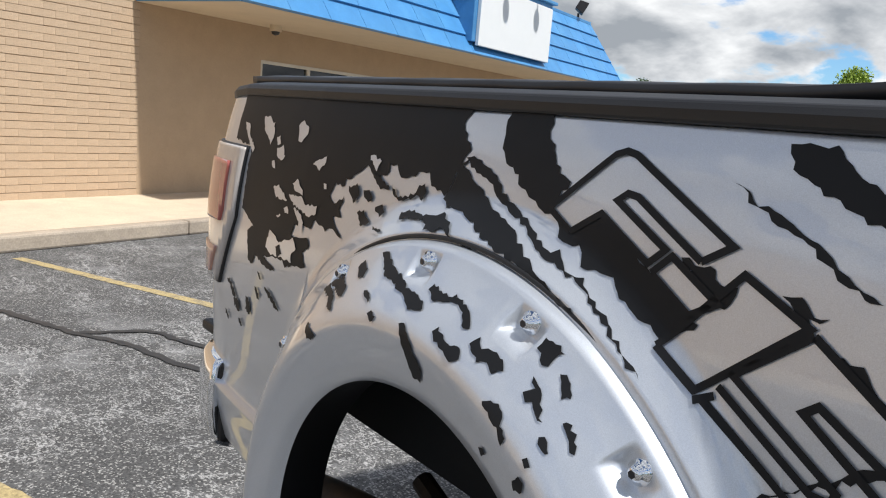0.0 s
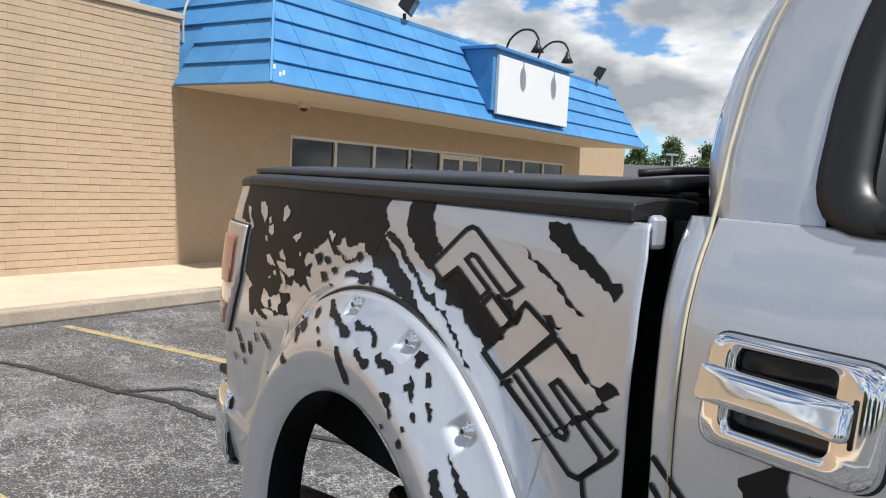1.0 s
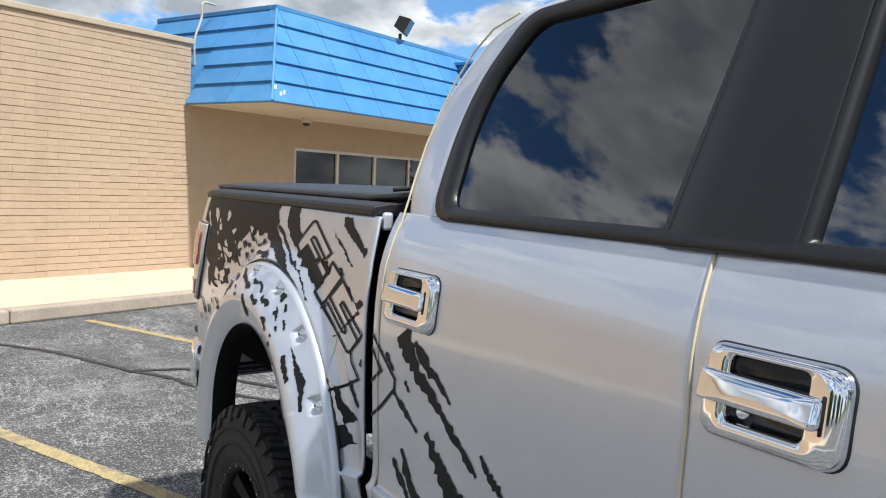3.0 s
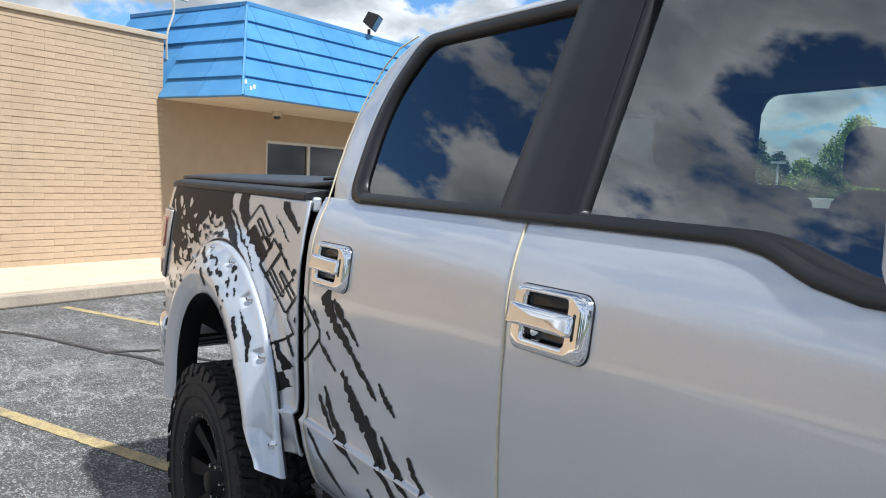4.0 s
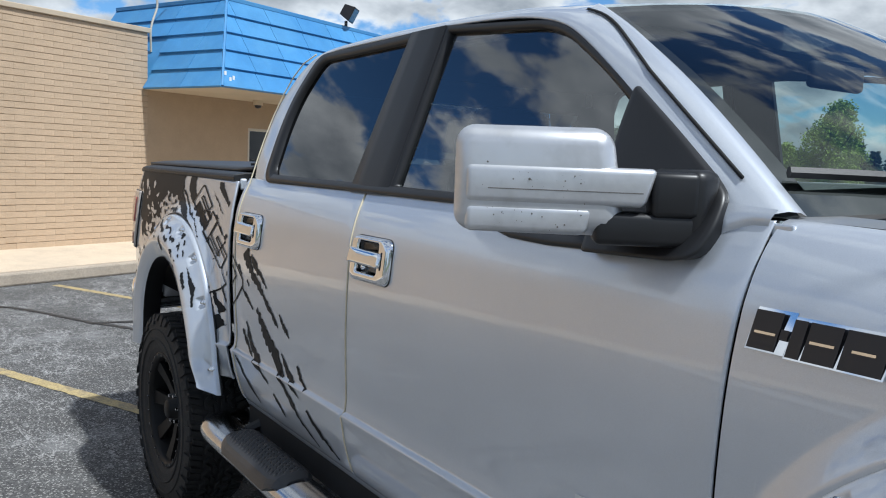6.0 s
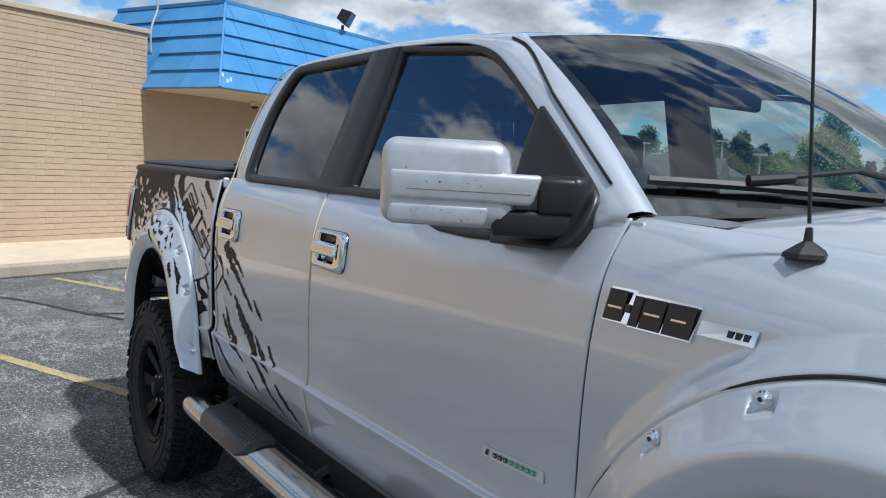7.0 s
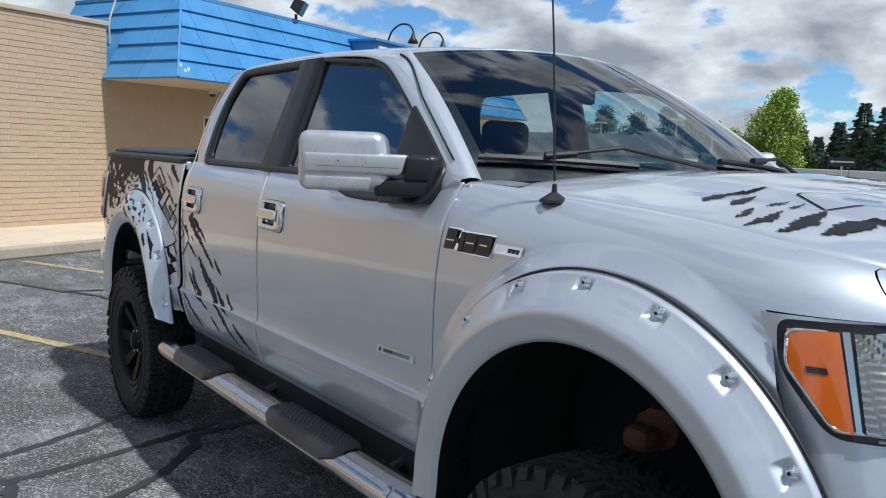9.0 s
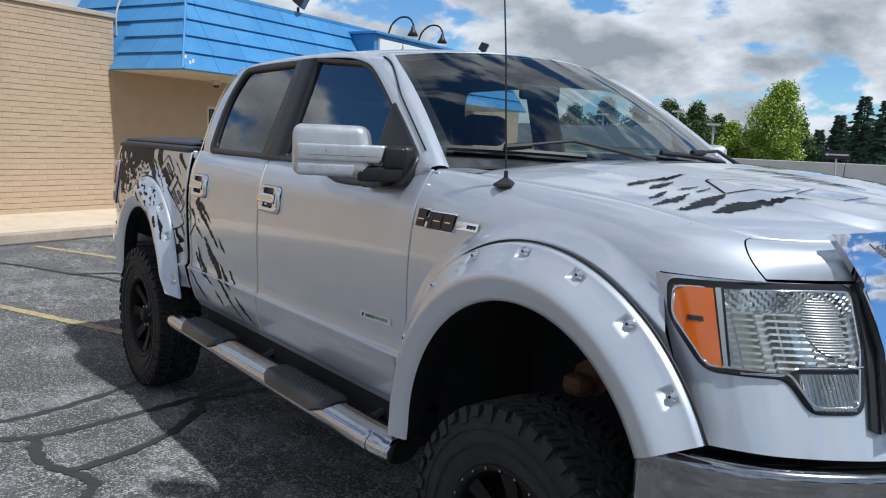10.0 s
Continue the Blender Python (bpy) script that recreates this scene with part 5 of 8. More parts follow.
# ---------------------------------------------------------------- bed: rail caps, tonneau cover, tailgate, tail lamps
for sgn in (-1, 1):
    prof = [(-0.955, 1.5955), (-0.9755, 1.597), (-0.9765, 1.612), (-0.970, 1.622), (-0.925, 1.630), (-0.87, 1.630), (-0.84, 1.626), (-0.84, 1.595)]
    verts, faces = [], []
    xs = [-1.085, -1.06, -1.0, -0.9, -0.75, -0.5, -0.2, 0.1, 0.4, 0.57, 0.592]
    for x in xs:
        t = interp(x, TAIL) if x < -0.5 else 0.0
        for y, z in prof:
            verts.append((x, -sgn * (y + t) * 1.0, z - 0.012 * max(0.0, (-0.9 - x) / 0.2)))
    m = len(prof)
    for a in range(len(xs) - 1):
        for k in range(m):
            q = (a * m + k, (a + 1) * m + k, (a + 1) * m + (k + 1) % m, a * m + (k + 1) % m)
            faces.append(q)
    faces.append(tuple(range(m)))
    faces.append(tuple(range((len(xs) - 1) * m, len(xs) * m)))
    ob = obj_from("bed_rail_cap", verts, faces, M_PLASTIC, truck, "black bed rail cap", smooth=False, bevel=0.004)
    bmf = bmesh.new()
    bmf.from_mesh(ob.data)
    bmesh.ops.recalc_face_normals(bmf, faces=bmf.faces[:])
    bmf.to_mesh(ob.data)
    bmf.free()
    part("bed_inner_wall", box_bm(-1.05, 0.62, *sorted((sgn * 0.83, sgn * 0.80)), 0.95, 1.60), M_LINER, truck, "dark inner bed wall")
    part("cover_rail", box_bm(-1.03, 0.575, *sorted((sgn * 0.86, sgn * 0.82)), 1.628, 1.640), M_PLASTIC, truck, "black cover rail", bevel=0.004)


def cover_pt(a, u):
    x = -1.04 + 1.61 * a
    wave = 0.003 * math.sin(a * 21 + u * 2) * (1 - abs(u)) + 0.0012 * math.sin(a * 47 + 1)
    sag = 0.010 * math.cos(u * math.pi / 2)
    return (x, u * 0.885, 1.659 + wave * 0.5 + sag - 0.016 * abs(u) ** 8 + 0.012 * max(0, (a - 0.86) / 0.14))


v, f = grid_vf(cover_pt, [k / 60 for k in range(61)], [k / 24 * 2 - 1 for k in range(25)])
obj_from("tonneau_cover", v, f, M_COVER, truck, "black soft vinyl bed cover, slightly rippled", smooth=True, thick=0.016)
crease = smooth_curve([(0.50, -0.87, 1.664), (0.545, -0.80, 1.672), (0.585, -0.66, 1.675), (0.60, -0.45, 1.672), (0.605, -0.1, 1.671), (0.605, 0.5, 1.669)], 6)
part("cover_fold", tube_bm(crease, 0.006, 8), M_COVER, truck, "crumpled fold at the cover's corner", smooth=True)
tg_v, tg_f = grid_vf(lambda a, w: (-1.125 + 0.03 * abs(a) ** 4, a * 0.80, 0.86 + 0.76 * w), [k / 12 * 2 - 1 for k in range(13)], [k / 8 for k in range(9)], flip=True)
obj_from("tailgate", tg_v, tg_f, M_PAINT, truck, "silver tailgate", smooth=True, thick=0.04)
part("bed_floor", box_bm(-1.08, 0.62, -0.80, 0.80, 0.93, 0.96), M_LINER, truck, "dark bed floor")
part("bed_front_wall", box_bm(0.60, 0.635, -0.90, 0.90, 0.85, 1.60), M_LINER, truck, "dark bed front wall")
for sgn in (-1, 1):
    part("bed_corner_cap", box_bm(0.598, 0.613, *sorted((sgn * 0.955, sgn * 0.925)), 1.56, 1.607), M_PAINT, truck, "silver bed corner post", bevel=0.010)

# tail lamp wraps the rear corner
TL = [(-0.806, 1.487), (-0.818, 1.335), (-0.925, 1.175), (-1.090, 1.165), (-1.090, 1.487)]
for sgn in (-1, 1):
    tl = new("tail_lamp")
    tl.parent = truck
    tl["label"] = "red and clear wraparound tail lamp"

    def lamp_patch(name, pts, off, mat, label, sub=8):
        bm = bmesh.new()
        bm.faces.new([bm.verts.new((p[0], 0, p[1])) for p in pts])
        for k in range(1, 14):
            bmesh.ops.bisect_plane(bm, geom=bm.verts[:] + bm.edges[:] + bm.faces[:], plane_co=(-1.14 + k * 0.026, 0, 0), plane_no=(1, 0, 0))
        for k in range(1, 10):
            bmesh.ops.bisect_plane(bm, geom=bm.verts[:] + bm.edges[:] + bm.faces[:], plane_co=(0, 0, 1.12 + k * 0.04), plane_no=(0, 0, 1))
        bmesh.ops.triangulate(bm, faces=bm.faces[:])
        for v_ in bm.verts:
            v_.co.y = sgn * (half(v_.co.x, v_.co.z, "bed") + off)
        bmesh.ops.recalc_face_normals(bm, faces=bm.faces[:])
        ob = part(name, bm, mat, tl, label, smooth=True)
        so = ob.modifiers.new("Solidify", "SOLIDIFY")
        so.thickness, so.offset = 0.012, 0.0
        return ob

    lamp_patch("bezel", [(p[0] + 0.005 if p[0] > -1 else p[0], p[1] + (0.003 if p[1] > 1.3 else -0.005)) for p in TL], 0.000, M_TRIM, "black gasket")
    lamp_patch("lens_border", TL, 0.007, M_PALE, "clear pale lens")
    lamp_patch("red_lens", [(-0.872, 1.452), (-0.876, 1.345), (-0.892, 1.318), (-1.090, 1.310), (-1.090, 1.452)], 0.012, M_RED, "red lens")
    lamp_patch("red_lens", [(-0.915, 1.255), (-0.965, 1.19), (-1.090, 1.18), (-1.090, 1.25)], 0.012, M_RED_FADED, "faded red lens")

# rear bumper
RB = smooth_curve([(-0.905, -0.992), (-1.00, -0.978), (-1.08, -0.945), (-1.155, -0.85), (-1.20, -0.6), (-1.215, 0.0), (-1.20, 0.6), (-1.155, 0.85), (-1.08, 0.945), (-1.00, 0.978), (-0.905, 0.992)], 5)
prof = [(-0.03, 0.775), (0.0, 0.785), (0.014, 0.81), (0.020, 0.86), (0.020, 0.93), (0.012, 0.975), (0.0, 0.988), (-0.05, 0.99)]
verts, faces = [], []
for i, p in enumerate(RB):
    d = RB[min(i + 1, len(RB) - 1)] - RB[max(i - 1, 0)]
    d /= np.linalg.norm(d)
    nrm = np.array((-d[1], d[0]))
    if nrm @ np.array((p[0] + 0.3, p[1])) < 0:
        nrm = -nrm
    for o, z in prof:
        verts.append((*(p + nrm * o), z))
m = len(prof)
for a in range(len(RB) - 1):
    for k in range(m - 1):
        faces.append((a * m + k, (a + 1) * m + k, (a + 1) * m + k + 1, a * m + k + 1)[::-1])
obj_from("rear_bumper", verts, faces, M_CHROME, truck, "chrome rear bumper", smooth=True, thick=0.02)

for sgn in (-1, 1):
    part("bumper_end", box_bm(-0.925, -0.888, *sorted((sgn * 0.990, sgn * 0.90)), 0.79, 0.985), M_PLASTIC, truck, "black bumper end cap", bevel=0.012)
part("bumper_pad", box_bm(-1.20, -0.95, -0.93, 0.93, 0.985, 1.012), M_PLASTIC, truck, "black bumper step pad", bevel=0.008)
# yellowed door-edge guards along the shut lines
M_GUARD = material("yellowed_edge_guard", (0.62, 0.55, 0.40), 0.35, 0.0, vary=0.1, scale=30)
for sgn in (-1, 1):
    part("edge_guard", tube_bm([(mid_seam(z) + 0.001, sgn * (half(mid_seam(z), z, "door") - 0.0005), z) for z in [0.76 + 0.84 * k / 40 for k in range(41)]], 0.0032, 6), M_GUARD, truck, "yellowed clear door-edge guard", smooth=True)
    pts = [(cab_rear(z) + 0.0355, sgn * (half(cab_rear(z) + 0.0355, z, "door") - 0.0005), z) for z in [0.76 + 0.83 * k / 36 for k in range(37)]]
    pts += [(x, sgn * (gh(z) + 0.0115), z) for x, z in ((0.697, 1.64), (0.690, 1.70), (0.688, 1.78), (0.698, 1.86), (0.720, 1.94), (0.758, 2.01), (0.81, 2.06), (0.90, 2.087))]
    part("edge_guard", tube_bm(pts, 0.0028, 6), M_GUARD, truck, "yellowed clear door-edge guard", smooth=True)

# ---------------------------------------------------------------- nose: lower front, lamps, grille, bumper
C0 = smooth_curve([(4.05, 0.990), (4.095, 0.984), (4.20, 0.925), (4.272, 0.853), (4.34, 0.76), (4.385, 0.67), (4.44, 0.45), (4.465, 0.22), (4.47, 0.0)], 8)
C0_S = [0.0]
for a, b in zip(C0, C0[1:]):
    C0_S.append(C0_S[-1] + float(np.linalg.norm(b - a)))
S_MID = C0_S[-1]


def nose(s, z, off=0.0, sgn=-1):
    """Front corner surface: s from the fender round to the middle."""
    x, y = float(np.interp(s, C0_S, [p[0] for p in C0])), float(np.interp(s, C0_S, [p[1] for p in C0]))
    x2, y2 = float(np.interp(s + 0.01, C0_S, [p[0] for p in C0])), float(np.interp(s + 0.01, C0_S, [p[1] for p in C0]))
    d = np.array((x2 - x, y2 - y))
    ln = np.linalg.norm(d)
    d = d / ln if ln > 1e-6 else np.array((0.0, -1.0))
    nx_, ny_ = -d[1], d[0]
    x += max(-0.02, 1.425 - z) * 0.38
    return (x + nx_ * off, sgn * (y + ny_ * off), z)


def nose_patch(name, outline, off, mat, parent, label, sgn, thick=0.0, ds=0.02, smooth=True, dz=0.025):
    """A piece cut to an outline (s, z) laid on the nose surface."""
    bm = bmesh.new()
    bm.faces.new([bm.verts.new((p[0], 0, p[1])) for p in outline])
    s0, s1 = min(p[0] for p in outline), max(p[0] for p in outline)
    z0, z1 = min(p[1] for p in outline), max(p[1] for p in outline)
    k = s0 + ds
    while k < s1:
        bmesh.ops.bisect_plane(bm, geom=bm.verts[:] + bm.edges[:] + bm.faces[:], plane_co=(k, 0, 0), plane_no=(1, 0, 0))
        k += ds
    k = z0 + dz
    while k < z1:
        bmesh.ops.bisect_plane(bm, geom=bm.verts[:] + bm.edges[:] + bm.faces[:], plane_co=(0, 0, k), plane_no=(0, 0, 1))
        k += dz
    bmesh.ops.triangulate(bm, faces=bm.faces[:])
    for v_ in bm.verts:
        o = off(v_.co.x, v_.co.z) if callable(off) else off
        v_.co = nose(v_.co.x, v_.co.z, o, sgn)
    bmesh.ops.recalc_face_normals(bm, faces=bm.faces[:])
    ob = part(name, bm, mat, parent, label, smooth=smooth)
    if thick:
        so = ob.modifiers.new("Solidify", "SOLIDIFY")
        so.thickness, so.offset = thick, 0.0
        es = ob.modifiers.new("EdgeSplit", "EDGE_SPLIT")
        es.split_angle = math.radians(50)
    return ob


def nose_tube(name, pts, off, r, mat, parent, label, sgn):
    return part(name, tube_bm([nose(p[0], p[1], off, sgn) for p in pts], r, 8), mat, parent, label, smooth=True)


HL = [(0.040, 1.408), (0.27, 1.414), (0.476, 1.418), (0.464, 1.275), (0.424, 1.135), (0.302, 1.133), (0.264, 1.208), (0.078, 1.207), (0.018, 1.325)]


def inset(poly, d):
    c = []
    n = len(poly)
    for i in range(n):
        p, a, b = (np.array(poly[j], float) for j in (i, (i - 1) % n, (i + 1) % n))
        d1, d2 = (p - a) / np.linalg.norm(p - a), (b - p) / np.linalg.norm(b - p)
        n1, n2 = np.array((d1[1], -d1[0])), np.array((d2[1], -d2[0]))
        m = n1 + n2
        m /= max(0.4, m @ n1)
        c.append(p + m * d)
    return c


for sgn in (-1, 1):
    v, f = grid_vf(lambda s, w: nose(s, 1.03 + 0.392 * w, -0.002, sgn), [S_MID * k / 60 for k in range(61)], [k / 16 for k in range(17)], flip=sgn > 0)
    obj_from("front_valance", v, f, M_PAINT, truck, "silver front valance", smooth=True)
    hl = new("headlamp")
    hl.parent = truck
    hl["label"] = "clear headlamp with chrome reflector and amber corner"
    hlr = rounded_poly(HL, [0.02, 0.02, 0.03, 0.05, 0.03, 0.02, 0.03, 0.03, 0.03], 4)
    nose_patch("gasket", [tuple(p) for p in inset(hlr, -0.006)], 0.001, M_PLASTIC, hl, "black gasket", sgn)
    nose_patch("housing", [tuple(p) for p in hlr], 0.004, M_TRIM, hl, "black lamp housing", sgn)
    inn = inset(HL, 0.012)
    ring = [tuple(p) for p in rounded_poly([tuple(p) for p in inn], 0.018, 4)]
    nose_tube("chrome_bead", ring + [ring[0]], 0.008, 0.0045, M_CHROME, hl, "chrome bead", sgn)
    nose_patch("amber_reflector", [(0.050, 1.398), (0.142, 1.400), (0.122, 1.216), (0.088, 1.216), (0.032, 1.330)], 0.008, M_AMBER, hl, "orange corner lens", sgn, 0.005)
    nose_patch("amber_mark", [(0.066, 1.332), (0.104, 1.332), (0.104, 1.320), (0.066, 1.320)], 0.0120, M_BADGE_DARK, hl, "dark mark", sgn)
    nose_patch("chrome_divider", [(0.147, 1.402), (0.160, 1.403), (0.136, 1.222), (0.126, 1.220)], 0.010, M_REFLECTOR, hl, "chrome divider", sgn, 0.006)

    def facet(s, z):
        # a shallow bowl of stepped facets: level ones in the middle, slanting ones along the top
        bowl_ = math.exp(-((s - 0.36) / 0.10) ** 2 - ((z - 1.318) / 0.07) ** 2)
        col = math.floor(s / 0.024)
        level = ((z + 0.003 * math.sin(col * 2.3)) / 0.0150) % 1.0
        slant = ((z * 0.8 + s) / 0.020) % 1.0
        w = max(0.0, min(1.0, (z - 1.350) / 0.015))
        return 0.0155 - 0.007 * bowl_ + 0.0026 * level * (1 - w) + 0.0030 * slant * w
    nose_patch("reflector", [(0.166, 1.402), (0.458, 1.407), (0.448, 1.275), (0.430, 1.240), (0.300, 1.236), (0.262, 1.218), (0.142, 1.220)], facet, M_REFLECTOR, hl, "stepped chrome reflector", sgn, ds=0.006, dz=0.005, smooth=False)
    bowl = [(0.376 + 0.050 * math.cos(a) - 0.006 * math.sin(a), 1.326 + 0.066 * math.sin(a)) for a in [k * math.pi / 14 for k in range(28)]]
    nose_patch("bulb_shield", bowl, lambda s, z: 0.0175 + 0.0011 * math.sin(z * 1050) - 3.0 * (s - 0.376) ** 2, M_SHIELD, hl, "pale ribbed inner bowl", sgn, ds=0.012, dz=0.0016)
    nose_patch("lower_lens", [(0.292, 1.218), (0.432, 1.222), (0.412, 1.140), (0.308, 1.138), (0.290, 1.180)], lambda s, z: 0.008 + 0.003 * math.sin(s * 620), M_REFLECTOR, hl, "ribbed lower turn lamp", sgn, ds=0.0025, smooth=False)
    nose_tube("chrome_bead", [(0.16, 1.212), (0.255, 1.214), (0.275, 1.230), (0.30, 1.232), (0.40, 1.234), (0.448, 1.238)], 0.010, 0.0045, M_CHROME, hl, "chrome bead", sgn)
    lens = nose_patch("lens", [tuple(p) for p in inset(hlr, 0.004)], 0.027, M_GLASS_LENS, hl, "clear lens", sgn)
    lens.visible_shadow = False
    # grille surround
    nose_patch("grille_side", [(0.486, 1.440), (0.424, 1.538), (0.640, 1.548), (0.66, 1.42), (0.66, 1.13), (0.452, 1.090), (0.494, 1.275)], lambda s, z: 0.030 - 1.5 * max(0.0, z - 1.38) ** 2, M_CHROME, truck, "chrome grille surround", sgn, 0.02)
    nose_patch("grille_seam", [(0.478, 1.420), (0.486, 1.424), (0.496, 1.275), (0.452, 1.09), (0.430, 1.10), (0.470, 1.275)], 0.006, M_PLASTIC, truck, "black gap beside the grille", sgn, 0.01)
    nose_patch("grille_top", [(0.56, 1.530), (S_MID, 1.545), (S_MID, 1.47), (0.64, 1.455)], 0.034, M_CHROME, truck, "chrome grille top bar", sgn, 0.02)
    nose_patch("grille_bottom", [(0.62, 1.18), (S_MID, 1.18), (S_MID, 1.10), (0.52, 1.095)], 0.034, M_CHROME, truck, "chrome grille bottom bar", sgn, 0.02)
    nose_patch("grille_mesh", [(0.64, 1.47), (S_MID, 1.47), (S_MID, 1.17), (0.64, 1.17)], 0.005, M_PLASTIC, truck, "black grille mesh", sgn)
    for zc in (1.39, 1.315, 1.24):
        nose_patch("grille_bar", [(0.65, zc + 0.016), (S_MID, zc + 0.016), (S_MID, zc - 0.016), (0.65, zc - 0.016)], 0.028, M_CHROME, truck, "chrome grille bar", sgn, 0.014)
bm = bmesh.new()
bm.faces.new([bm.verts.new((4.565 - 0.02 * math.cos(a) ** 2, 0.17 * math.cos(a), 1.335 + 0.075 * math.sin(a))) for a in [k * math.pi / 16 for k in range(32)]])
emb = part("grille_emblem", bm, M_BLUE_OVAL, truck, "plain blue oval emblem")
so = emb.modifiers.new("Solidify", "SOLIDIFY")
so.thickness = 0.02
FB = smooth_curve([(4.09, -1.045), (4.20, -1.020), (4.32, -0.965), (4.44, -0.84), (4.54, -0.67), (4.62, -0.40), (4.65, 0.0), (4.62, 0.40), (4.54, 0.67), (4.44, 0.84), (4.32, 0.965), (4.20, 1.020), (4.09, 1.045)], 6)
prof = [(-0.03, 0.70), (0.0, 0.715), (0.018, 0.75), (0.022, 0.84), (0.018, 0.93), (0.014, 0.965), (0.020, 0.975), (0.016, 0.995), (0.0, 1.005), (-0.06, 1.008)]
verts, faces = [], []
for i, p in enumerate(FB):
    d = FB[min(i + 1, len(FB) - 1)] - FB[max(i - 1, 0)]
    d /= np.linalg.norm(d)
    nrm = np.array((d[1], -d[0]))
    for o, z in prof:
        verts.append((*(p + nrm * o), z))
m = len(prof)
for a in range(len(FB) - 1):
    for k in range(m - 1):
        faces.append((a * m + k, (a + 1) * m + k, (a + 1) * m + k + 1, a * m + k + 1))
obj_from("front_bumper", verts, faces, M_CHROME_WORN_DARK, truck, "dulled chrome front bumper, darkened for its reflections", smooth=True, thick=0.015)
# added dark block; its colour is the shade in the opening
part("bumper_gap", box_bm(4.05, 4.28, -0.88, 0.88, 0.98, 1.04), M_LINER, truck, "dark filler for the shade above the bumper")

# ---------------------------------------------------------------- fender flares
# cross-section: share of the way from outer to inner radius, out from the body
FL_PROF = [(0.0, 0.000), (0.012, 0.016), (0.035, 0.0245), (0.05, 0.0264), (0.065, 0.028), (0.10, 0.0322), (0.145, 0.038), (0.19, 0.0442), (0.215, 0.048), (0.235, 0.051), (0.255, 0.0538), (0.30, 0.060), (0.34, 0.066), (0.46, 0.083), (0.52, 0.0895), (0.57, 0.0925), (0.62, 0.0925), (0.68, 0.090), (0.85, 0.0805), (0.95, 0.0745), (1.0, 0.064), (1.0, 0.03), (0.97, -0.02)]


def flare_point(c, ro, ri, ang, q, out, sgn, leg):
    """A point of a flare: ang in degrees from straight ahead; past the ends it runs down as a straight leg."""
    slim = 0.22 * max(0.0, min(1.0, (30 - ang) / 30)) if ang < 25 else 0.0
    r = ro + (ri - ro) * q * (1 - slim)
    a = radians(ang)
    sweep = 0.030 * (max(0.0, 25 - ang) / 25) ** 1.6 if ang < 25 else 0.0
    x, z = c[0] + r * math.cos(a) + sweep, c[1] + r * math.sin(a)
    if leg:
        if ang < 90:
            r = ro + (ri - ro) * q * (0.78 - 0.40 * min(1.0, leg / 0.11))
        x = c[0] + (r if ang < 90 else -r)
        z = c[1] - leg * (1.0 - (0.45 * q * min(1.0, leg / 0.08) if ang < 90 else 0.0))
        x += 0.030 + 0.42 * leg if ang < 90 else -0.10 * leg
    return x, z


def flare(c, ro, ri, path, bolts, base, sgn):
    fl = new("fender_flare")
    fl.parent = truck
    fl["label"] = "silver bolt-on fender flare with pocketed screws"
    verts, faces = [], []
    shell_prof = FL_PROF[:-2]
    m = len(shell_prof)
    for ang, leg in path:
        for q, out in shell_prof:
            x, z = flare_point(c, ro, ri, ang, q, out, sgn, leg)
            dent = 0.0
            for bang, bleg in bolts:
                along = (abs(ang - bang) if not leg and not bleg else (abs(leg - bleg) / ro * 57.3 if leg and bleg else 99.0))
                w = 2.7 * 0.6 / ro
                if along < w and 0.04 < q < 0.26:
                    k = max(0.0, 1 - abs(along / w) ** 6) * max(0.0, 1 - abs((q - 0.145) / 0.105) ** 6)
                    dent = max(dent, k * (out - 0.0275) if out > 0.0275 else 0.0)
            verts.append((x, sgn * (base(x, z) + out - dent), z))
    for a in range(len(path) - 1):
        for k in range(m - 1):
            q_ = (a * m + k, (a + 1) * m + k, (a + 1) * m + k + 1, a * m + k + 1)
            faces.append(q_ if sgn > 0 else q_[::-1])
    obj_from("flare_shell", verts, faces, M_PAINT, fl, "silver painted flare", smooth=True)
    # the inner lip is black: the arch's shade is put into its colour
    lip_v, lip_f = [], []
    for ang, leg in path:
        for q, out in FL_PROF[-3:]:
            x, z = flare_point(c, ro, ri, ang, q, out, sgn, leg)
            lip_v.append((x, sgn * (base(x, z) + out), z))
    for a in range(len(path) - 1):
        for k in range(2):
            q_ = (a * 3 + k, (a + 1) * 3 + k, (a + 1) * 3 + k + 1, a * 3 + k + 1)
            lip_f.append(q_ if sgn > 0 else q_[::-1])
    obj_from("flare_lip", lip_v, lip_f, M_PLASTIC, fl, "inner lip coloured black for the arch's shade", smooth=True)
    gp = []
    for ang, leg in path:
        x, z = flare_point(c, ro + 0.004, ri, ang, 0.0, 0, sgn, leg)
        gp.append((x, sgn * (base(x, z) + 0.004), z))
    part("edge_gasket", tube_bm(gp, 0.0034, 8), M_PLASTIC, fl, "black rubber edge", smooth=True)
    for bang, bleg in bolts:
        x, z = flare_point(c, ro, ri, bang, 0.13, 0, sgn, bleg)
        y = base(x, z)
        part("screw", lathe_bm([(0.0, 0.042), (0.006, 0.041), (0.0095, 0.037), (0.010, 0.033), (0.014, 0.032), (0.014, 0.020)], (x, sgn * y, z), (0, sgn, 0), 12), M_CHROME, fl, "chrome screw", smooth=True)
        part("screw_socket", lathe_bm([(0.0, 0.0426), (0.0045, 0.0426), (0.0045, 0.038)], (x, sgn * y, z), (0, sgn, 0), 6), M_BADGE_DARK, fl)
    return fl


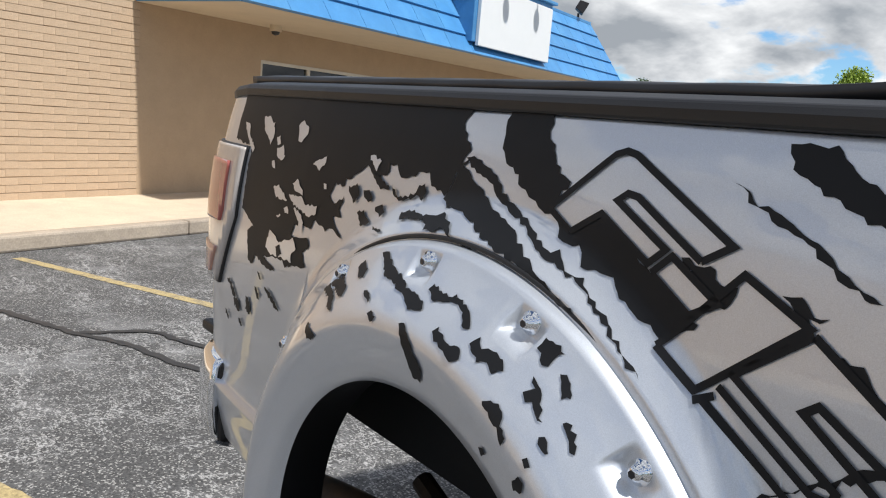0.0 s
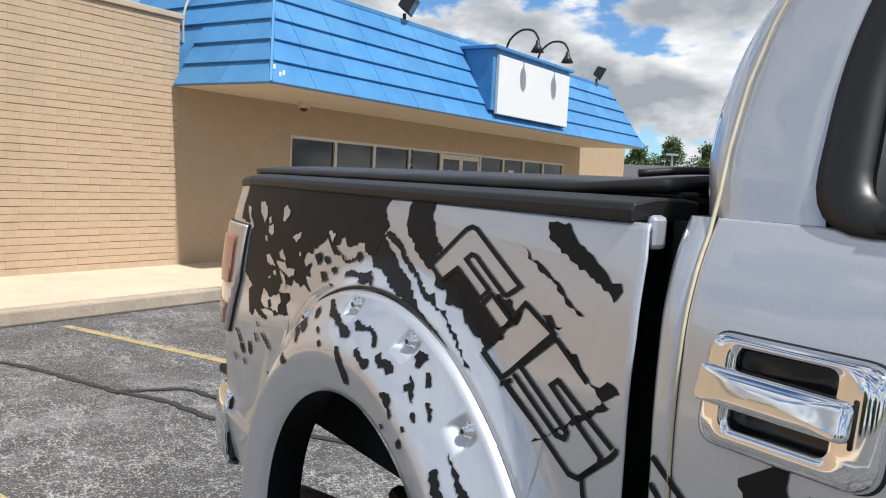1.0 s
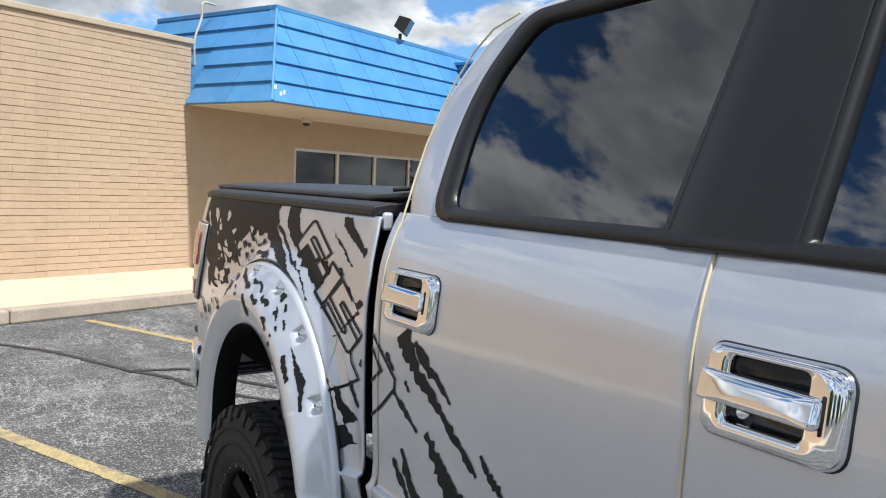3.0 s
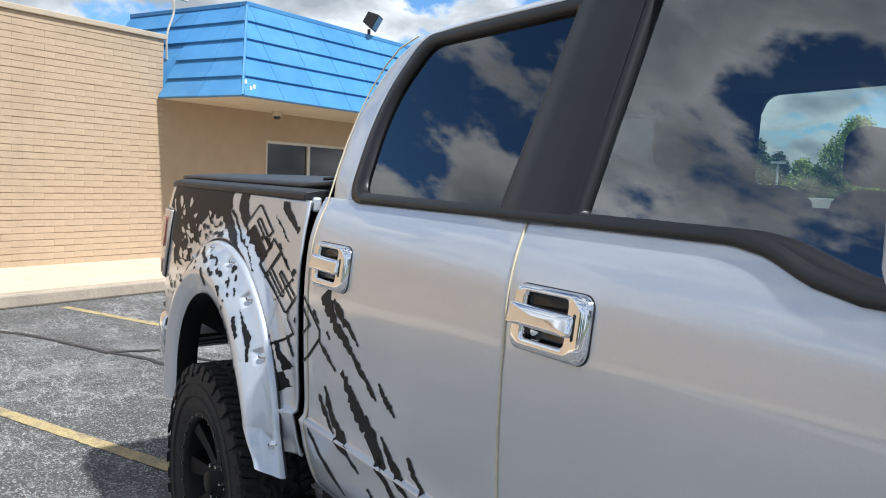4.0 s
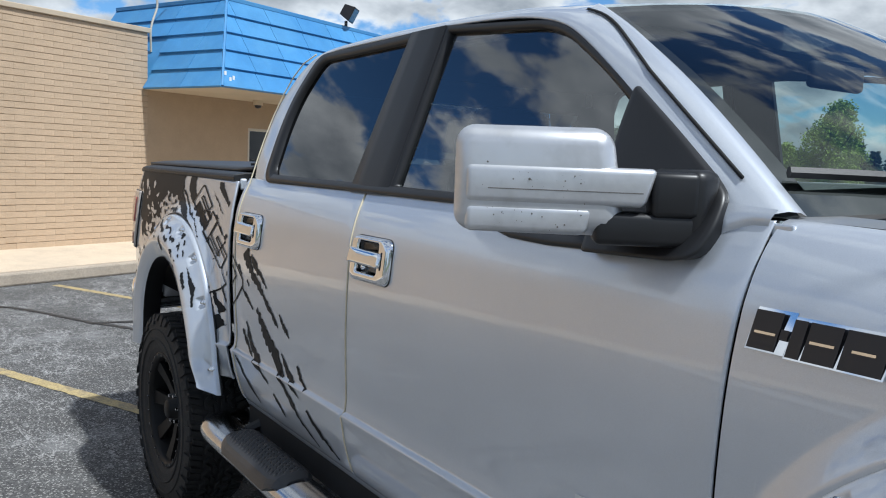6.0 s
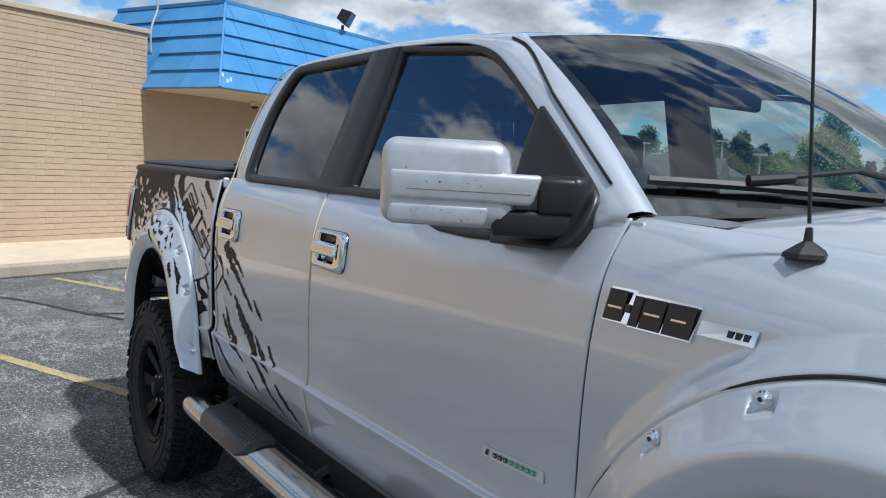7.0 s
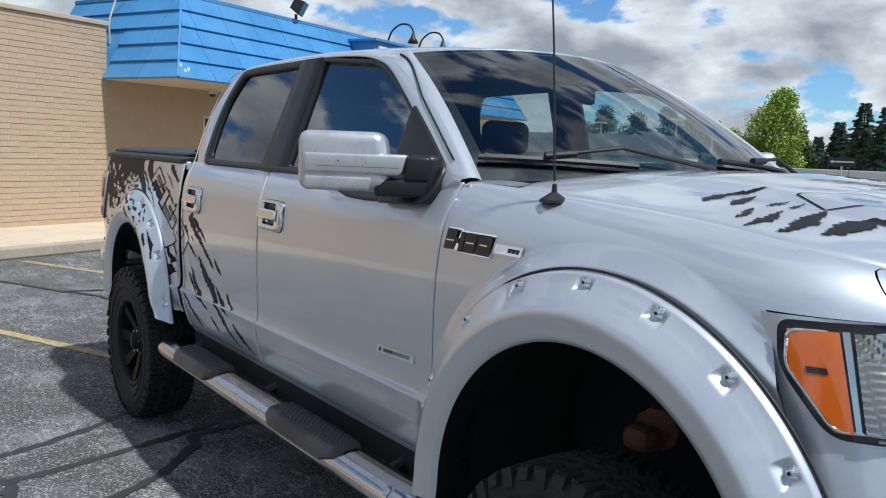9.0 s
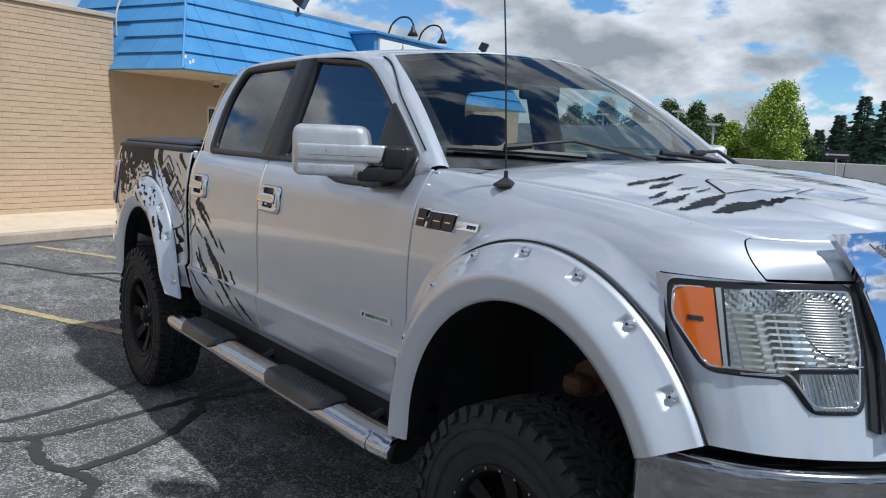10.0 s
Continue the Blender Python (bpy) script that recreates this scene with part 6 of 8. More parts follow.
def dense(a0, a1, bolts, lead=()):
    angs = {round(a0 + (a1 - a0) * k / 150, 3) for k in range(151)}
    for b, l in bolts:
        if not l:
            angs |= {round(b + d, 3) for d in (-3.2, -2.9, -2.7, -2.5, -2.3, -2.0, -1.2, 0, 1.2, 2.0, 2.3, 2.5, 2.7, 2.9, 3.2)}
    return sorted(angs)


for sgn in (-1, 1):
    fb = [(35.8, 0), (53.7, 0), (71.6, 0), (90.5, 0), (110.8, 0), (132, 0), (155, 0)]
    pathf = [(a, 0) for a in dense(25, 180, fb)] + [(180, 0.01), (180, 0.035), (180, 0.06)]
    flare(FC, F_OUT, F_IN, pathf, fb, lambda x, z: 1.034, sgn)
    rb = [(25, 0), (47.8, 0), (70, 0), (92.5, 0), (118, 0), (145, 0), (0, 0.035)]
    pathr = [(0, l) for l in (0.130, 0.112, 0.09, 0.07, 0.06, 0.05, 0.04, 0.035, 0.03, 0.02, 0.01)] + [(a, 0) for a in dense(0, 180, rb)] + [(180, l) for l in (0.02, 0.05, 0.09, 0.12)]
    flare(RC, R_OUT, R_IN, pathr, rb, lambda x, z: 1.034, sgn)
    # liners
    for (cx, cz), r, zlow in ((RC, 0.50, 0.70), (FC, 0.615, 0.62)):
        prof_ = [(cx + r * math.cos(math.pi * k / 24), cz + r * math.sin(math.pi * k / 24)) for k in range(25)]
        if zlow < 0.65:
            prof_ = [(prof_[0][0], zlow)] + prof_ + [(prof_[-1][0], zlow)]
        else:
            prof_ = prof_[2:19]
        v, f = grid_vf(lambda i, w: (prof_[i][0], sgn * (0.985 - 0.53 * w), prof_[i][1]), list(range(len(prof_))), [0, 0.5, 1])
        obj_from("wheel_liner", v, f, M_LINER, truck, "black wheel-arch liner", smooth=True)
        bm = bmesh.new()
        bm.faces.new([bm.verts.new((p[0], sgn * 0.455, p[1])) for p in prof_])
        part("inner_arch", bm, M_LINER, truck, "black inner arch wall")

# ---------------------------------------------------------------- wheels


def build_wheel():
    w = new("wheel")
    w.parent = truck
    w["label"] = "black off-road wheel with chunky mud-terrain tyre"
    R = TYRE_R - 0.015
    prof_ = [(0.262, 0.120), (0.275, 0.140), (0.30, 0.152), (0.35, 0.161), (0.39, 0.160), (0.42, 0.154), (0.437, 0.143), (R - 0.004, 0.128), (R, 0.10), (R + 0.001, 0.0), (R, -0.10), (R - 0.004, -0.128),
             (0.437, -0.143), (0.42, -0.154), (0.39, -0.160), (0.35, -0.161), (0.30, -0.152), (0.275, -0.140), (0.262, -0.120)]
    tyre = bmesh.new()
    lathe_bm(prof_, (0, 0, 0), (0, -1, 0), 72, tyre)

    tread = bmesh.new()

    def block(t0, t1, y0, y1, r0, r1, skew=0.0, chamfer=0.004):
        vs_ = []
        for rr, sh in ((r0, 0.0), (r1, chamfer)):
            for t, y in ((t0, y0), (t1, y0), (t1, y1), (t0, y1)):
                tt = t + skew * (y - (y0 + y1) / 2) + (sh / R if t == t0 else -sh / R)
                yy = y + (sh if y == min(y0, y1) else -sh)
                vs_.append(tread.verts.new((rr * math.cos(tt), yy, rr * math.sin(tt))))
        for fidx in ((0, 1, 5, 4), (1, 2, 6, 5), (2, 3, 7, 6), (3, 0, 4, 7), (4, 5, 6, 7)):
            tread.faces.new([vs_[i] for i in fidx])

    N = 42
    for k in range(N):
        a = 2 * math.pi * k / N
        p = 2 * math.pi / N
        rt = TYRE_R
        for sd in (-1, 1):
            sh = 0.0 if sd < 0 else p * 0.5
            long_ = 0.152 if k % 2 == 0 else 0.142
            # shoulder block, split by a sipe
            block(a + sh + p * 0.06, a + sh + p * 0.40, sd * 0.088, sd * long_, R - 0.012, rt - 0.003, skew=sd * 0.5, chamfer=0.002)
            block(a + sh + p * 0.46, a + sh + p * 0.78, sd * 0.086, sd * (long_ - 0.004), R - 0.012, rt - 0.003, skew=sd * 0.5, chamfer=0.002)
            block(a + sh + p * 0.05, a + sh + p * 0.46, sd * 0.040, sd * 0.080, R - 0.005, rt, skew=sd * -1.6)
            block(a + sh + p * 0.52, a + sh + p * 0.95, sd * 0.034, sd * 0.078, R - 0.005, rt, skew=sd * 1.2)
            block(a + sh + p * 0.10, a + sh + p * 0.80, sd * 0.004, sd * 0.030, R - 0.005, rt, skew=sd * 2.2)
            # shoulder lugs running down the side wall
            for t0, t1, rlow in ((0.10, 0.70, 0.408 if k % 2 == 0 else 0.425),):
                vs_ = []
                for rr, yy in ((rlow, 0.1555), (TYRE_R - 0.008, 0.140)):
                    for t in (t0, t1):
                        for o in (0.0, 0.011):
                            tt = a + sh + p * t
                            vs_.append(tread.verts.new((rr * math.cos(tt), sd * (yy + o * (1 if rr == rlow else 1.2)), rr * math.sin(tt))))
                for fidx in ((0, 2, 3, 1), (4, 5, 7, 6), (1, 3, 7, 5), (0, 1, 5, 4), (2, 6, 7, 3)):
                    tread.faces.new([vs_[i] for i in fidx])
    for rr in (0.335, 0.385):
        lathe_bm([(rr - 0.004, -0.158), (rr, -0.166), (rr + 0.004, -0.158)], (0, 0, 0), (0, 1, 0), 72, tyre)
    bmesh.ops.recalc_face_normals(tread, faces=tread.faces[:])
    tread_ob = part("tread", tread, M_RUBBER, w, "chunky tread blocks")
    tread_ob["kind"] = "stuff"
    bmesh.ops.recalc_face_normals(tyre, faces=tyre.faces[:])
    part("tyre", tyre, M_RUBBER, w, "black mud-terrain tyre")
    rim = new("rim")
    rim.parent = w
    rim["label"] = "gloss black deep rim"
    part("barrel", lathe_bm([(0.266, 0.122), (0.276, 0.138), (0.268, 0.144), (0.252, 0.138), (0.244, 0.118), (0.240, 0.04), (0.225, -0.02), (0.235, -0.13)], (0, 0, 0), (0, -1, 0), 64), M_RIM, rim, smooth=True)
    spoke = bmesh.new()
    for k in range(8):
        a = 2 * math.pi * k / 8
        for da, r0, r1, y0, y1, wd in ((0.0, 0.07, 0.245, 0.055, 0.105, 0.026),):
            pts = []
            for rr, yy, ww in ((r0, 0.07, wd * 0.9), (0.15, 0.085, wd), (r1, 0.115, wd * 1.35)):
                for s_ in (-1, 1):
                    for o in (-0.022, 0.0):
                        tx = rr * math.cos(a) - s_ * ww * math.sin(a)
                        tz = rr * math.sin(a) + s_ * ww * math.cos(a)
                        pts.append(spoke.verts.new((tx, -(yy + o), tz)))
            for j in (0, 4):
                for fidx in ((0, 1, 5, 4), (2, 6, 7, 3), (1, 3, 7, 5), (0, 4, 6, 2)):
                    spoke.faces.new([pts[j + i] for i in fidx])
    bmesh.ops.recalc_face_normals(spoke, faces=spoke.faces[:])
    part("spokes", spoke, M_RIM, rim)
    part("hub_cap", lathe_bm([(0.0, 0.128), (0.035, 0.126), (0.046, 0.115), (0.05, 0.07), (0.085, 0.068), (0.09, 0.03)], (0, 0, 0), (0, -1, 0), 24), M_RIM, rim, smooth=True)
    for k in range(6):
        a = 2 * math.pi * k / 6 + 0.2
        part("lug_nut", lathe_bm([(0.0, 0.100), (0.009, 0.098), (0.010, 0.07)], (0.068 * math.cos(a), 0, 0.068 * math.sin(a)), (0, -1, 0), 6), M_CHROME, rim, "chrome lug nut")
    for k in range(24):
        a = 2 * math.pi * k / 24
        part("rim_bolt", lathe_bm([(0.0, 0.149), (0.005, 0.148), (0.006, 0.138)], (0.262 * math.cos(a), 0, 0.262 * math.sin(a)), (0, -1, 0), 6), M_CHROME_WORN_DARK, rim, "small rim bolt")
    part("brake_disc", lathe_bm([(0.0, 0.01), (0.17, 0.01), (0.17, -0.015), (0.0, -0.015)], (0, 0, 0), (0, -1, 0), 32), M_UNDER, rim, "dark brake disc")
    return w


WY = 0.975
whl = build_wheel()
for ob in whl.children_recursive:
    if ob.type == "MESH":
        ob.data.transform(Matrix.Diagonal((0.974, 0.86, 0.974, 1.0)))
whl.matrix_basis = pose(RX, -WY, WHEEL_Z)
for x, y, rz, ry in ((FX, -WY, 0, 40), (RX, WY, 180, 13), (FX, WY, 180, 70)):
    copy_thing(whl, pose(x, y, WHEEL_Z, 0, ry, rz))

# ---------------------------------------------------------------- underbody
part("rear_axle", tube_bm([(RX, -0.78, WHEEL_Z), (RX, -0.2, WHEEL_Z), (RX, 0.2, WHEEL_Z), (RX, 0.78, WHEEL_Z)], 0.045, 12), M_UNDER, truck, "grimy rear axle tube")
part("differential", lathe_bm([(0.0, -0.15), (0.10, -0.13), (0.15, -0.05), (0.15, 0.05), (0.10, 0.13), (0.0, 0.15)], (RX - 0.03, 0.1, WHEEL_Z), (1, 0, 0), 20), M_UNDER, truck, "dark differential housing", smooth=True)
for sgn in (-1, 1):
    part("frame_rail", box_bm(-1.10, 4.25, *sorted((sgn * 0.45, sgn * 0.36)), 0.70, 0.86), M_UNDER, truck, "dark steel frame rail", bevel=0.01)
    part("leaf_spring", tube_bm(smooth_curve([(-0.68, sgn * 0.55, 0.70), (-0.3, sgn * 0.55, 0.56), (RX, sgn * 0.55, 0.53), (0.35, sgn * 0.55, 0.57), (0.68, sgn * 0.55, 0.72)], 6), 0.028, 8), M_UNDER, truck, "dark leaf spring")
    part("shock_absorber", tube_bm([(RX - 0.10, sgn * 0.62, 0.48), (RX - 0.26, sgn * 0.60, 0.80), (RX - 0.34, sgn * 0.58, 0.98)], [0.03, 0.036, 0.026], 10), M_UNDER, truck, "dark rear shock absorber")
    part("brake_hose", tube_bm(smooth_curve([(RX - 0.30, sgn * 0.72, 0.92), (RX - 0.22, sgn * 0.78, 0.78), (RX - 0.34, sgn * 0.74, 0.60)], 6), 0.008, 6), M_PLASTIC, truck, "thin black brake hose")
    part("control_arm", tube_bm(smooth_curve([(FX - 0.14, sgn * 0.46, 1.02), (FX - 0.10, sgn * 0.60, 1.00), (FX - 0.06, sgn * 0.70, 0.985)], 6), [0.05] * 12 + [0.062], 10), M_RUST, truck, "rusty upper control arm")
    part("knuckle", box_bm(FX - 0.12, FX - 0.03, *sorted((sgn * 0.78, sgn * 0.70)), 0.93, 1.00), M_RUST, truck, "rusty steering knuckle", bevel=0.025)
    for k in range(6):
        z = 0.72 + k * 0.06
        part("coil_turn", tube_bm([(FX + 0.34 + 0.07 * math.cos(a), sgn * 0.62 + 0.07 * math.sin(a), z + 0.06 * a / 6.283) for a in [j * math.pi / 8 for j in range(17)]], 0.011, 6), M_UNDER, truck, "coil spring turn")
    part("front_strut", tube_bm([(FX + 0.34, sgn * 0.62, 0.66), (FX + 0.34, sgn * 0.62, 1.12)], 0.035, 10), M_UNDER, truck, "front strut")
    part("front_axle", tube_bm([(FX, sgn * 0.80, WHEEL_Z), (FX, sgn * 0.2, WHEEL_Z + 0.05)], 0.03, 10), M_UNDER, truck, "front half shaft")
part("floor_pan", box_bm(0.70, 3.02, -0.86, 0.86, 0.66, 0.72), M_LINER, truck, "dark floor pan")
part("engine_block", box_bm(3.1, 4.2, -0.40, 0.40, 0.75, 1.40), M_LINER, truck, "dark engine bay")
part("firewall", box_bm(3.0, 3.06, -0.9, 0.9, 0.70, 1.58), M_LINER, truck, "dark firewall")
part("spare_tank", box_bm(-0.95, -0.55, -0.4, 0.4, 0.62, 0.85), M_UNDER, truck, "dark spare wheel carrier", bevel=0.05)
part("exhaust", tube_bm(smooth_curve([(0.6, -0.5, 0.62), (-0.2, -0.62, 0.66), (-0.7, -0.66, 0.62), (-1.0, -0.72, 0.60)], 6), 0.04, 12), M_UNDER, truck, "dull exhaust pipe", smooth=True)

# ---------------------------------------------------------------- side steps
for sgn in (-1, 1):
    step = new("side_step")
    step.parent = truck
    step["label"] = "oval chrome side step with black tread pads"
    YS, ZS = sgn * 1.06, 0.622
    pts = smooth_curve([(0.60, sgn * 0.955, ZS - 0.015), (0.66, sgn * 1.02, ZS - 0.004), (0.76, YS, ZS), (1.2, YS, ZS), (2.0, YS, ZS), (2.80, YS, ZS), (2.93, sgn * 1.056, ZS - 0.001), (3.03, sgn * 1.040, ZS - 0.006)], 8)
    part("tube", tube_bm(pts, [0.084] * (len(pts) - 6) + [0.084, 0.084, 0.083, 0.082, 0.081, 0.080], 28, squash=0.62), M_STEP, step, "chrome tube", smooth=True)
    tip, back = pts[-1], pts[-3]
    fore = (tip - back) / np.linalg.norm(tip - back)
    part("end_cap", tube_bm([tip - fore * 0.004, tip + fore * 0.008, tip + fore * 0.014], [0.077, 0.077, 0.066], 28, squash=0.62), M_PLASTIC, step, "black end cap")
    for x0, x1 in ((0.93, 1.46), (2.02, 2.60)):
        v, f = [], []
        nx_, ny_ = 64, 19
        for i in range(nx_):
            for j in range(ny_):
                a, b = i / (nx_ - 1), j / (ny_ - 1) * 2 - 1
                taper = 0.034 + 0.042 * min(1.0, min(a, 1 - a) * 7) ** 0.5
                y = b * taper
                z = ZS + 0.0525 * math.sqrt(max(0.02, 1 - ((y + 0.010) / 0.0875) ** 2)) + 0.010 * min(1.0, (1 - abs(b)) * 5) - 0.004
                # a raised rim, then slanting ribs over the middle field
                rib = 0.0045 if (abs(b) < 0.66 and (i + j // 2) % 3 == 0 and 4 < i < nx_ - 5) else 0.0
                v.append((x0 + (x1 - x0) * a, YS + sgn * 0.010 + sgn * y, z + rib - 0.012 * max(0, 1 - min(a, 1 - a) * 16)))
        for i in range(nx_ - 1):
            for j in range(ny_ - 1):
                f.append((i * ny_ + j, (i + 1) * ny_ + j, (i + 1) * ny_ + j + 1, i * ny_ + j + 1))
        obj_from("step_pad", v, f, M_PAD, step, "ribbed black tread pad", smooth=False, thick=0.012)
    for x in (0.80, 1.70, 2.72):
        part("bracket", box_bm(x - 0.05, x + 0.05, *sorted((sgn * 0.62, sgn * 1.04)), 0.60, 0.635), M_PLASTIC, step, "black step bracket", bevel=0.006)
        part("bracket", tube_bm([(x, sgn * 1.0, 0.62), (x + 0.04, sgn * 0.86, 0.70)], 0.022, 8), M_PLASTIC, step, "black step bracket")

# ---------------------------------------------------------------- door handles


def rrect(x0, x1, z0, z1, r, n=6):
    return rounded_poly([(x0, z0), (x1, z0), (x1, z1), (x0, z1)], r, n)


M_GLOSS_BLACK = material("gloss_black_cup", (0.012, 0.012, 0.013), 0.18, 0.0)


def lofted(name, rings, place, mat, parent, label, flip, closed_top=False):
    """A moulded shell through rings of (outline, height), all with the same count of points."""
    n = len(rings[0][0])
    verts = [place(p[0], p[1], o) for ring_, o in rings for p in ring_]
    faces = []
    for r in range(len(rings) - 1):
        for k in range(n):
            q = (r * n + k, r * n + (k + 1) % n, (r + 1) * n + (k + 1) % n, (r + 1) * n + k)
            faces.append(q[::-1] if flip else q)
    if closed_top:
        top = tuple(range((len(rings) - 1) * n, len(rings) * n))
        faces.append(top[::-1] if flip else top)
    return obj_from(name, verts, faces, mat, parent, label, smooth=True)


def between(p, q, t):
    return [np.array(a) + (np.array(b) - np.array(a)) * t for a, b in zip(p, q)]


def handle(cx, cz, sgn, lock):
    h = new("door_handle")
    h.parent = truck
    h["label"] = "chrome pull handle in a chrome bezel"

    def yo(x, z, o):
        return (x, sgn * (half(x, z, "door") + o), z)

    outer_ = rounded_poly([(cx - 0.104, cz - 0.064), (cx + 0.110, cz - 0.064), (cx + 0.110, cz + 0.064), (cx - 0.104, cz + 0.064)], [0.030, 0.034, 0.034, 0.024], 7)
    cup = rrect(cx - 0.060, cx + 0.056, cz - 0.036, cz + 0.052, 0.012, 7)
    prof_ = ((0.0, 0.0003), (0.015, 0.005), (0.06, 0.0115), (0.16, 0.0165), (0.36, 0.0195), (0.62, 0.0205), (0.86, 0.0190), (0.96, 0.0165), (1.0, 0.0135))
    rings = [(between(outer_, cup, t), o) for t, o in prof_] + [(cup, 0.0100)]
    lofted("bezel", rings, yo, M_CHROME, h, "chrome bezel", sgn > 0)
    gap = [(between(outer_, [(cx, cz)] * len(outer_), -0.022), 0.0002), (between(outer_, [(cx, cz)] * len(outer_), -0.010), 0.0022), (between(outer_, [(cx, cz)] * len(outer_), 0.01), 0.0024)]
    lofted("gasket", gap, yo, M_PLASTIC, h, "thin black gasket", sgn > 0)
    deep = [(cup, 0.0100), (between(cup, [(cx, cz)] * len(cup), 0.02), 0.004), (between(cup, [(cx, cz)] * len(cup), 0.10), 0.0012)]
    lofted("cup", deep, yo, M_GLOSS_BLACK, h, "gloss black cup behind the handle", sgn > 0, True)
    # a flat paddle, hinged at its rear end, over the cup
    g0 = rounded_poly([(cx - 0.102, cz - 0.012), (cx + 0.082, cz - 0.014), (cx + 0.082, cz + 0.026), (cx - 0.102, cz + 0.029)], [0.006, 0.010, 0.010, 0.006], 5)
    mid = [(cx - 0.01 + (p[0] - cx + 0.01) * 0.0, cz + 0.007) for p in g0]
    grip = [(g0, 0.0150), (g0, 0.0230), (between(g0, mid, 0.035), 0.0262), (between(g0, mid, 0.12), 0.0275), (between(g0, mid, 0.5), 0.0290), (between(g0, mid, 0.8), 0.0293)]
    lofted("grip", grip, lambda x, z, o: yo(x, z, o - 0.16 * (z - cz - 0.007)), M_CHROME, h, "chrome grip paddle", sgn > 0, True)
    lip = rounded_poly([(cx + 0.080, cz - 0.019), (cx + 0.0845, cz - 0.019), (cx + 0.0845, cz + 0.030), (cx + 0.080, cz + 0.030)], 0.002, 2)
    lofted("grip_gap", [(lip, 0.012), (lip, 0.0215)], yo, M_GLOSS_BLACK, h, "black gap at the paddle's end", sgn > 0, True)
    if lock:
        part("lock", lathe_bm([(0.0, 0.012), (0.010, 0.011), (0.011, -0.01)], (cx - 0.040, sgn * half(cx, cz, "door"), cz - 0.024), (0, sgn, 0), 14), M_CHROME, h, "chrome lock cylinder", smooth=True)


for sgn in (-1, 1):
    handle(0.862, 1.420, sgn, False)
    handle(1.798, 1.420, sgn, True)

# ---------------------------------------------------------------- towing mirrors


def soft_box(x0, x1, y0, y1, z0, z1, r, seg=5):
    bm = box_bm(x0, x1, y0, y1, z0, z1)
    bmesh.ops.bevel(bm, geom=bm.edges[:] + bm.verts[:], offset=r, segments=seg, profile=0.5, affect="EDGES")
    return bm


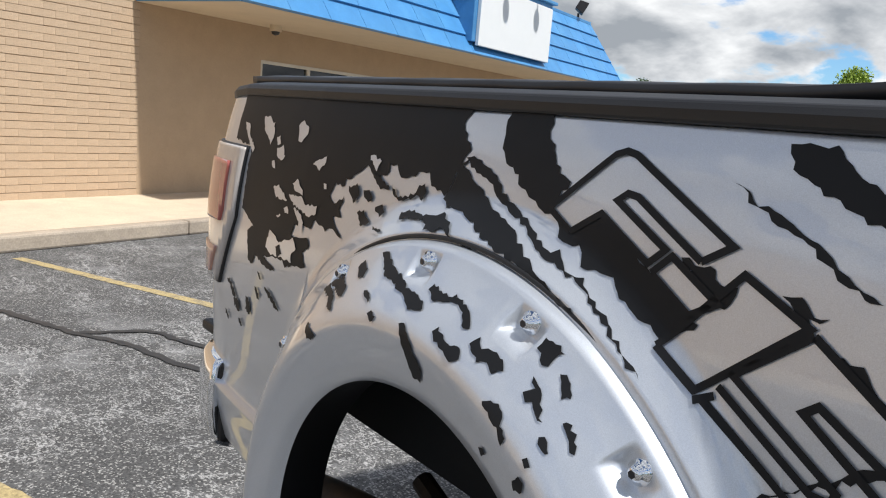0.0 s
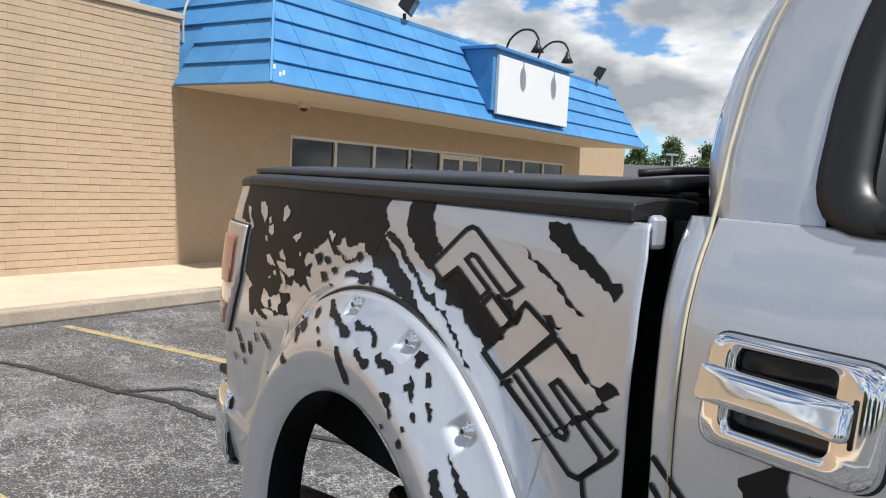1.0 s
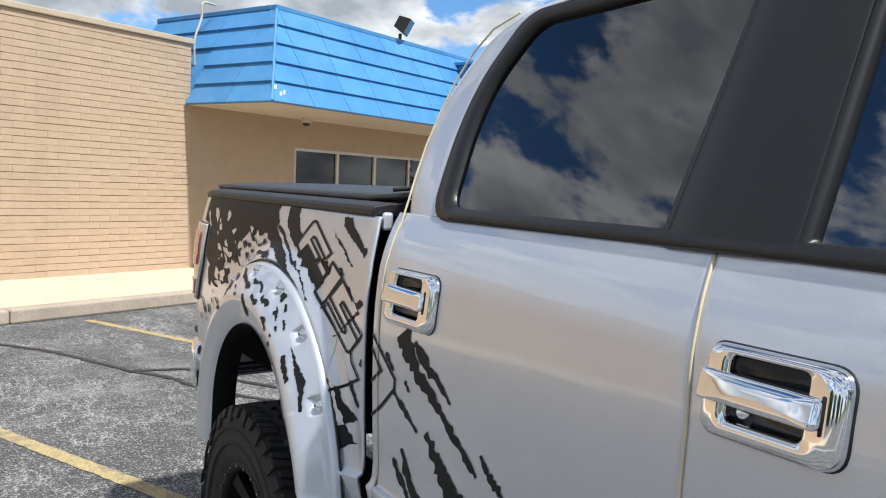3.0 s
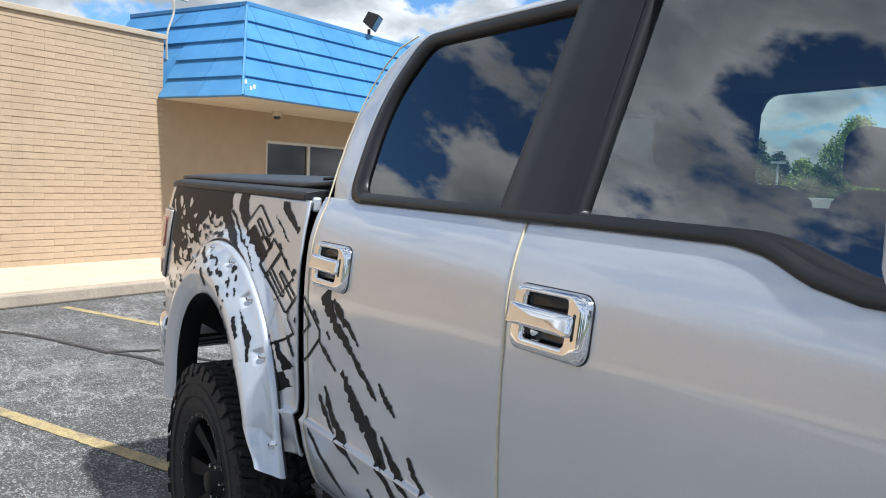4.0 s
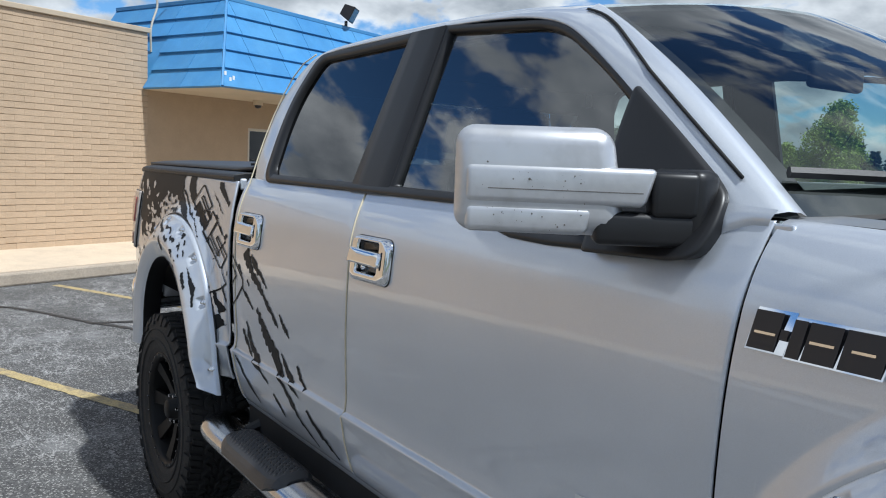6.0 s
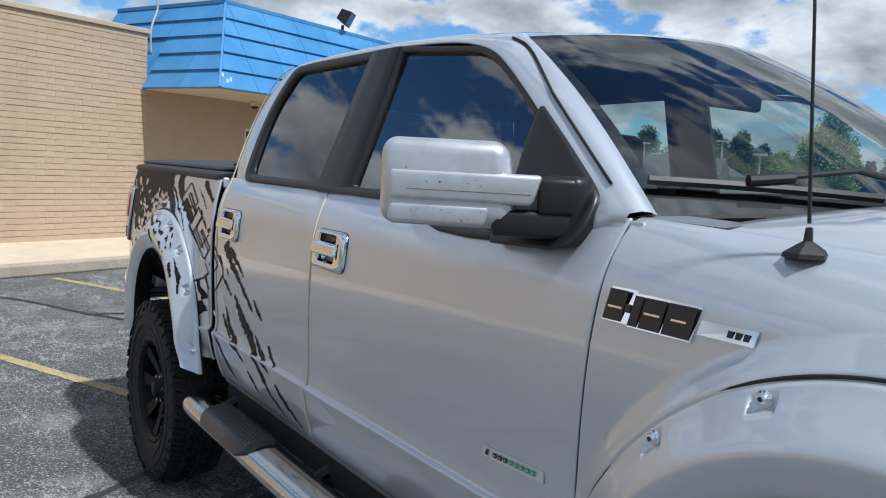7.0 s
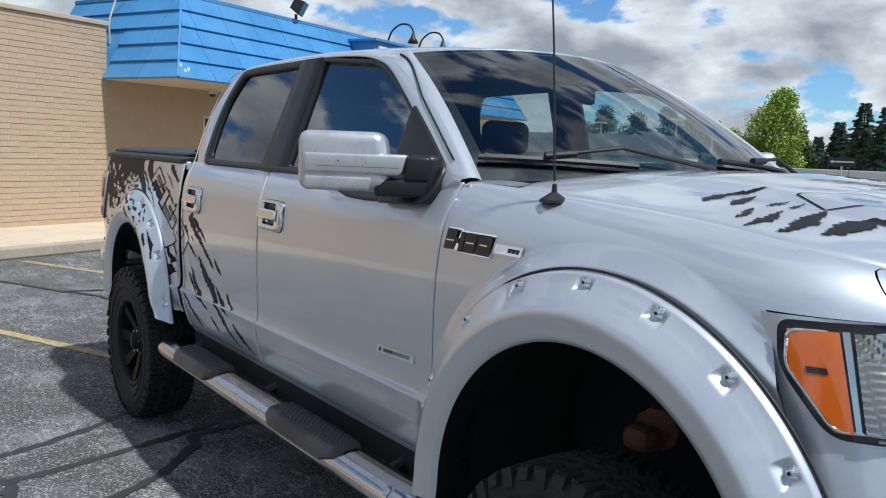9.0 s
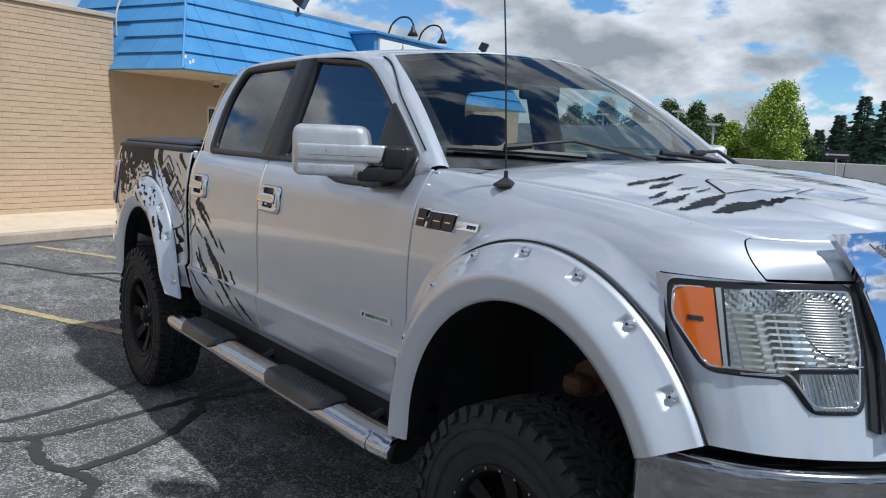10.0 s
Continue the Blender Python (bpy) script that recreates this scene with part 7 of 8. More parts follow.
for sgn in (-1, 1):
    mir = new("side_mirror")
    mir.parent = truck
    mir["label"] = "large silver towing mirror with chipped paint"
    mm = pose(2.669, sgn * 1.139, 1.672, 0, 0, sgn * 40)

    def mpart(name, bm, mat, label, smooth=True):
        bmesh.ops.transform(bm, matrix=mm, verts=bm.verts[:])
        ob = part(name, bm, mat, mir, label, smooth=smooth)
        return ob

    Y = lambda a, b: tuple(sorted((sgn * a, sgn * b)))
    def slant(bm, z0, slope, y_from):
        """Lean the arm-side end of a piece: it draws in above z0."""
        for v_ in bm.verts:
            if sgn * v_.co.y < y_from:
                v_.co.y += sgn * slope * (v_.co.z - z0)
        return bm

    mpart("shell", slant(soft_box(-0.075, 0.058, *Y(0.162, -0.137), -0.094, 0.094, 0.034, 7), -0.06, 0.16, -0.05), M_MIRROR, "silver mirror shell with stone chips")
    mpart("shell_band", slant(soft_box(-0.02, 0.0625, *Y(0.140, -0.190), -0.042, 0.026, 0.012, 5), 0.026, -0.30, -0.1), M_MIRROR, "silver arm band")
    mpart("shell_chin", slant(soft_box(-0.02, 0.0600, *Y(0.140, -0.086), -0.093, -0.044, 0.012, 5), -0.044, -0.30, -0.05), M_MIRROR, "silver lower band")
    mpart("arm", soft_box(-0.03, 0.056, *Y(-0.085, -0.262), -0.108, -0.050, 0.012, 3), M_TRIM, "black mirror arm")
    mpart("arm", soft_box(-0.02, 0.060, *Y(-0.180, -0.262), -0.058, 0.022, 0.012, 3), M_TRIM, "black mirror arm")
    mpart("mirror_glass", box_bm(-0.0766, -0.0755, *Y(0.125, -0.095), -0.060, 0.065), M_CHROME, "mirror glass", False)
    # flat dark strip gives the crease its shade by colour
    mpart("groove", soft_box(0.0624, 0.0630, *Y(0.10, -0.165), -0.0172, -0.0155, 0.0002, 1), M_CHIP_GROOVE, "dark strip standing in for a groove's shade", False)
    rnd = random.Random(5 + sgn)
    # stone chips in the mirror's paint
    for k in range(46):
        a = rnd.uniform(-0.07, 0.11)
        zc = rnd.choice((rnd.gauss(0.0, 0.012), rnd.gauss(-0.068, 0.012)))
        r_ = abs(rnd.gauss(0.0, 0.0007)) + 0.0004
        xo = 0.0639 if zc > -0.045 else 0.0609
        mpart("paint_chip", lathe_bm([(0.0, 0.0004), (r_, 0.0)], (xo, sgn * a, zc), (1, 0, 0), 6), M_CHIP_GROOVE, "", False)
    sail = [(2.605, 1.870), (2.74, 1.778), (2.872, 1.684), (2.904, 1.655), (2.910, 1.594), (2.893, 1.551), (2.845, 1.541), (2.63, 1.535), (2.595, 1.77)]
    sr = rounded_poly(sail, [0.012, 0.05, 0.02, 0.02, 0.025, 0.02, 0.02, 0.012, 0.05], 6)
    mid_ = [(2.755, 1.64)] * len(sr)

    def sail_at(x, z, o):
        return surf((x, z), o + (0.030 * max(0.0, (1.665 - z) / 0.12) if o else 0.0), sgn)

    ob = lofted("mirror_base", [(sr, 0.0), (sr, 0.016), (between(sr, mid_, 0.012), 0.021), (between(sr, mid_, 0.04), 0.024), (between(sr, mid_, 0.10), 0.025), (between(sr, mid_, 0.4), 0.026), (between(sr, mid_, 0.8), 0.026)], sail_at, M_TRIM, mir, "black triangular mirror base", sgn > 0, True)
    bmf = bmesh.new()
    bmf.from_mesh(ob.data)
    bmesh.ops.recalc_face_normals(bmf, faces=bmf.faces[:])
    bmf.to_mesh(ob.data)
    bmf.free()
    part("arm_joint", soft_box(2.76, 2.885, *sorted((sgn * 0.92, sgn * 0.985)), 1.565, 1.70, 0.02, 3), M_TRIM, mir, "black mirror arm joint", smooth=True)

# ---------------------------------------------------------------- badges
fb_ = new("fender_badge")
fb_.parent = truck
fb_["label"] = "chrome and black model badge of plain blocks"


def fender_block(name, pts, o, mat, parent, label="", zone="fender", th=0.006):
    sx_, sz_ = (0.014, 0.0) if zone == "fender" else (0.016, 0.007)
    pts = [(p[0] + sx_, p[1] + sz_) for p in pts]
    bm = bmesh.new()
    f_ = bm.faces.new([bm.verts.new((p[0], -(half(p[0], p[1], zone) + o), p[1])) for p in pts])
    ext = bmesh.ops.extrude_face_region(bm, geom=[f_])
    for v_ in ext["geom"]:
        if isinstance(v_, bmesh.types.BMVert):
            v_.co.y -= th - 0.10 * (v_.co.z - pts[0][1]) * (1 if th > 0.004 else 0)
    bmesh.ops.recalc_face_normals(bm, faces=bm.faces[:])
    return part(name, bm, mat, parent, label)


def slanted(x0, x1, z0, z1):
    """A block that leans forward with height."""
    sh = 0.16
    return [(x0 + sh * (z0 - 1.43), z0), (x1 + sh * (z0 - 1.43), z0), (x1 + sh * (z1 - 1.43), z1), (x0 + sh * (z1 - 1.43), z1)]


for x0, x1, z0, z1 in ((3.000, 3.067, 1.426, 1.492), (3.067, 3.218, 1.423, 1.487)):
    fender_block("badge_block", slanted(x0, x1, z0, z1), 0.001, M_CHROME, fb_, "chrome block edge", th=0.007)
for x0, x1, z0, z1 in ((3.003, 3.050, 1.429, 1.489), (3.053, 3.066, 1.449, 1.465), (3.070, 3.091, 1.426, 1.484), (3.096, 3.146, 1.426, 1.484), (3.152, 3.214, 1.426, 1.484)):
    fender_block("badge_inlay", slanted(x0, x1, z0, z1), 0.0085, M_BADGE_DARK, fb_, "black block face", th=0.0008)
for x0, x1 in ((3.010, 3.046), (3.102, 3.140), (3.166, 3.200)):
    fender_block("badge_slit", slanted(x0, x1, 1.453, 1.457), 0.0096, M_CHROME, fb_, "chrome slit", th=0.0006)
fender_block("badge_plate", slanted(3.226, 3.340, 1.440, 1.466), 0.001, M_CHROME, fb_, "chrome tail bar", th=0.006)
for x0 in (3.286, 3.302, 3.318):
    fender_block("badge_block", slanted(x0, x0 + 0.010, 1.447, 1.459), 0.0072, M_BADGE_DARK, fb_, th=0.001)
db = new("door_badge")
db.parent = truck
db["label"] = "small silver engine badge with plain bars"
fender_block("badge_plate", [(2.641, 1.024), (2.860, 1.030), (2.858, 1.057), (2.639, 1.050)], 0.001, M_BADGE_PLATE, db, "brushed silver plate", "door", 0.005)
x = 2.684
for k in range(8):
    w_ = 0.013
    zb_ = 1.033 + 0.00075 * k
    fender_block("badge_bar", [(x, zb_), (x + w_, zb_), (x + w_, zb_ + 0.011), (x, zb_ + 0.011)], 0.0062, M_BADGE_DARK if k < 3 else M_BADGE_GREEN, db, "", "door", 0.001)
    fender_block("badge_slit", [(x + 0.004, zb_ + 0.004), (x + w_ - 0.003, zb_ + 0.004), (x + w_ - 0.003, zb_ + 0.007), (x + 0.004, zb_ + 0.007)], 0.0073, M_BADGE_PLATE, db, "", "door", 0.0005)
    x += 0.0195
fender_block("badge_bar", [(2.653, 1.031), (2.664, 1.031), (2.668, 1.045), (2.659, 1.045)], 0.0062, M_BADGE_DARK, db, "", "door", 0.001)

# ---------------------------------------------------------------- antenna and wipers
ant = new("antenna")
ant.parent = truck
ant["label"] = "black whip antenna on the front fender"
part("base", lathe_bm([(0.040, 0.0), (0.038, 0.008), (0.019, 0.021), (0.008, 0.028), (0.006, 0.050), (0.0, 0.052)], (3.373, -0.915, 1.588), (0, 0, 1), 6), M_PLASTIC, ant)
part("mast", tube_bm([(3.372, -0.915, 1.645), (3.345, -0.917, 2.0), (3.296, -0.92, 2.45)], [0.0034, 0.0028, 0.002], 8), M_PLASTIC, ant)


def on_ws(u, v, o):
    p = np.array(ws(u, v))
    a = np.array(ws(u + 0.02, v)) - p
    b = np.array(ws(u, v + 0.02)) - p
    n_ = np.cross(a, b)
    n_ /= np.linalg.norm(n_)
    if n_[2] < 0:
        n_ = -n_
    return tuple(p + n_ * o)


for u0, v0, u1, v1, pu, pv in ((-0.985, 0.105, -0.44, 0.03, -0.10, 0.0), (0.02, 0.065, 0.60, 0.03, 0.90, 0.01)):
    wp = new("wiper")
    wp.parent = truck
    wp["label"] = "black windscreen wiper"
    part("blade", tube_bm([on_ws(u0 + (u1 - u0) * k / 12, v0 + (v1 - v0) * k / 12, 0.016) for k in range(13)], 0.011, 6), M_PLASTIC, wp)
    um, vm = u0 * 0.52 + u1 * 0.48, v0 * 0.52 + v1 * 0.48 + 0.01
    part("arm", tube_bm([on_ws(um, vm, 0.034), on_ws(um * 0.6 + pu * 0.4, vm + 0.015, 0.045), on_ws(pu, max(0.0, pv), 0.03)], [0.006, 0.007, 0.010], 8), M_PLASTIC, wp)
    part("arm_clip", tube_bm([on_ws(um - 0.05, vm, 0.03), on_ws(um + 0.06, vm, 0.036)], 0.012, 8), M_PLASTIC, wp)

# ---------------------------------------------------------------- cabin
for y in (-0.40, 0.40):
    st = new("front_seat")
    st.parent = truck
    st["label"] = "dark grey cloth front seat with headrest"
    part("backrest", soft_box(1.60, 1.80, y - 0.26, y + 0.26, 1.02, 1.70, 0.07, 3), M_SEAT, st, smooth=True)
    part("headrest", soft_box(1.575, 1.685, y - 0.145, y + 0.145, 1.71, 1.885, 0.05, 4), M_SEAT, st, smooth=True)
    part("cushion", soft_box(1.85, 2.40, y - 0.25, y + 0.25, 0.95, 1.12, 0.05, 3), M_SEAT, st, smooth=True)
bench = new("rear_seat")
bench.parent = truck
bench["label"] = "dark grey rear bench with headrests"
part("backrest", soft_box(0.76, 0.92, -0.70, 0.70, 1.0, 1.58, 0.06, 3), M_SEAT, bench, smooth=True)
for y in (-0.45, 0.45):
    part("headrest", soft_box(0.74, 0.84, y - 0.13, y + 0.13, 1.59, 1.74, 0.04, 3), M_SEAT, bench, smooth=True)
v, f = grid_vf(lambda u, w: (3.10 - 0.62 * w - 0.05 * (1 - u * u), u * 0.84, 1.585 - 0.05 * w * w - 0.25 * max(0, (w - 0.85) / 0.15)), [k / 12 * 2 - 1 for k in range(13)], [k / 12 for k in range(13)])
obj_from("dashboard", v, f, M_CABIN, truck, "dark dashboard top", smooth=True)
bm = tube_bm([(2.42 + 0.185 * math.cos(a) * 0.42, 0.40 + 0.185 * math.sin(a), 1.50 + 0.185 * math.cos(a) * 0.9) for a in [k * math.pi / 16 for k in range(33)]], 0.015, 8)
part("steering_wheel", bm, M_CABIN, truck, "black steering wheel", smooth=True)
part("inside_mirror", soft_box(2.50, 2.53, -0.12, 0.12, 1.93, 2.0, 0.012, 2), M_CABIN, truck, "black inside mirror", smooth=True)

# ---------------------------------------------------------------- torn vinyl graphics
DR = random.Random(11)


def ragged(poly, amp=0.005, step=0.010, closed=True):
    """An outline with torn, uneven edges."""
    out = []
    n = len(poly)
    for i in range(n if closed else n - 1):
        a, b = np.array(poly[i][:2], float), np.array(poly[(i + 1) % n][:2], float)
        L = float(np.linalg.norm(b - a))
        k = max(1, int(L / step))
        d = (b - a) / max(L, 1e-6)
        nr = np.array((-d[1], d[0]))
        for j in range(k):
            t = j / k
            out.append(a + (b - a) * t + nr * DR.uniform(-amp, amp) + d * DR.uniform(-0.25, 0.25) * step * (1 if j else 0))
    return out


def torn_stroke(pts, amp=0.22, step=0.008):
    """Outline of a torn brush stroke; pts of x, z, width."""
    cur = smooth_curve([np.array(p, float) for p in pts], max(2, int(0.05 / step)))
    left, right = [], []
    for i, p in enumerate(cur):
        d = cur[min(i + 1, len(cur) - 1)][:2] - cur[max(i - 1, 0)][:2]
        d = d / max(1e-6, np.linalg.norm(d))
        nr = np.array((-d[1], d[0]))
        w = max(0.0015, p[2]) * 0.5
        e = min(w, 0.014) * amp * 2
        left.append(p[:2] + nr * (w + DR.uniform(-e, e)))
        right.append(p[:2] - nr * (w + DR.uniform(-e, e)))
    return left + right[::-1]


def band(pts, w, closed=False):
    """Outline of an even line with mitred corners."""
    P = [np.array(p, float) for p in pts]
    left, right = [], []
    n = len(P)
    for i in range(n):
        a = P[i - 1] if i else P[0] * 2 - P[1]
        b = P[i + 1] if i < n - 1 else P[-1] * 2 - P[-2]
        d1, d2 = (P[i] - a) / np.linalg.norm(P[i] - a), (b - P[i]) / np.linalg.norm(b - P[i])
        n1, n2 = np.array((-d1[1], d1[0])), np.array((-d2[1], d2[0]))
        m_ = (n1 + n2) / max(0.45, 1 + n1 @ n2)
        left.append(P[i] + m_ * w / 2)
        right.append(P[i] - m_ * w / 2)
    return left + right[::-1]


def splat(cx, cz, rx, rz, lean=0.0):
    """A torn fleck: a short jagged stroke that leans with the graphic."""
    long_, thin = max(rx, rz) * DR.uniform(1.1, 1.45), min(rx, rz) * DR.uniform(0.75, 1.0)
    a = (math.atan2(-0.9, 0.4) if rz * 1.25 > rx else math.atan2(-0.55, 0.85)) + DR.uniform(-0.35, 0.35) + lean
    n = max(7, int(long_ * 2 / 0.0042))
    left, right = [], []
    bend = DR.uniform(-0.35, 0.35) * thin
    for k in range(n + 1):
        t = k / n * 2 - 1
        w = thin * (1 - abs(t) ** 2.5) ** 0.6 * DR.uniform(0.45, 1.25) + 0.0006
        c0 = bend * math.sin(t * 2.4) + DR.uniform(-0.15, 0.15) * thin
        for sd, out in ((1, left), (-1, right)):
            u_, v_ = t * long_, c0 + sd * w * DR.uniform(0.55, 1.25)
            out.append(np.array((cx + u_ * math.cos(a) - v_ * math.sin(a), cz + u_ * math.sin(a) + v_ * math.cos(a))))
    return left + right[::-1]


def laid(name, outline, place, mat, label, cell=0.02, parent=None, limit=None):
    """A film cut to an outline and laid on a surface by place(x, z)."""
    bm = bmesh.new()
    try:
        bm.faces.new([bm.verts.new((p[0], 0, p[1])) for p in outline])
    except ValueError:
        bm.free()
        return None
    for ax, no in ((0, (1, 0, 0)), (2, (0, 0, 1))):
        lo_, hi_ = min(v.co[ax] for v in bm.verts), max(v.co[ax] for v in bm.verts)
        k = math.floor(lo_ / cell) * cell + cell
        while k < hi_:
            co = [0, 0, 0]
            co[ax] = k
            bmesh.ops.bisect_plane(bm, geom=bm.verts[:] + bm.edges[:] + bm.faces[:], plane_co=co, plane_no=no)
            k += cell
    if limit is not None:
        bmesh.ops.bisect_plane(bm, geom=bm.verts[:] + bm.edges[:] + bm.faces[:], plane_co=(limit, 0, 0), plane_no=(1, 0, 0), clear_outer=True)
    if not bm.faces:
        bm.free()
        return None
    bmesh.ops.triangulate(bm, faces=bm.faces[:])
    for v_ in bm.verts:
        v_.co = place(v_.co.x, v_.co.z)
    bm.normal_update()
    if sum(f_.normal.y - f_.normal.z * 0.5 for f_ in bm.faces) > 0:
        bmesh.ops.reverse_faces(bm, faces=bm.faces[:])
    return part(name, bm, mat, parent or truck, label, smooth=True)


def on_side(zone, off):
    return lambda x, z: (x, -(half(x, z, zone) + off), z)


BL = "charcoal vinyl torn graphic"
REAR_FIELD = [(-0.91, 1.602), (-0.05, 1.602), (-0.069, 1.577), (-0.057, 1.562), (-0.037, 1.543), (-0.048, 1.522), (-0.068, 1.475), (-0.105, 1.485), (-0.118, 1.503), (-0.136, 1.504), (-0.151, 1.494), (-0.188, 1.489), (-0.206, 1.505), (-0.226, 1.506), (-0.223, 1.492), (-0.241, 1.484), (-0.251, 1.478), (-0.29, 1.496), (-0.319, 1.483), (-0.332, 1.469), (-0.352, 1.469), (-0.35, 1.455), (-0.381, 1.459), (-0.396, 1.434), (-0.375, 1.422), (-0.344, 1.438), (-0.353, 1.417), (-0.345, 1.406), (-0.373, 1.399), (-0.353, 1.385), (-0.326, 1.365), (-0.368, 1.383), (-0.392, 1.374), (-0.408, 1.379), (-0.432, 1.386), (-0.448, 1.37), (-0.515, 1.365), (-0.522, 1.339)]
REAR_LOW = [(-0.524, 1.344), (-0.453, 1.348), (-0.445, 1.336), (-0.471, 1.321), (-0.455, 1.294), (-0.503, 1.29), (-0.538, 1.281), (-0.553, 1.292), (-0.592, 1.29), (-0.647, 1.283), (-0.588, 1.265), (-0.625, 1.26), (-0.695, 1.277), (-0.705, 1.254), (-0.732, 1.258), (-0.742, 1.318), (-0.711, 1.335), (-0.788, 1.36), (-0.785, 1.49), (-0.9, 1.5), (-0.91, 1.602), (-0.6, 1.6), (-0.5, 1.4)]
REAR_LOBE = [(-0.025, 1.536), (-0.048, 1.522), (-0.067, 1.473), (-0.049, 1.463), (-0.023, 1.463), (-0.002, 1.456), (0.025, 1.452), (0.048, 1.44), (0.085, 1.43), (0.109, 1.424), (0.113, 1.422), (0.152, 1.412), (0.18, 1.401), (0.218, 1.388), (0.24, 1.383), (0.236, 1.388), (0.223, 1.39), (0.197, 1.401), (0.164, 1.417), (0.131, 1.434), (0.125, 1.439), (0.102, 1.453), (0.067, 1.466), (0.038, 1.477), (0.011, 1.491), (-0.018, 1.505), (-0.044, 1.521)]
LOBE_STROKE = [(-0.026, 1.535), (-0.002, 1.527), (0.033, 1.516), (0.051, 1.495), (0.076, 1.482), (0.11, 1.468), (0.128, 1.457), (0.157, 1.444), (0.173, 1.436), (0.18, 1.443), (0.194, 1.428), (0.228, 1.418), (0.249, 1.403), (0.275, 1.387), (0.296, 1.371), (0.32, 1.353), (0.337, 1.344), (0.338, 1.339), (0.314, 1.354), (0.289, 1.373), (0.263, 1.391), (0.228, 1.411), (0.2, 1.423), (0.162, 1.435), (0.133, 1.447), (0.112, 1.461), (0.074, 1.474), (0.046, 1.482), (0.028, 1.5), (-0.011, 1.514), (-0.041, 1.529)]
MID_FIELD = [(0.023, 1.602), (0.106, 1.602), (0.106, 1.577), (0.12, 1.56), (0.144, 1.53), (0.166, 1.52), (0.142, 1.488), (0.184, 1.465), (0.225, 1.492), (0.366, 1.408), (0.378, 1.403), (0.347, 1.379), (0.317, 1.392), (0.279, 1.407), (0.263, 1.425), (0.219, 1.431), (0.203, 1.45), (0.177, 1.45), (0.153, 1.478), (0.122, 1.484), (0.108, 1.495), (0.083, 1.503), (0.071, 1.518), (0.043, 1.531), (0.025, 1.558), (0.023, 1.577)]
TOP_TEAR = [(0.426, 1.584), (0.47, 1.586), (0.499, 1.56), (0.548, 1.538), (0.583, 1.51), (0.597, 1.514), (0.605, 1.504), (0.594, 1.49), (0.586, 1.495), (0.547, 1.515), (0.509, 1.527), (0.465, 1.547), (0.436, 1.562)]
BLOCK_TEAR = [(0.513, 1.411), (0.538, 1.407), (0.576, 1.375), (0.591, 1.376), (0.605, 1.387), (0.627, 1.375), (0.469, 1.266), (0.612, 1.352), (0.576, 1.375), (0.548, 1.388)]
LOW_TEAR = [(0.516, 1.151), (0.531, 1.148), (0.552, 1.113), (0.616, 1.079), (-1.621, -0), (0.623, 1.02), (0.605, 1.016), (0.57, 1.06), (0.539, 1.105)]
for i_, f_ in enumerate((REAR_FIELD, REAR_LOW, REAR_LOBE, MID_FIELD, LOBE_STROKE, TOP_TEAR, BLOCK_TEAR, LOW_TEAR, [(0.56, 1.173), (0.582, 1.167), (0.624, 1.116), (0.615, 1.108), (0.577, 1.142)],
           [(0.343, 1.466), (0.36, 1.461), (0.379, 1.463), (0.393, 1.445), (0.413, 1.448), (0.403, 1.425), (0.378, 1.437), (0.35, 1.456)], [(0.457, 1.453), (0.474, 1.451), (0.49, 1.44), (0.505, 1.438), (0.496, 1.434), (0.486, 1.437), (0.492, 1.424), (0.477, 1.432)], [(0.38, 1.546), (0.391, 1.541), (0.406, 1.529), (0.429, 1.523), (0.449, 1.512), (0.47, 1.503), (0.494, 1.49), (0.518, 1.475), (0.542, 1.463), (0.543, 1.459), (0.521, 1.467), (0.495, 1.48), (0.476, 1.494), (0.454, 1.504), (0.423, 1.519), (0.402, 1.529)])):
    laid("graphic", ragged(f_, 0.0030, 0.0075), on_side("bed", 0.0014 + 0.00012 * (i_ % 3)), M_VINYL, BL, 0.010, limit=0.636)
BED_STROKES = [
    [(0.473, 1.169, 0.010), (0.497, 1.148, 0.009)],
]
for s_ in BED_STROKES:
    laid("graphic", torn_stroke(s_), on_side("bed", 0.0020), M_VINYL, BL, 0.010, limit=0.636)
DOOR_STROKES = [
    [(0.818, 1.340, 0.105), (0.847, 1.296, 0.061), (0.897, 1.25, 0.044), (0.959, 1.213, 0.038), (1.019, 1.171, 0.03), (1.076, 1.131, 0.026), (1.125, 1.095, 0.013)],
    [(0.87, 1.323, 0.023), (0.924, 1.284, 0.038), (0.984, 1.254, 0.024), (1.026, 1.221, 0.009)],
    [(1.139, 1.145, 0.015), (1.166, 1.116, 0.021), (1.196, 1.097, 0.028), (1.221, 1.077, 0.007)],
    [(0.93, 1.131, 0.024), (0.959, 1.1, 0.044), (0.991, 1.064, 0.063), (1.03, 1.033, 0.078), (1.095, 0.995, 0.066), (1.167, 0.936, 0.037), (1.236, 0.871, 0.026), (1.324, 0.805, 0.021), (1.427, 0.752, 0.008)],
    [(0.822, 1.063, 0.017), (0.857, 0.992, 0.044), (0.949, 0.931, 0.045), (1.052, 0.874, 0.009)],
    [(0.779, 1.026, 0.021), (0.811, 0.992, 0.03), (0.846, 0.958, 0.017), (0.883, 0.936, 0.007)],
]
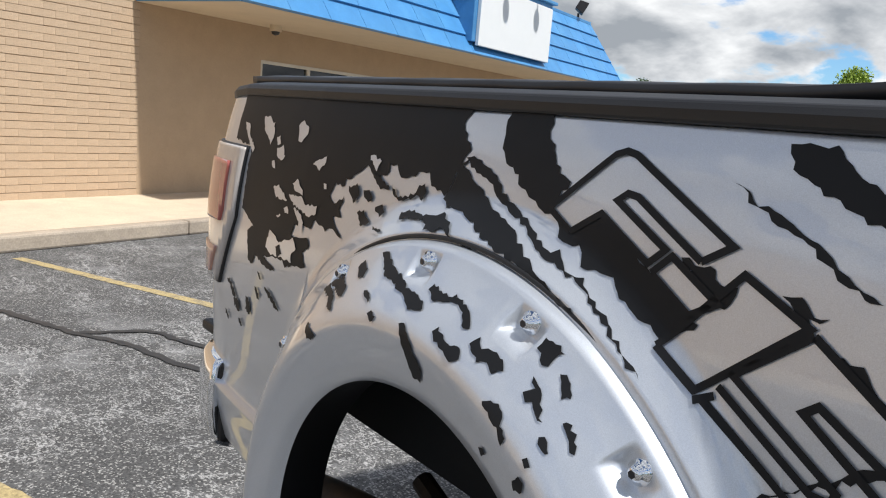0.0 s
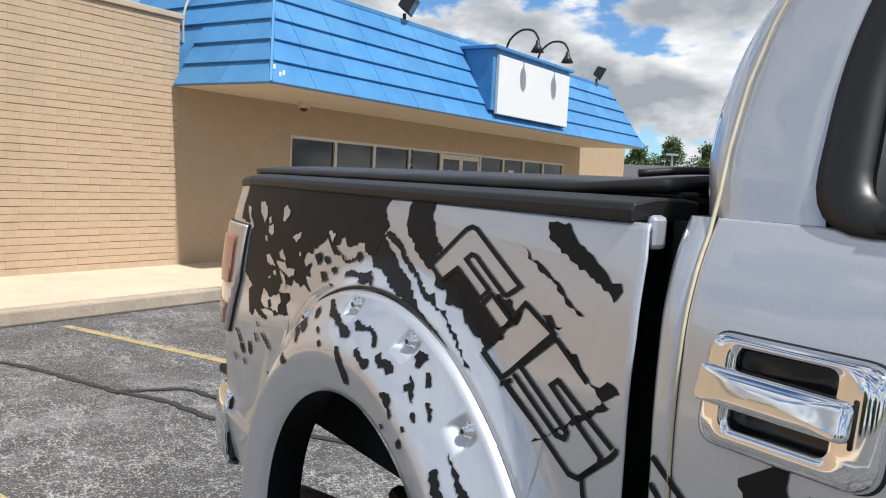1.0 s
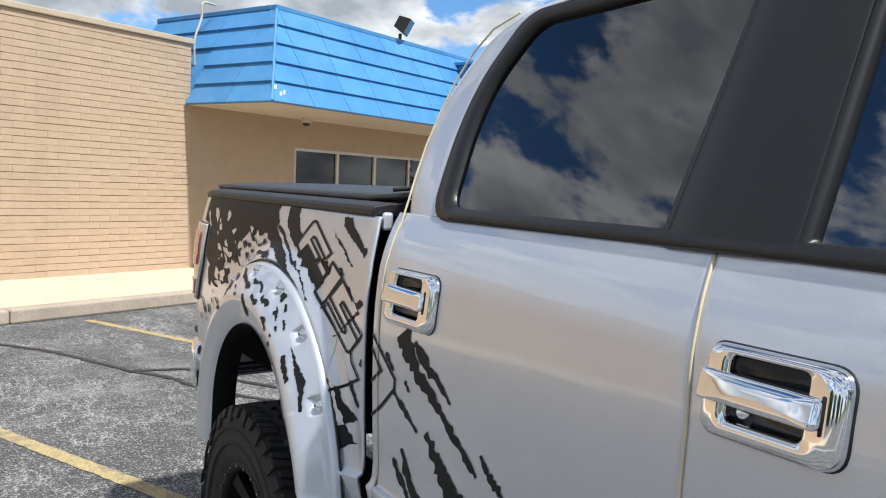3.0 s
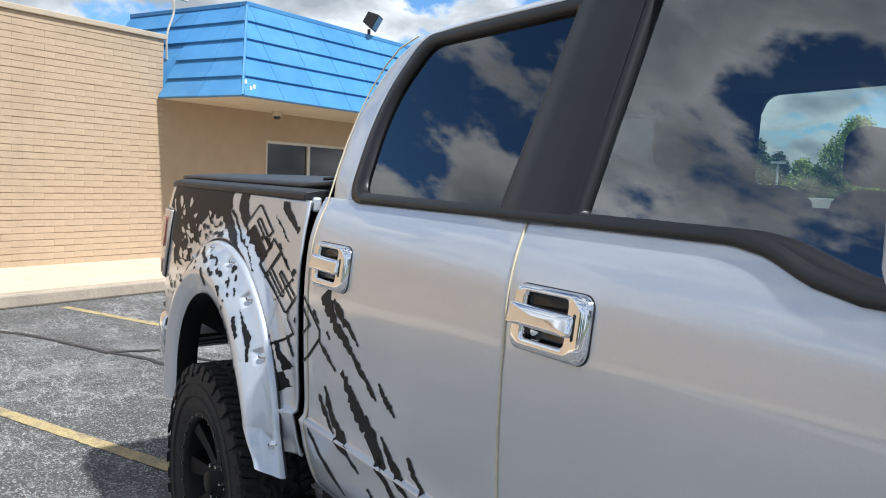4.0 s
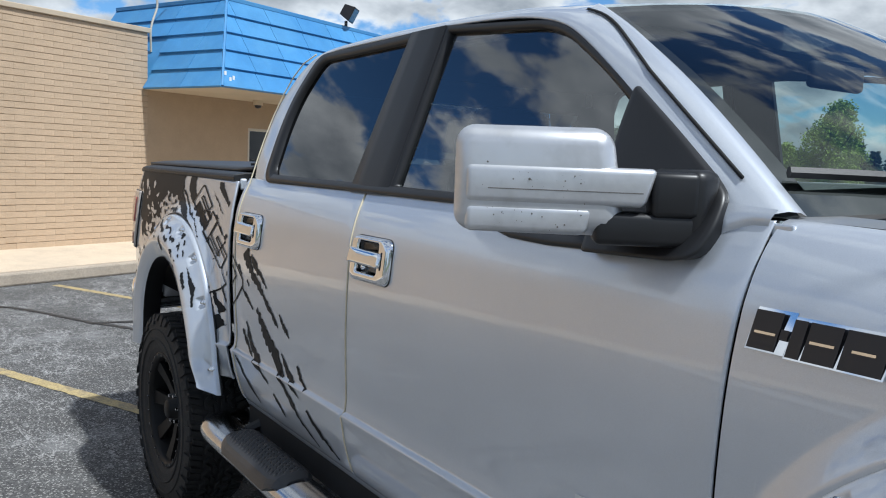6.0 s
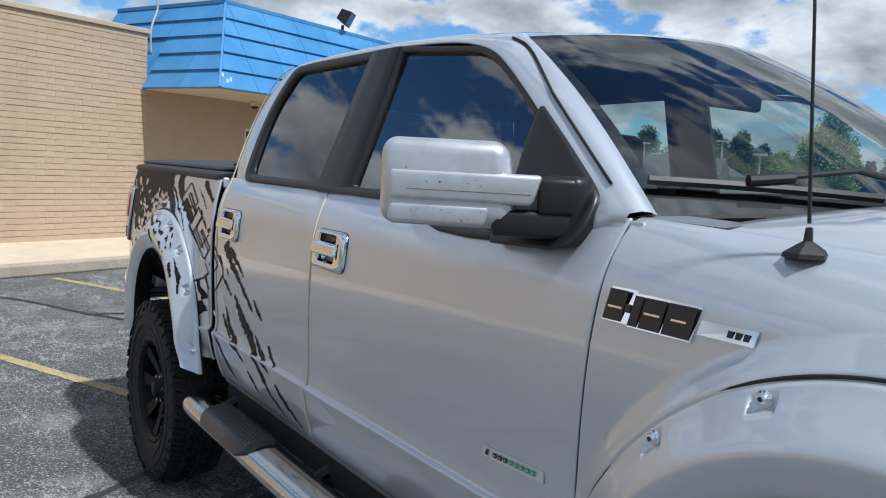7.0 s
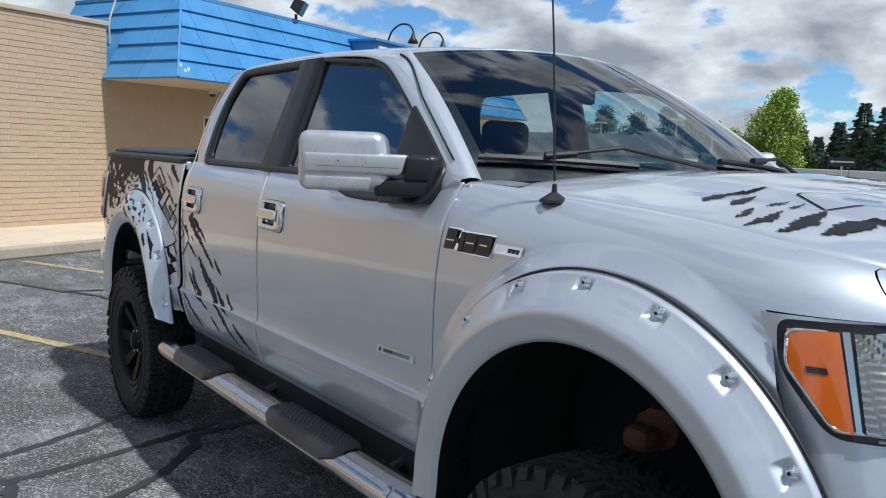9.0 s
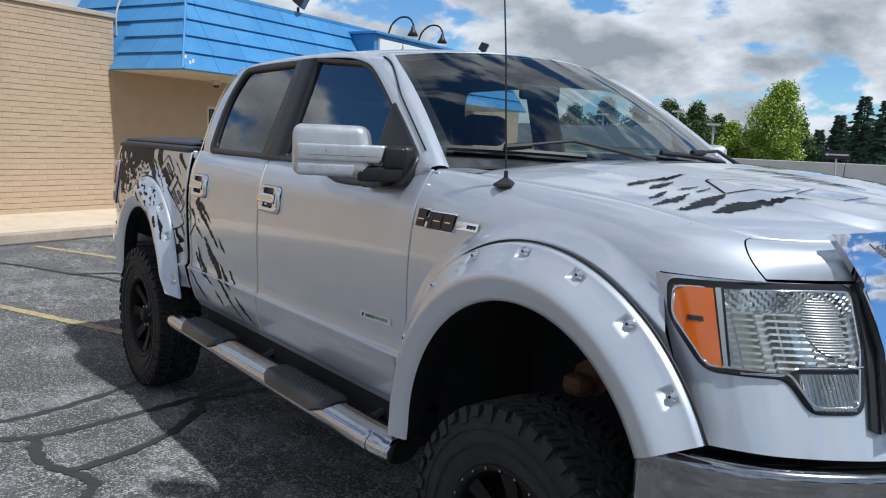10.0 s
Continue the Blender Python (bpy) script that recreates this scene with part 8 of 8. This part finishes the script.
DOOR_STROKES_2 = [
    [(0.783, 1.19, 0.015), (0.842, 1.15, 0.025), (0.891, 1.121, 0.009)], [(0.74, 1.275, 0.022), (0.779, 1.239, 0.010)],
    [(0.735, 0.91, 0.018), (0.76, 0.888, 0.022), (0.796, 0.859, 0.012)], [(0.735, 0.90, 0.018), (0.819, 0.837, 0.023), (0.93, 0.765, 0.011)],
    [(1.092, 0.846, 0.014), (1.135, 0.814, 0.023), (1.174, 0.781, 0.010)], [(1.15, 1.007, 0.018), (1.188, 0.969, 0.03), (1.255, 0.931, 0.029), (1.324, 0.892, 0.008)],
    [(1.062, 0.987, 0.018), (1.144, 0.94, 0.036), (1.213, 0.892, 0.025), (1.28, 0.855, 0.009)], [(1.282, 0.993, 0.021), (1.317, 0.956, 0.024), (1.367, 0.93, 0.011)],
    [(1.374, 0.865, 0.016), (1.43, 0.829, 0.026), (1.5, 0.791, 0.026), (1.575, 0.756, 0.010)], [(0.833, 1.226, 0.013), (0.853, 1.205, 0.012)],
]
for s_ in DOOR_STROKES + DOOR_STROKES_2:
    laid("graphic", torn_stroke([(x_ + 0.024, z_ + 0.004 + 0.02 * (1.4 - z_), w_ * 0.68) for x_, z_, w_ in s_], 0.30), on_side("door", 0.0018), M_VINYL, BL, 0.012)
# outlined block shapes
BLOCKS = [
    [(0.184, 1.465), (0.143, 1.487), (0.223, 1.558), (0.238, 1.563), (0.253, 1.56), (0.398, 1.484), (0.367, 1.464)], [(0.184, 1.465), (0.225, 1.492), (0.303, 1.45), (0.322, 1.468), (0.243, 1.509), (0.255, 1.518), (0.27, 1.516), (0.367, 1.464)],
    [(0.31, 1.442), (0.332, 1.463), (0.395, 1.428), (0.365, 1.41), (0.31, 1.442)], [(0.339, 1.374), (0.417, 1.461), (0.489, 1.428), (0.39, 1.343), (0.339, 1.374)], [(0.398, 1.338), (0.547, 1.243), (0.567, 1.243), (0.605, 1.276), (0.605, 1.286), (0.498, 1.356), (0.511, 1.366), (0.626, 1.302)],
    [(0.412, 1.353), (0.517, 1.289), (0.535, 1.289), (0.538, 1.299), (0.425, 1.368), (0.495, 1.423)], [(0.495, 1.423), (0.569, 1.376)], [(0.392, 1.334), (0.41, 1.343)],
    [(0.636, 1.304), (0.623, 1.289), (0.573, 1.248), (0.577, 1.222), (0.62, 1.185), (0.458, 1.11)], [(0.636, 1.238), (0.629, 1.225), (0.636, 1.221)],
]
for b_ in BLOCKS:
    laid("graphic_outline", band(b_, 0.0080), on_side("bed", 0.0026), M_VINYL, "charcoal outline of a block shape", 0.010, limit=0.636)
for b_ in ([(0.692, 1.314), (0.810, 1.228), (0.808, 1.203), (0.735, 1.141), (0.692, 1.112)], [(0.692, 1.280), (0.741, 1.234), (0.692, 1.198)]):
    laid("graphic_outline", band(b_, 0.0085), on_side("door", 0.0020), M_VINYL, "charcoal outline of a block shape")
# bare silver gaps in the dark field, dark flecks below it
GAPS_A = [[(-0.86, 1.54), (-0.834, 1.538), (-0.809, 1.514), (-0.766, 1.489), (-0.773, 1.478), (-0.812, 1.505), (-0.838, 1.519)],
    [(-0.753, 1.554), (-0.73, 1.558), (-0.691, 1.545), (-0.676, 1.523), (-0.685, 1.501), (-0.707, 1.518), (-0.735, 1.531)],
    [(-0.66, 1.518), (-0.646, 1.522), (-0.634, 1.508), (-0.647, 1.504)],
    [(-0.646, 1.496), (-0.621, 1.504), (-0.598, 1.485), (-0.618, 1.475), (-0.641, 1.483)],
    [(-0.657, 1.471), (-0.646, 1.474), (-0.635, 1.457), (-0.648, 1.461)],
    [(-0.572, 1.548), (-0.555, 1.557), (-0.527, 1.545), (-0.524, 1.532), (-0.542, 1.517), (-0.558, 1.518)],
    [(-0.475, 1.482), (-0.46, 1.488), (-0.432, 1.499), (-0.429, 1.489), (-0.447, 1.472), (-0.461, 1.479)],
    [(-0.627, 1.423), (-0.602, 1.43), (-0.579, 1.42), (-0.554, 1.406), (-0.586, 1.402), (-0.611, 1.409)]]
GAPS_B = [[(-0.543, 1.44), (-0.526, 1.45), (-0.502, 1.437), (-0.493, 1.425), (-0.528, 1.426)],
    [(-0.551, 1.418), (-0.495, 1.419), (-0.479, 1.408), (-0.432, 1.412), (-0.432, 1.396), (-0.462, 1.389), (-0.524, 1.402)],
    [(-0.522, 1.397), (-0.495, 1.392), (-0.478, 1.376), (-0.48, 1.352), (-0.5, 1.378)],
    [(-0.566, 1.391), (-0.548, 1.396), (-0.542, 1.383), (-0.558, 1.381)],
    [(-0.595, 1.373), (-0.578, 1.378), (-0.575, 1.372), (-0.591, 1.368)],
    [(-0.619, 1.34), (-0.595, 1.336), (-0.576, 1.322), (-0.552, 1.329), (-0.512, 1.341), (-0.493, 1.322), (-0.516, 1.307), (-0.511, 1.296), (-0.56, 1.296), (-0.607, 1.293), (-0.635, 1.303)],
    [(-0.421, 1.451), (-0.411, 1.453), (-0.408, 1.444), (-0.418, 1.443)]]
GAPS_C = [[(-0.287, 1.513), (-0.277, 1.517), (-0.265, 1.511), (-0.253, 1.508), (-0.258, 1.491), (-0.275, 1.499)]]
FLECKS_A = [[(-0.332, 1.457), (-0.305, 1.467), (-0.296, 1.447), (-0.309, 1.433), (-0.325, 1.445)],
    [(-0.284, 1.455), (-0.267, 1.459), (-0.254, 1.45), (-0.264, 1.439), (-0.278, 1.447)],
    [(-0.241, 1.437), (-0.221, 1.442), (-0.207, 1.433), (-0.217, 1.425), (-0.237, 1.431)],
    [(-0.293, 1.421), (-0.273, 1.426), (-0.265, 1.415), (-0.243, 1.411), (-0.276, 1.401)],
    [(-0.206, 1.477), (-0.189, 1.462), (-0.169, 1.46), (-0.136, 1.471), (-0.133, 1.482), (-0.12, 1.486), (-0.111, 1.476), (-0.115, 1.462), (-0.134, 1.467), (-0.165, 1.454), (-0.193, 1.457)]]
FLECKS_B = [[(-0.155, 1.44), (-0.12, 1.447), (-0.089, 1.445), (-0.059, 1.451), (-0.045, 1.454), (-0.012, 1.442), (-0.001, 1.433), (0.034, 1.421), (0.067, 1.418), (0.101, 1.408), (0.081, 1.409), (0.061, 1.413), (0.025, 1.421), (-0.032, 1.437), (-0.033, 1.431), (-0.063, 1.429), (-0.075, 1.437), (-0.102, 1.439), (-0.147, 1.431)],
    [(-0.223, 1.408), (-0.191, 1.41), (-0.179, 1.406), (-0.207, 1.403)],
    [(-0.269, 1.49), (-0.245, 1.483), (-0.215, 1.473), (-0.211, 1.464), (-0.234, 1.466), (-0.255, 1.477)],
    [(-0.585, 1.315), (-0.566, 1.319), (-0.554, 1.303), (-0.575, 1.295)]]
LOW_FLECKS = [(-0.842, 1.19, 0.014, 0.008), (-0.817, 1.173, 0.014, 0.008), (-0.792, 1.15, 0.018, 0.013), (-0.722, 1.164, 0.017, 0.014), (-0.67, 1.202, 0.013, 0.009), (-0.66, 1.24, 0.008, 0.005), (-0.593, 1.207, 0.03, 0.007), (-0.859, 1.113, 0.014, 0.008), (-0.767, 1.116, 0.009, 0.006)]
for g_ in GAPS_A + GAPS_B + GAPS_C:
    laid("graphic_gap", ragged(g_, 0.0026, 0.006), on_side("bed", 0.0028), M_PAINT, "bare silver gap in the graphic", limit=0.636)
for g_ in FLECKS_A + FLECKS_B:
    laid("graphic_fleck", ragged(g_, 0.0026, 0.006), on_side("bed", 0.0034), M_VINYL, "charcoal fleck", 0.010, limit=0.636)
for g_ in LOW_FLECKS:
    laid("graphic_fleck", splat(*g_), on_side("bed", 0.0034), M_VINYL, "charcoal fleck", 0.010, limit=0.636)


def on_flare(x, z):
    a = math.atan2(z - RC[1], x - RC[0])
    r = math.hypot(x - RC[0], z - RC[1])
    q = min(1.0, max(0.0, (r - R_OUT) / (R_IN - R_OUT)))
    out = interp(q, FL_PROF[:-2])
    return (x, -(1.034 + out + 0.0020), z)


FLARE_FLECKS_A = [[(-0.115, 1.389), (-0.097, 1.392), (-0.052, 1.375), (-0.028, 1.373), (-0.005, 1.364), (0.042, 1.356), (0.05, 1.348), (0.025, 1.343), (-0.007, 1.354), (-0.047, 1.364), (-0.069, 1.365)],
    [(0.039, 1.369), (0.043, 1.378), (0.067, 1.37), (0.094, 1.373), (0.122, 1.362), (0.137, 1.343), (0.128, 1.343), (0.114, 1.359), (0.09, 1.366), (0.074, 1.363), (0.058, 1.357)],
    [(0.087, 1.331), (0.094, 1.337), (0.111, 1.326), (0.131, 1.323), (0.141, 1.324), (0.146, 1.315), (0.136, 1.308), (0.115, 1.317), (0.099, 1.322)],
    [(0.147, 1.333), (0.157, 1.34), (0.167, 1.33), (0.182, 1.33), (0.201, 1.327), (0.207, 1.316), (0.196, 1.31), (0.183, 1.318), (0.171, 1.317)]]
FLARE_FLECKS_B = [[(0.025, 1.323), (0.036, 1.329), (0.054, 1.314), (0.07, 1.296), (0.083, 1.281), (0.075, 1.264), (0.058, 1.264), (0.05, 1.285), (0.041, 1.304)],
    [(0.23, 1.345), (0.232, 1.358), (0.247, 1.355), (0.261, 1.346), (0.251, 1.341), (0.25, 1.333), (0.243, 1.331)],
    [(0.267, 1.326), (0.275, 1.33), (0.283, 1.322), (0.289, 1.308), (0.279, 1.305), (0.276, 1.316)],
    [(0.239, 1.304), (0.248, 1.308), (0.242, 1.32), (0.254, 1.309), (0.264, 1.297), (0.274, 1.28), (0.265, 1.287), (0.254, 1.297), (0.248, 1.295)],
    [(0.201, 1.284), (0.212, 1.288), (0.231, 1.28), (0.235, 1.267), (0.246, 1.256), (0.24, 1.246), (0.23, 1.262), (0.216, 1.269)],
    [(0.293, 1.287), (0.298, 1.289), (0.31, 1.279), (0.318, 1.263), (0.312, 1.262), (0.303, 1.274)]]
FLARE_FLECKS_C = [[(0.279, 1.267), (0.284, 1.27), (0.295, 1.256), (0.291, 1.254)],
    [(0.273, 1.244), (0.278, 1.248), (0.283, 1.241), (0.279, 1.237)],
    [(0.262, 1.218), (0.273, 1.226), (0.282, 1.222), (0.28, 1.21), (0.264, 1.206)],
    [(0.196, 1.225), (0.204, 1.229), (0.209, 1.223), (0.2, 1.217)],
    [(-0.164, 1.358), (-0.153, 1.369), (-0.128, 1.363), (-0.125, 1.351), (-0.145, 1.348)],
    [(-0.238, 1.32), (-0.195, 1.339), (-0.158, 1.328), (-0.155, 1.315)],
    [(-0.26, 1.305), (-0.236, 1.319), (-0.191, 1.313), (-0.16, 1.295), (-0.187, 1.295), (-0.208, 1.303)],
    [(-0.097, 1.339), (-0.088, 1.343), (-0.067, 1.336), (-0.065, 1.329), (-0.081, 1.331)],
    [(-0.053, 1.318), (-0.046, 1.325), (-0.029, 1.319), (-0.037, 1.311)]]
FLARE_FLECKS_D = [[(-0.232, 1.254), (-0.232, 1.262), (-0.189, 1.254), (-0.198, 1.241), (-0.212, 1.242)],
    [(0.351, 1.195), (0.36, 1.203), (0.403, 1.14), (0.397, 1.133), (0.366, 1.168)],
    [(0.366, 1.227), (0.401, 1.193), (0.447, 1.149), (0.458, 1.099), (0.478, 1.037), (0.456, 1.076), (0.442, 1.114), (0.403, 1.175)]]
for g_ in FLARE_FLECKS_A + FLARE_FLECKS_B + FLARE_FLECKS_C + FLARE_FLECKS_D:
    laid("graphic_fleck", ragged(g_, 0.0022, 0.005), on_flare, M_VINYL, "charcoal fleck on the flare", 0.008)

# bonnet graphics


def on_hood(x, y):
    ez = interp(x, FTOP)
    w = half(x, ez, "fender") - 0.004
    u = max(-1.0, min(1.0, y / w))
    x0 = 3.14 + 0.12 * (1 - u * u)
    x1 = interp(abs(u * 0.862), HOOD_FRONT)
    a = (x - x0) / (x1 - x0)
    p = hood_pt(max(0, min(1, a)), u)
    return (x, y, p[2] + 0.0022)


HOOD_STROKES = [
    [(3.677, -0.681, 0.004), (3.668, -0.65, 0.032), (3.671, -0.615, 0.036), (3.679, -0.558, 0.020), (3.717, -0.524, 0.012), (3.75, -0.485, 0.003)],
    [(3.752, -0.672, 0.004), (3.748, -0.64, 0.026), (3.744, -0.60, 0.024), (3.738, -0.545, 0.004)],
    [(3.830, -0.765, 0.004), (3.830, -0.730, 0.018), (3.820, -0.70, 0.016), (3.812, -0.665, 0.003)],
    [(3.884, -0.812, 0.003), (3.886, -0.772, 0.016), (3.890, -0.720, 0.030), (3.880, -0.68, 0.014), (3.872, -0.637, 0.003)],
    [(3.955, -0.800, 0.003), (3.970, -0.757, 0.030), (3.963, -0.69, 0.046), (3.950, -0.62, 0.034), (3.939, -0.560, 0.004)],
    [(4.030, -0.745, 0.004), (4.043, -0.70, 0.040), (4.042, -0.62, 0.058), (4.053, -0.565, 0.040), (4.085, -0.519, 0.020), (4.14, -0.445, 0.003)],
    [(3.818, -0.627, 0.003), (3.823, -0.585, 0.014), (3.830, -0.543, 0.003)], [(3.868, -0.60, 0.012), (3.870, -0.540, 0.003)],
]
for s_ in HOOD_STROKES:
    laid("graphic", torn_stroke(s_, 0.34, 0.006), on_hood, M_VINYL, "charcoal torn graphic on the bonnet")
for b_ in ([(3.83, -0.51), (3.93, -0.55), (4.05, -0.46), (4.05, -0.36), (3.93, -0.36), (3.83, -0.51)], [(3.93, -0.47), (4.0, -0.42)], [(4.08, -0.43), (4.18, -0.35), (4.18, -0.22), (4.06, -0.30), (4.08, -0.43)],
           [(3.80, -0.44), (3.90, -0.33)], [(4.2, -0.32), (4.28, -0.2)]):
    laid("graphic_outline", band(b_, 0.0045), on_hood, M_VINYL, "charcoal outline of a block shape on the bonnet")
for k in range(6):
    laid("graphic", torn_stroke([(3.7 + 0.06 * k, -0.24 + 0.03 * (k % 3), 0.008), (3.74 + 0.06 * k, -0.16 + 0.03 * (k % 3), 0.020), (3.80 + 0.06 * k, -0.08, 0.01)], 0.15), on_hood, M_VINYL, "charcoal torn graphic on the bonnet")

# ---------------------------------------------------------------- wall bricks
COURSE, LONG = 0.0925, 0.305
BRS = random.Random(2)


def brick_mesh(w):
    e = 0.0016
    x1, z1 = w - 0.0012, COURSE - 0.008
    v = [(0, 0.012, 0), (x1, 0.012, 0), (x1, 0.012, z1), (0, 0.012, z1), (0, e, 0), (x1, e, 0), (x1, e, z1), (0, e, z1), (0.0004, 0, e), (x1 - 0.0004, 0, e), (x1 - 0.0004, 0, z1 - e), (0.0004, 0, z1 - e)]
    f = [(0, 1, 5, 4), (1, 2, 6, 5), (2, 3, 7, 6), (3, 0, 4, 7), (4, 5, 9, 8), (5, 6, 10, 9), (6, 7, 11, 10), (7, 4, 8, 11), (8, 9, 10, 11)]
    return v, f


bv, bf = brick_mesh(LONG)
brick_me = bpy.data.meshes.new("brick")
brick_me.from_pydata(bv, [], bf)
brick_me.materials.append(M_BRICK)
wall_parent = [o for o in shop.children if o.name == "wall"][0]
rest_v, rest_f = [], []
count = 0
n_courses = int((WALL_TOP - 0.07 - 0.235) / COURSE)
for c_ in range(n_courses):
    z0_ = 0.235 + c_ * COURSE
    off = (c_ % 2) * LONG / 2
    k = 0
    u = -9.0 + off
    while u < 5.46 - 0.03:
        w = min(LONG, 5.46 - u)
        z = z0_ + BRS.uniform(-0.003, 0.003)
        d = BRS.uniform(-0.0010, 0.0012)
        if w > LONG - 0.001 and u > 3.2 and c_ < 34 and count < 300 and 3.2 < u:
            ob = bpy.data.objects.new("brick", brick_me)
            scene.collection.objects.link(ob)
            ob.parent = wall_parent
            ob.matrix_basis = pose(u, -d, z, BRS.uniform(-0.3, 0.3), 0, BRS.uniform(-0.05, 0.05))
            count += 1
        else:
            i = len(rest_v)
            sv, sf = brick_mesh(w)
            tl_ = BRS.uniform(-0.003, 0.003)
            rest_v += [(x + u, y - d + (zz - 0.04) * tl_, zz + z) for x, y, zz in sv]
            rest_f += [tuple(q + i for q in f_) for f_ in sf]
        u += LONG
bricks = obj_from("brickwork", rest_v, rest_f, M_BRICK, wall_parent, "tan painted long bricks")
bricks["kind"] = "stuff"
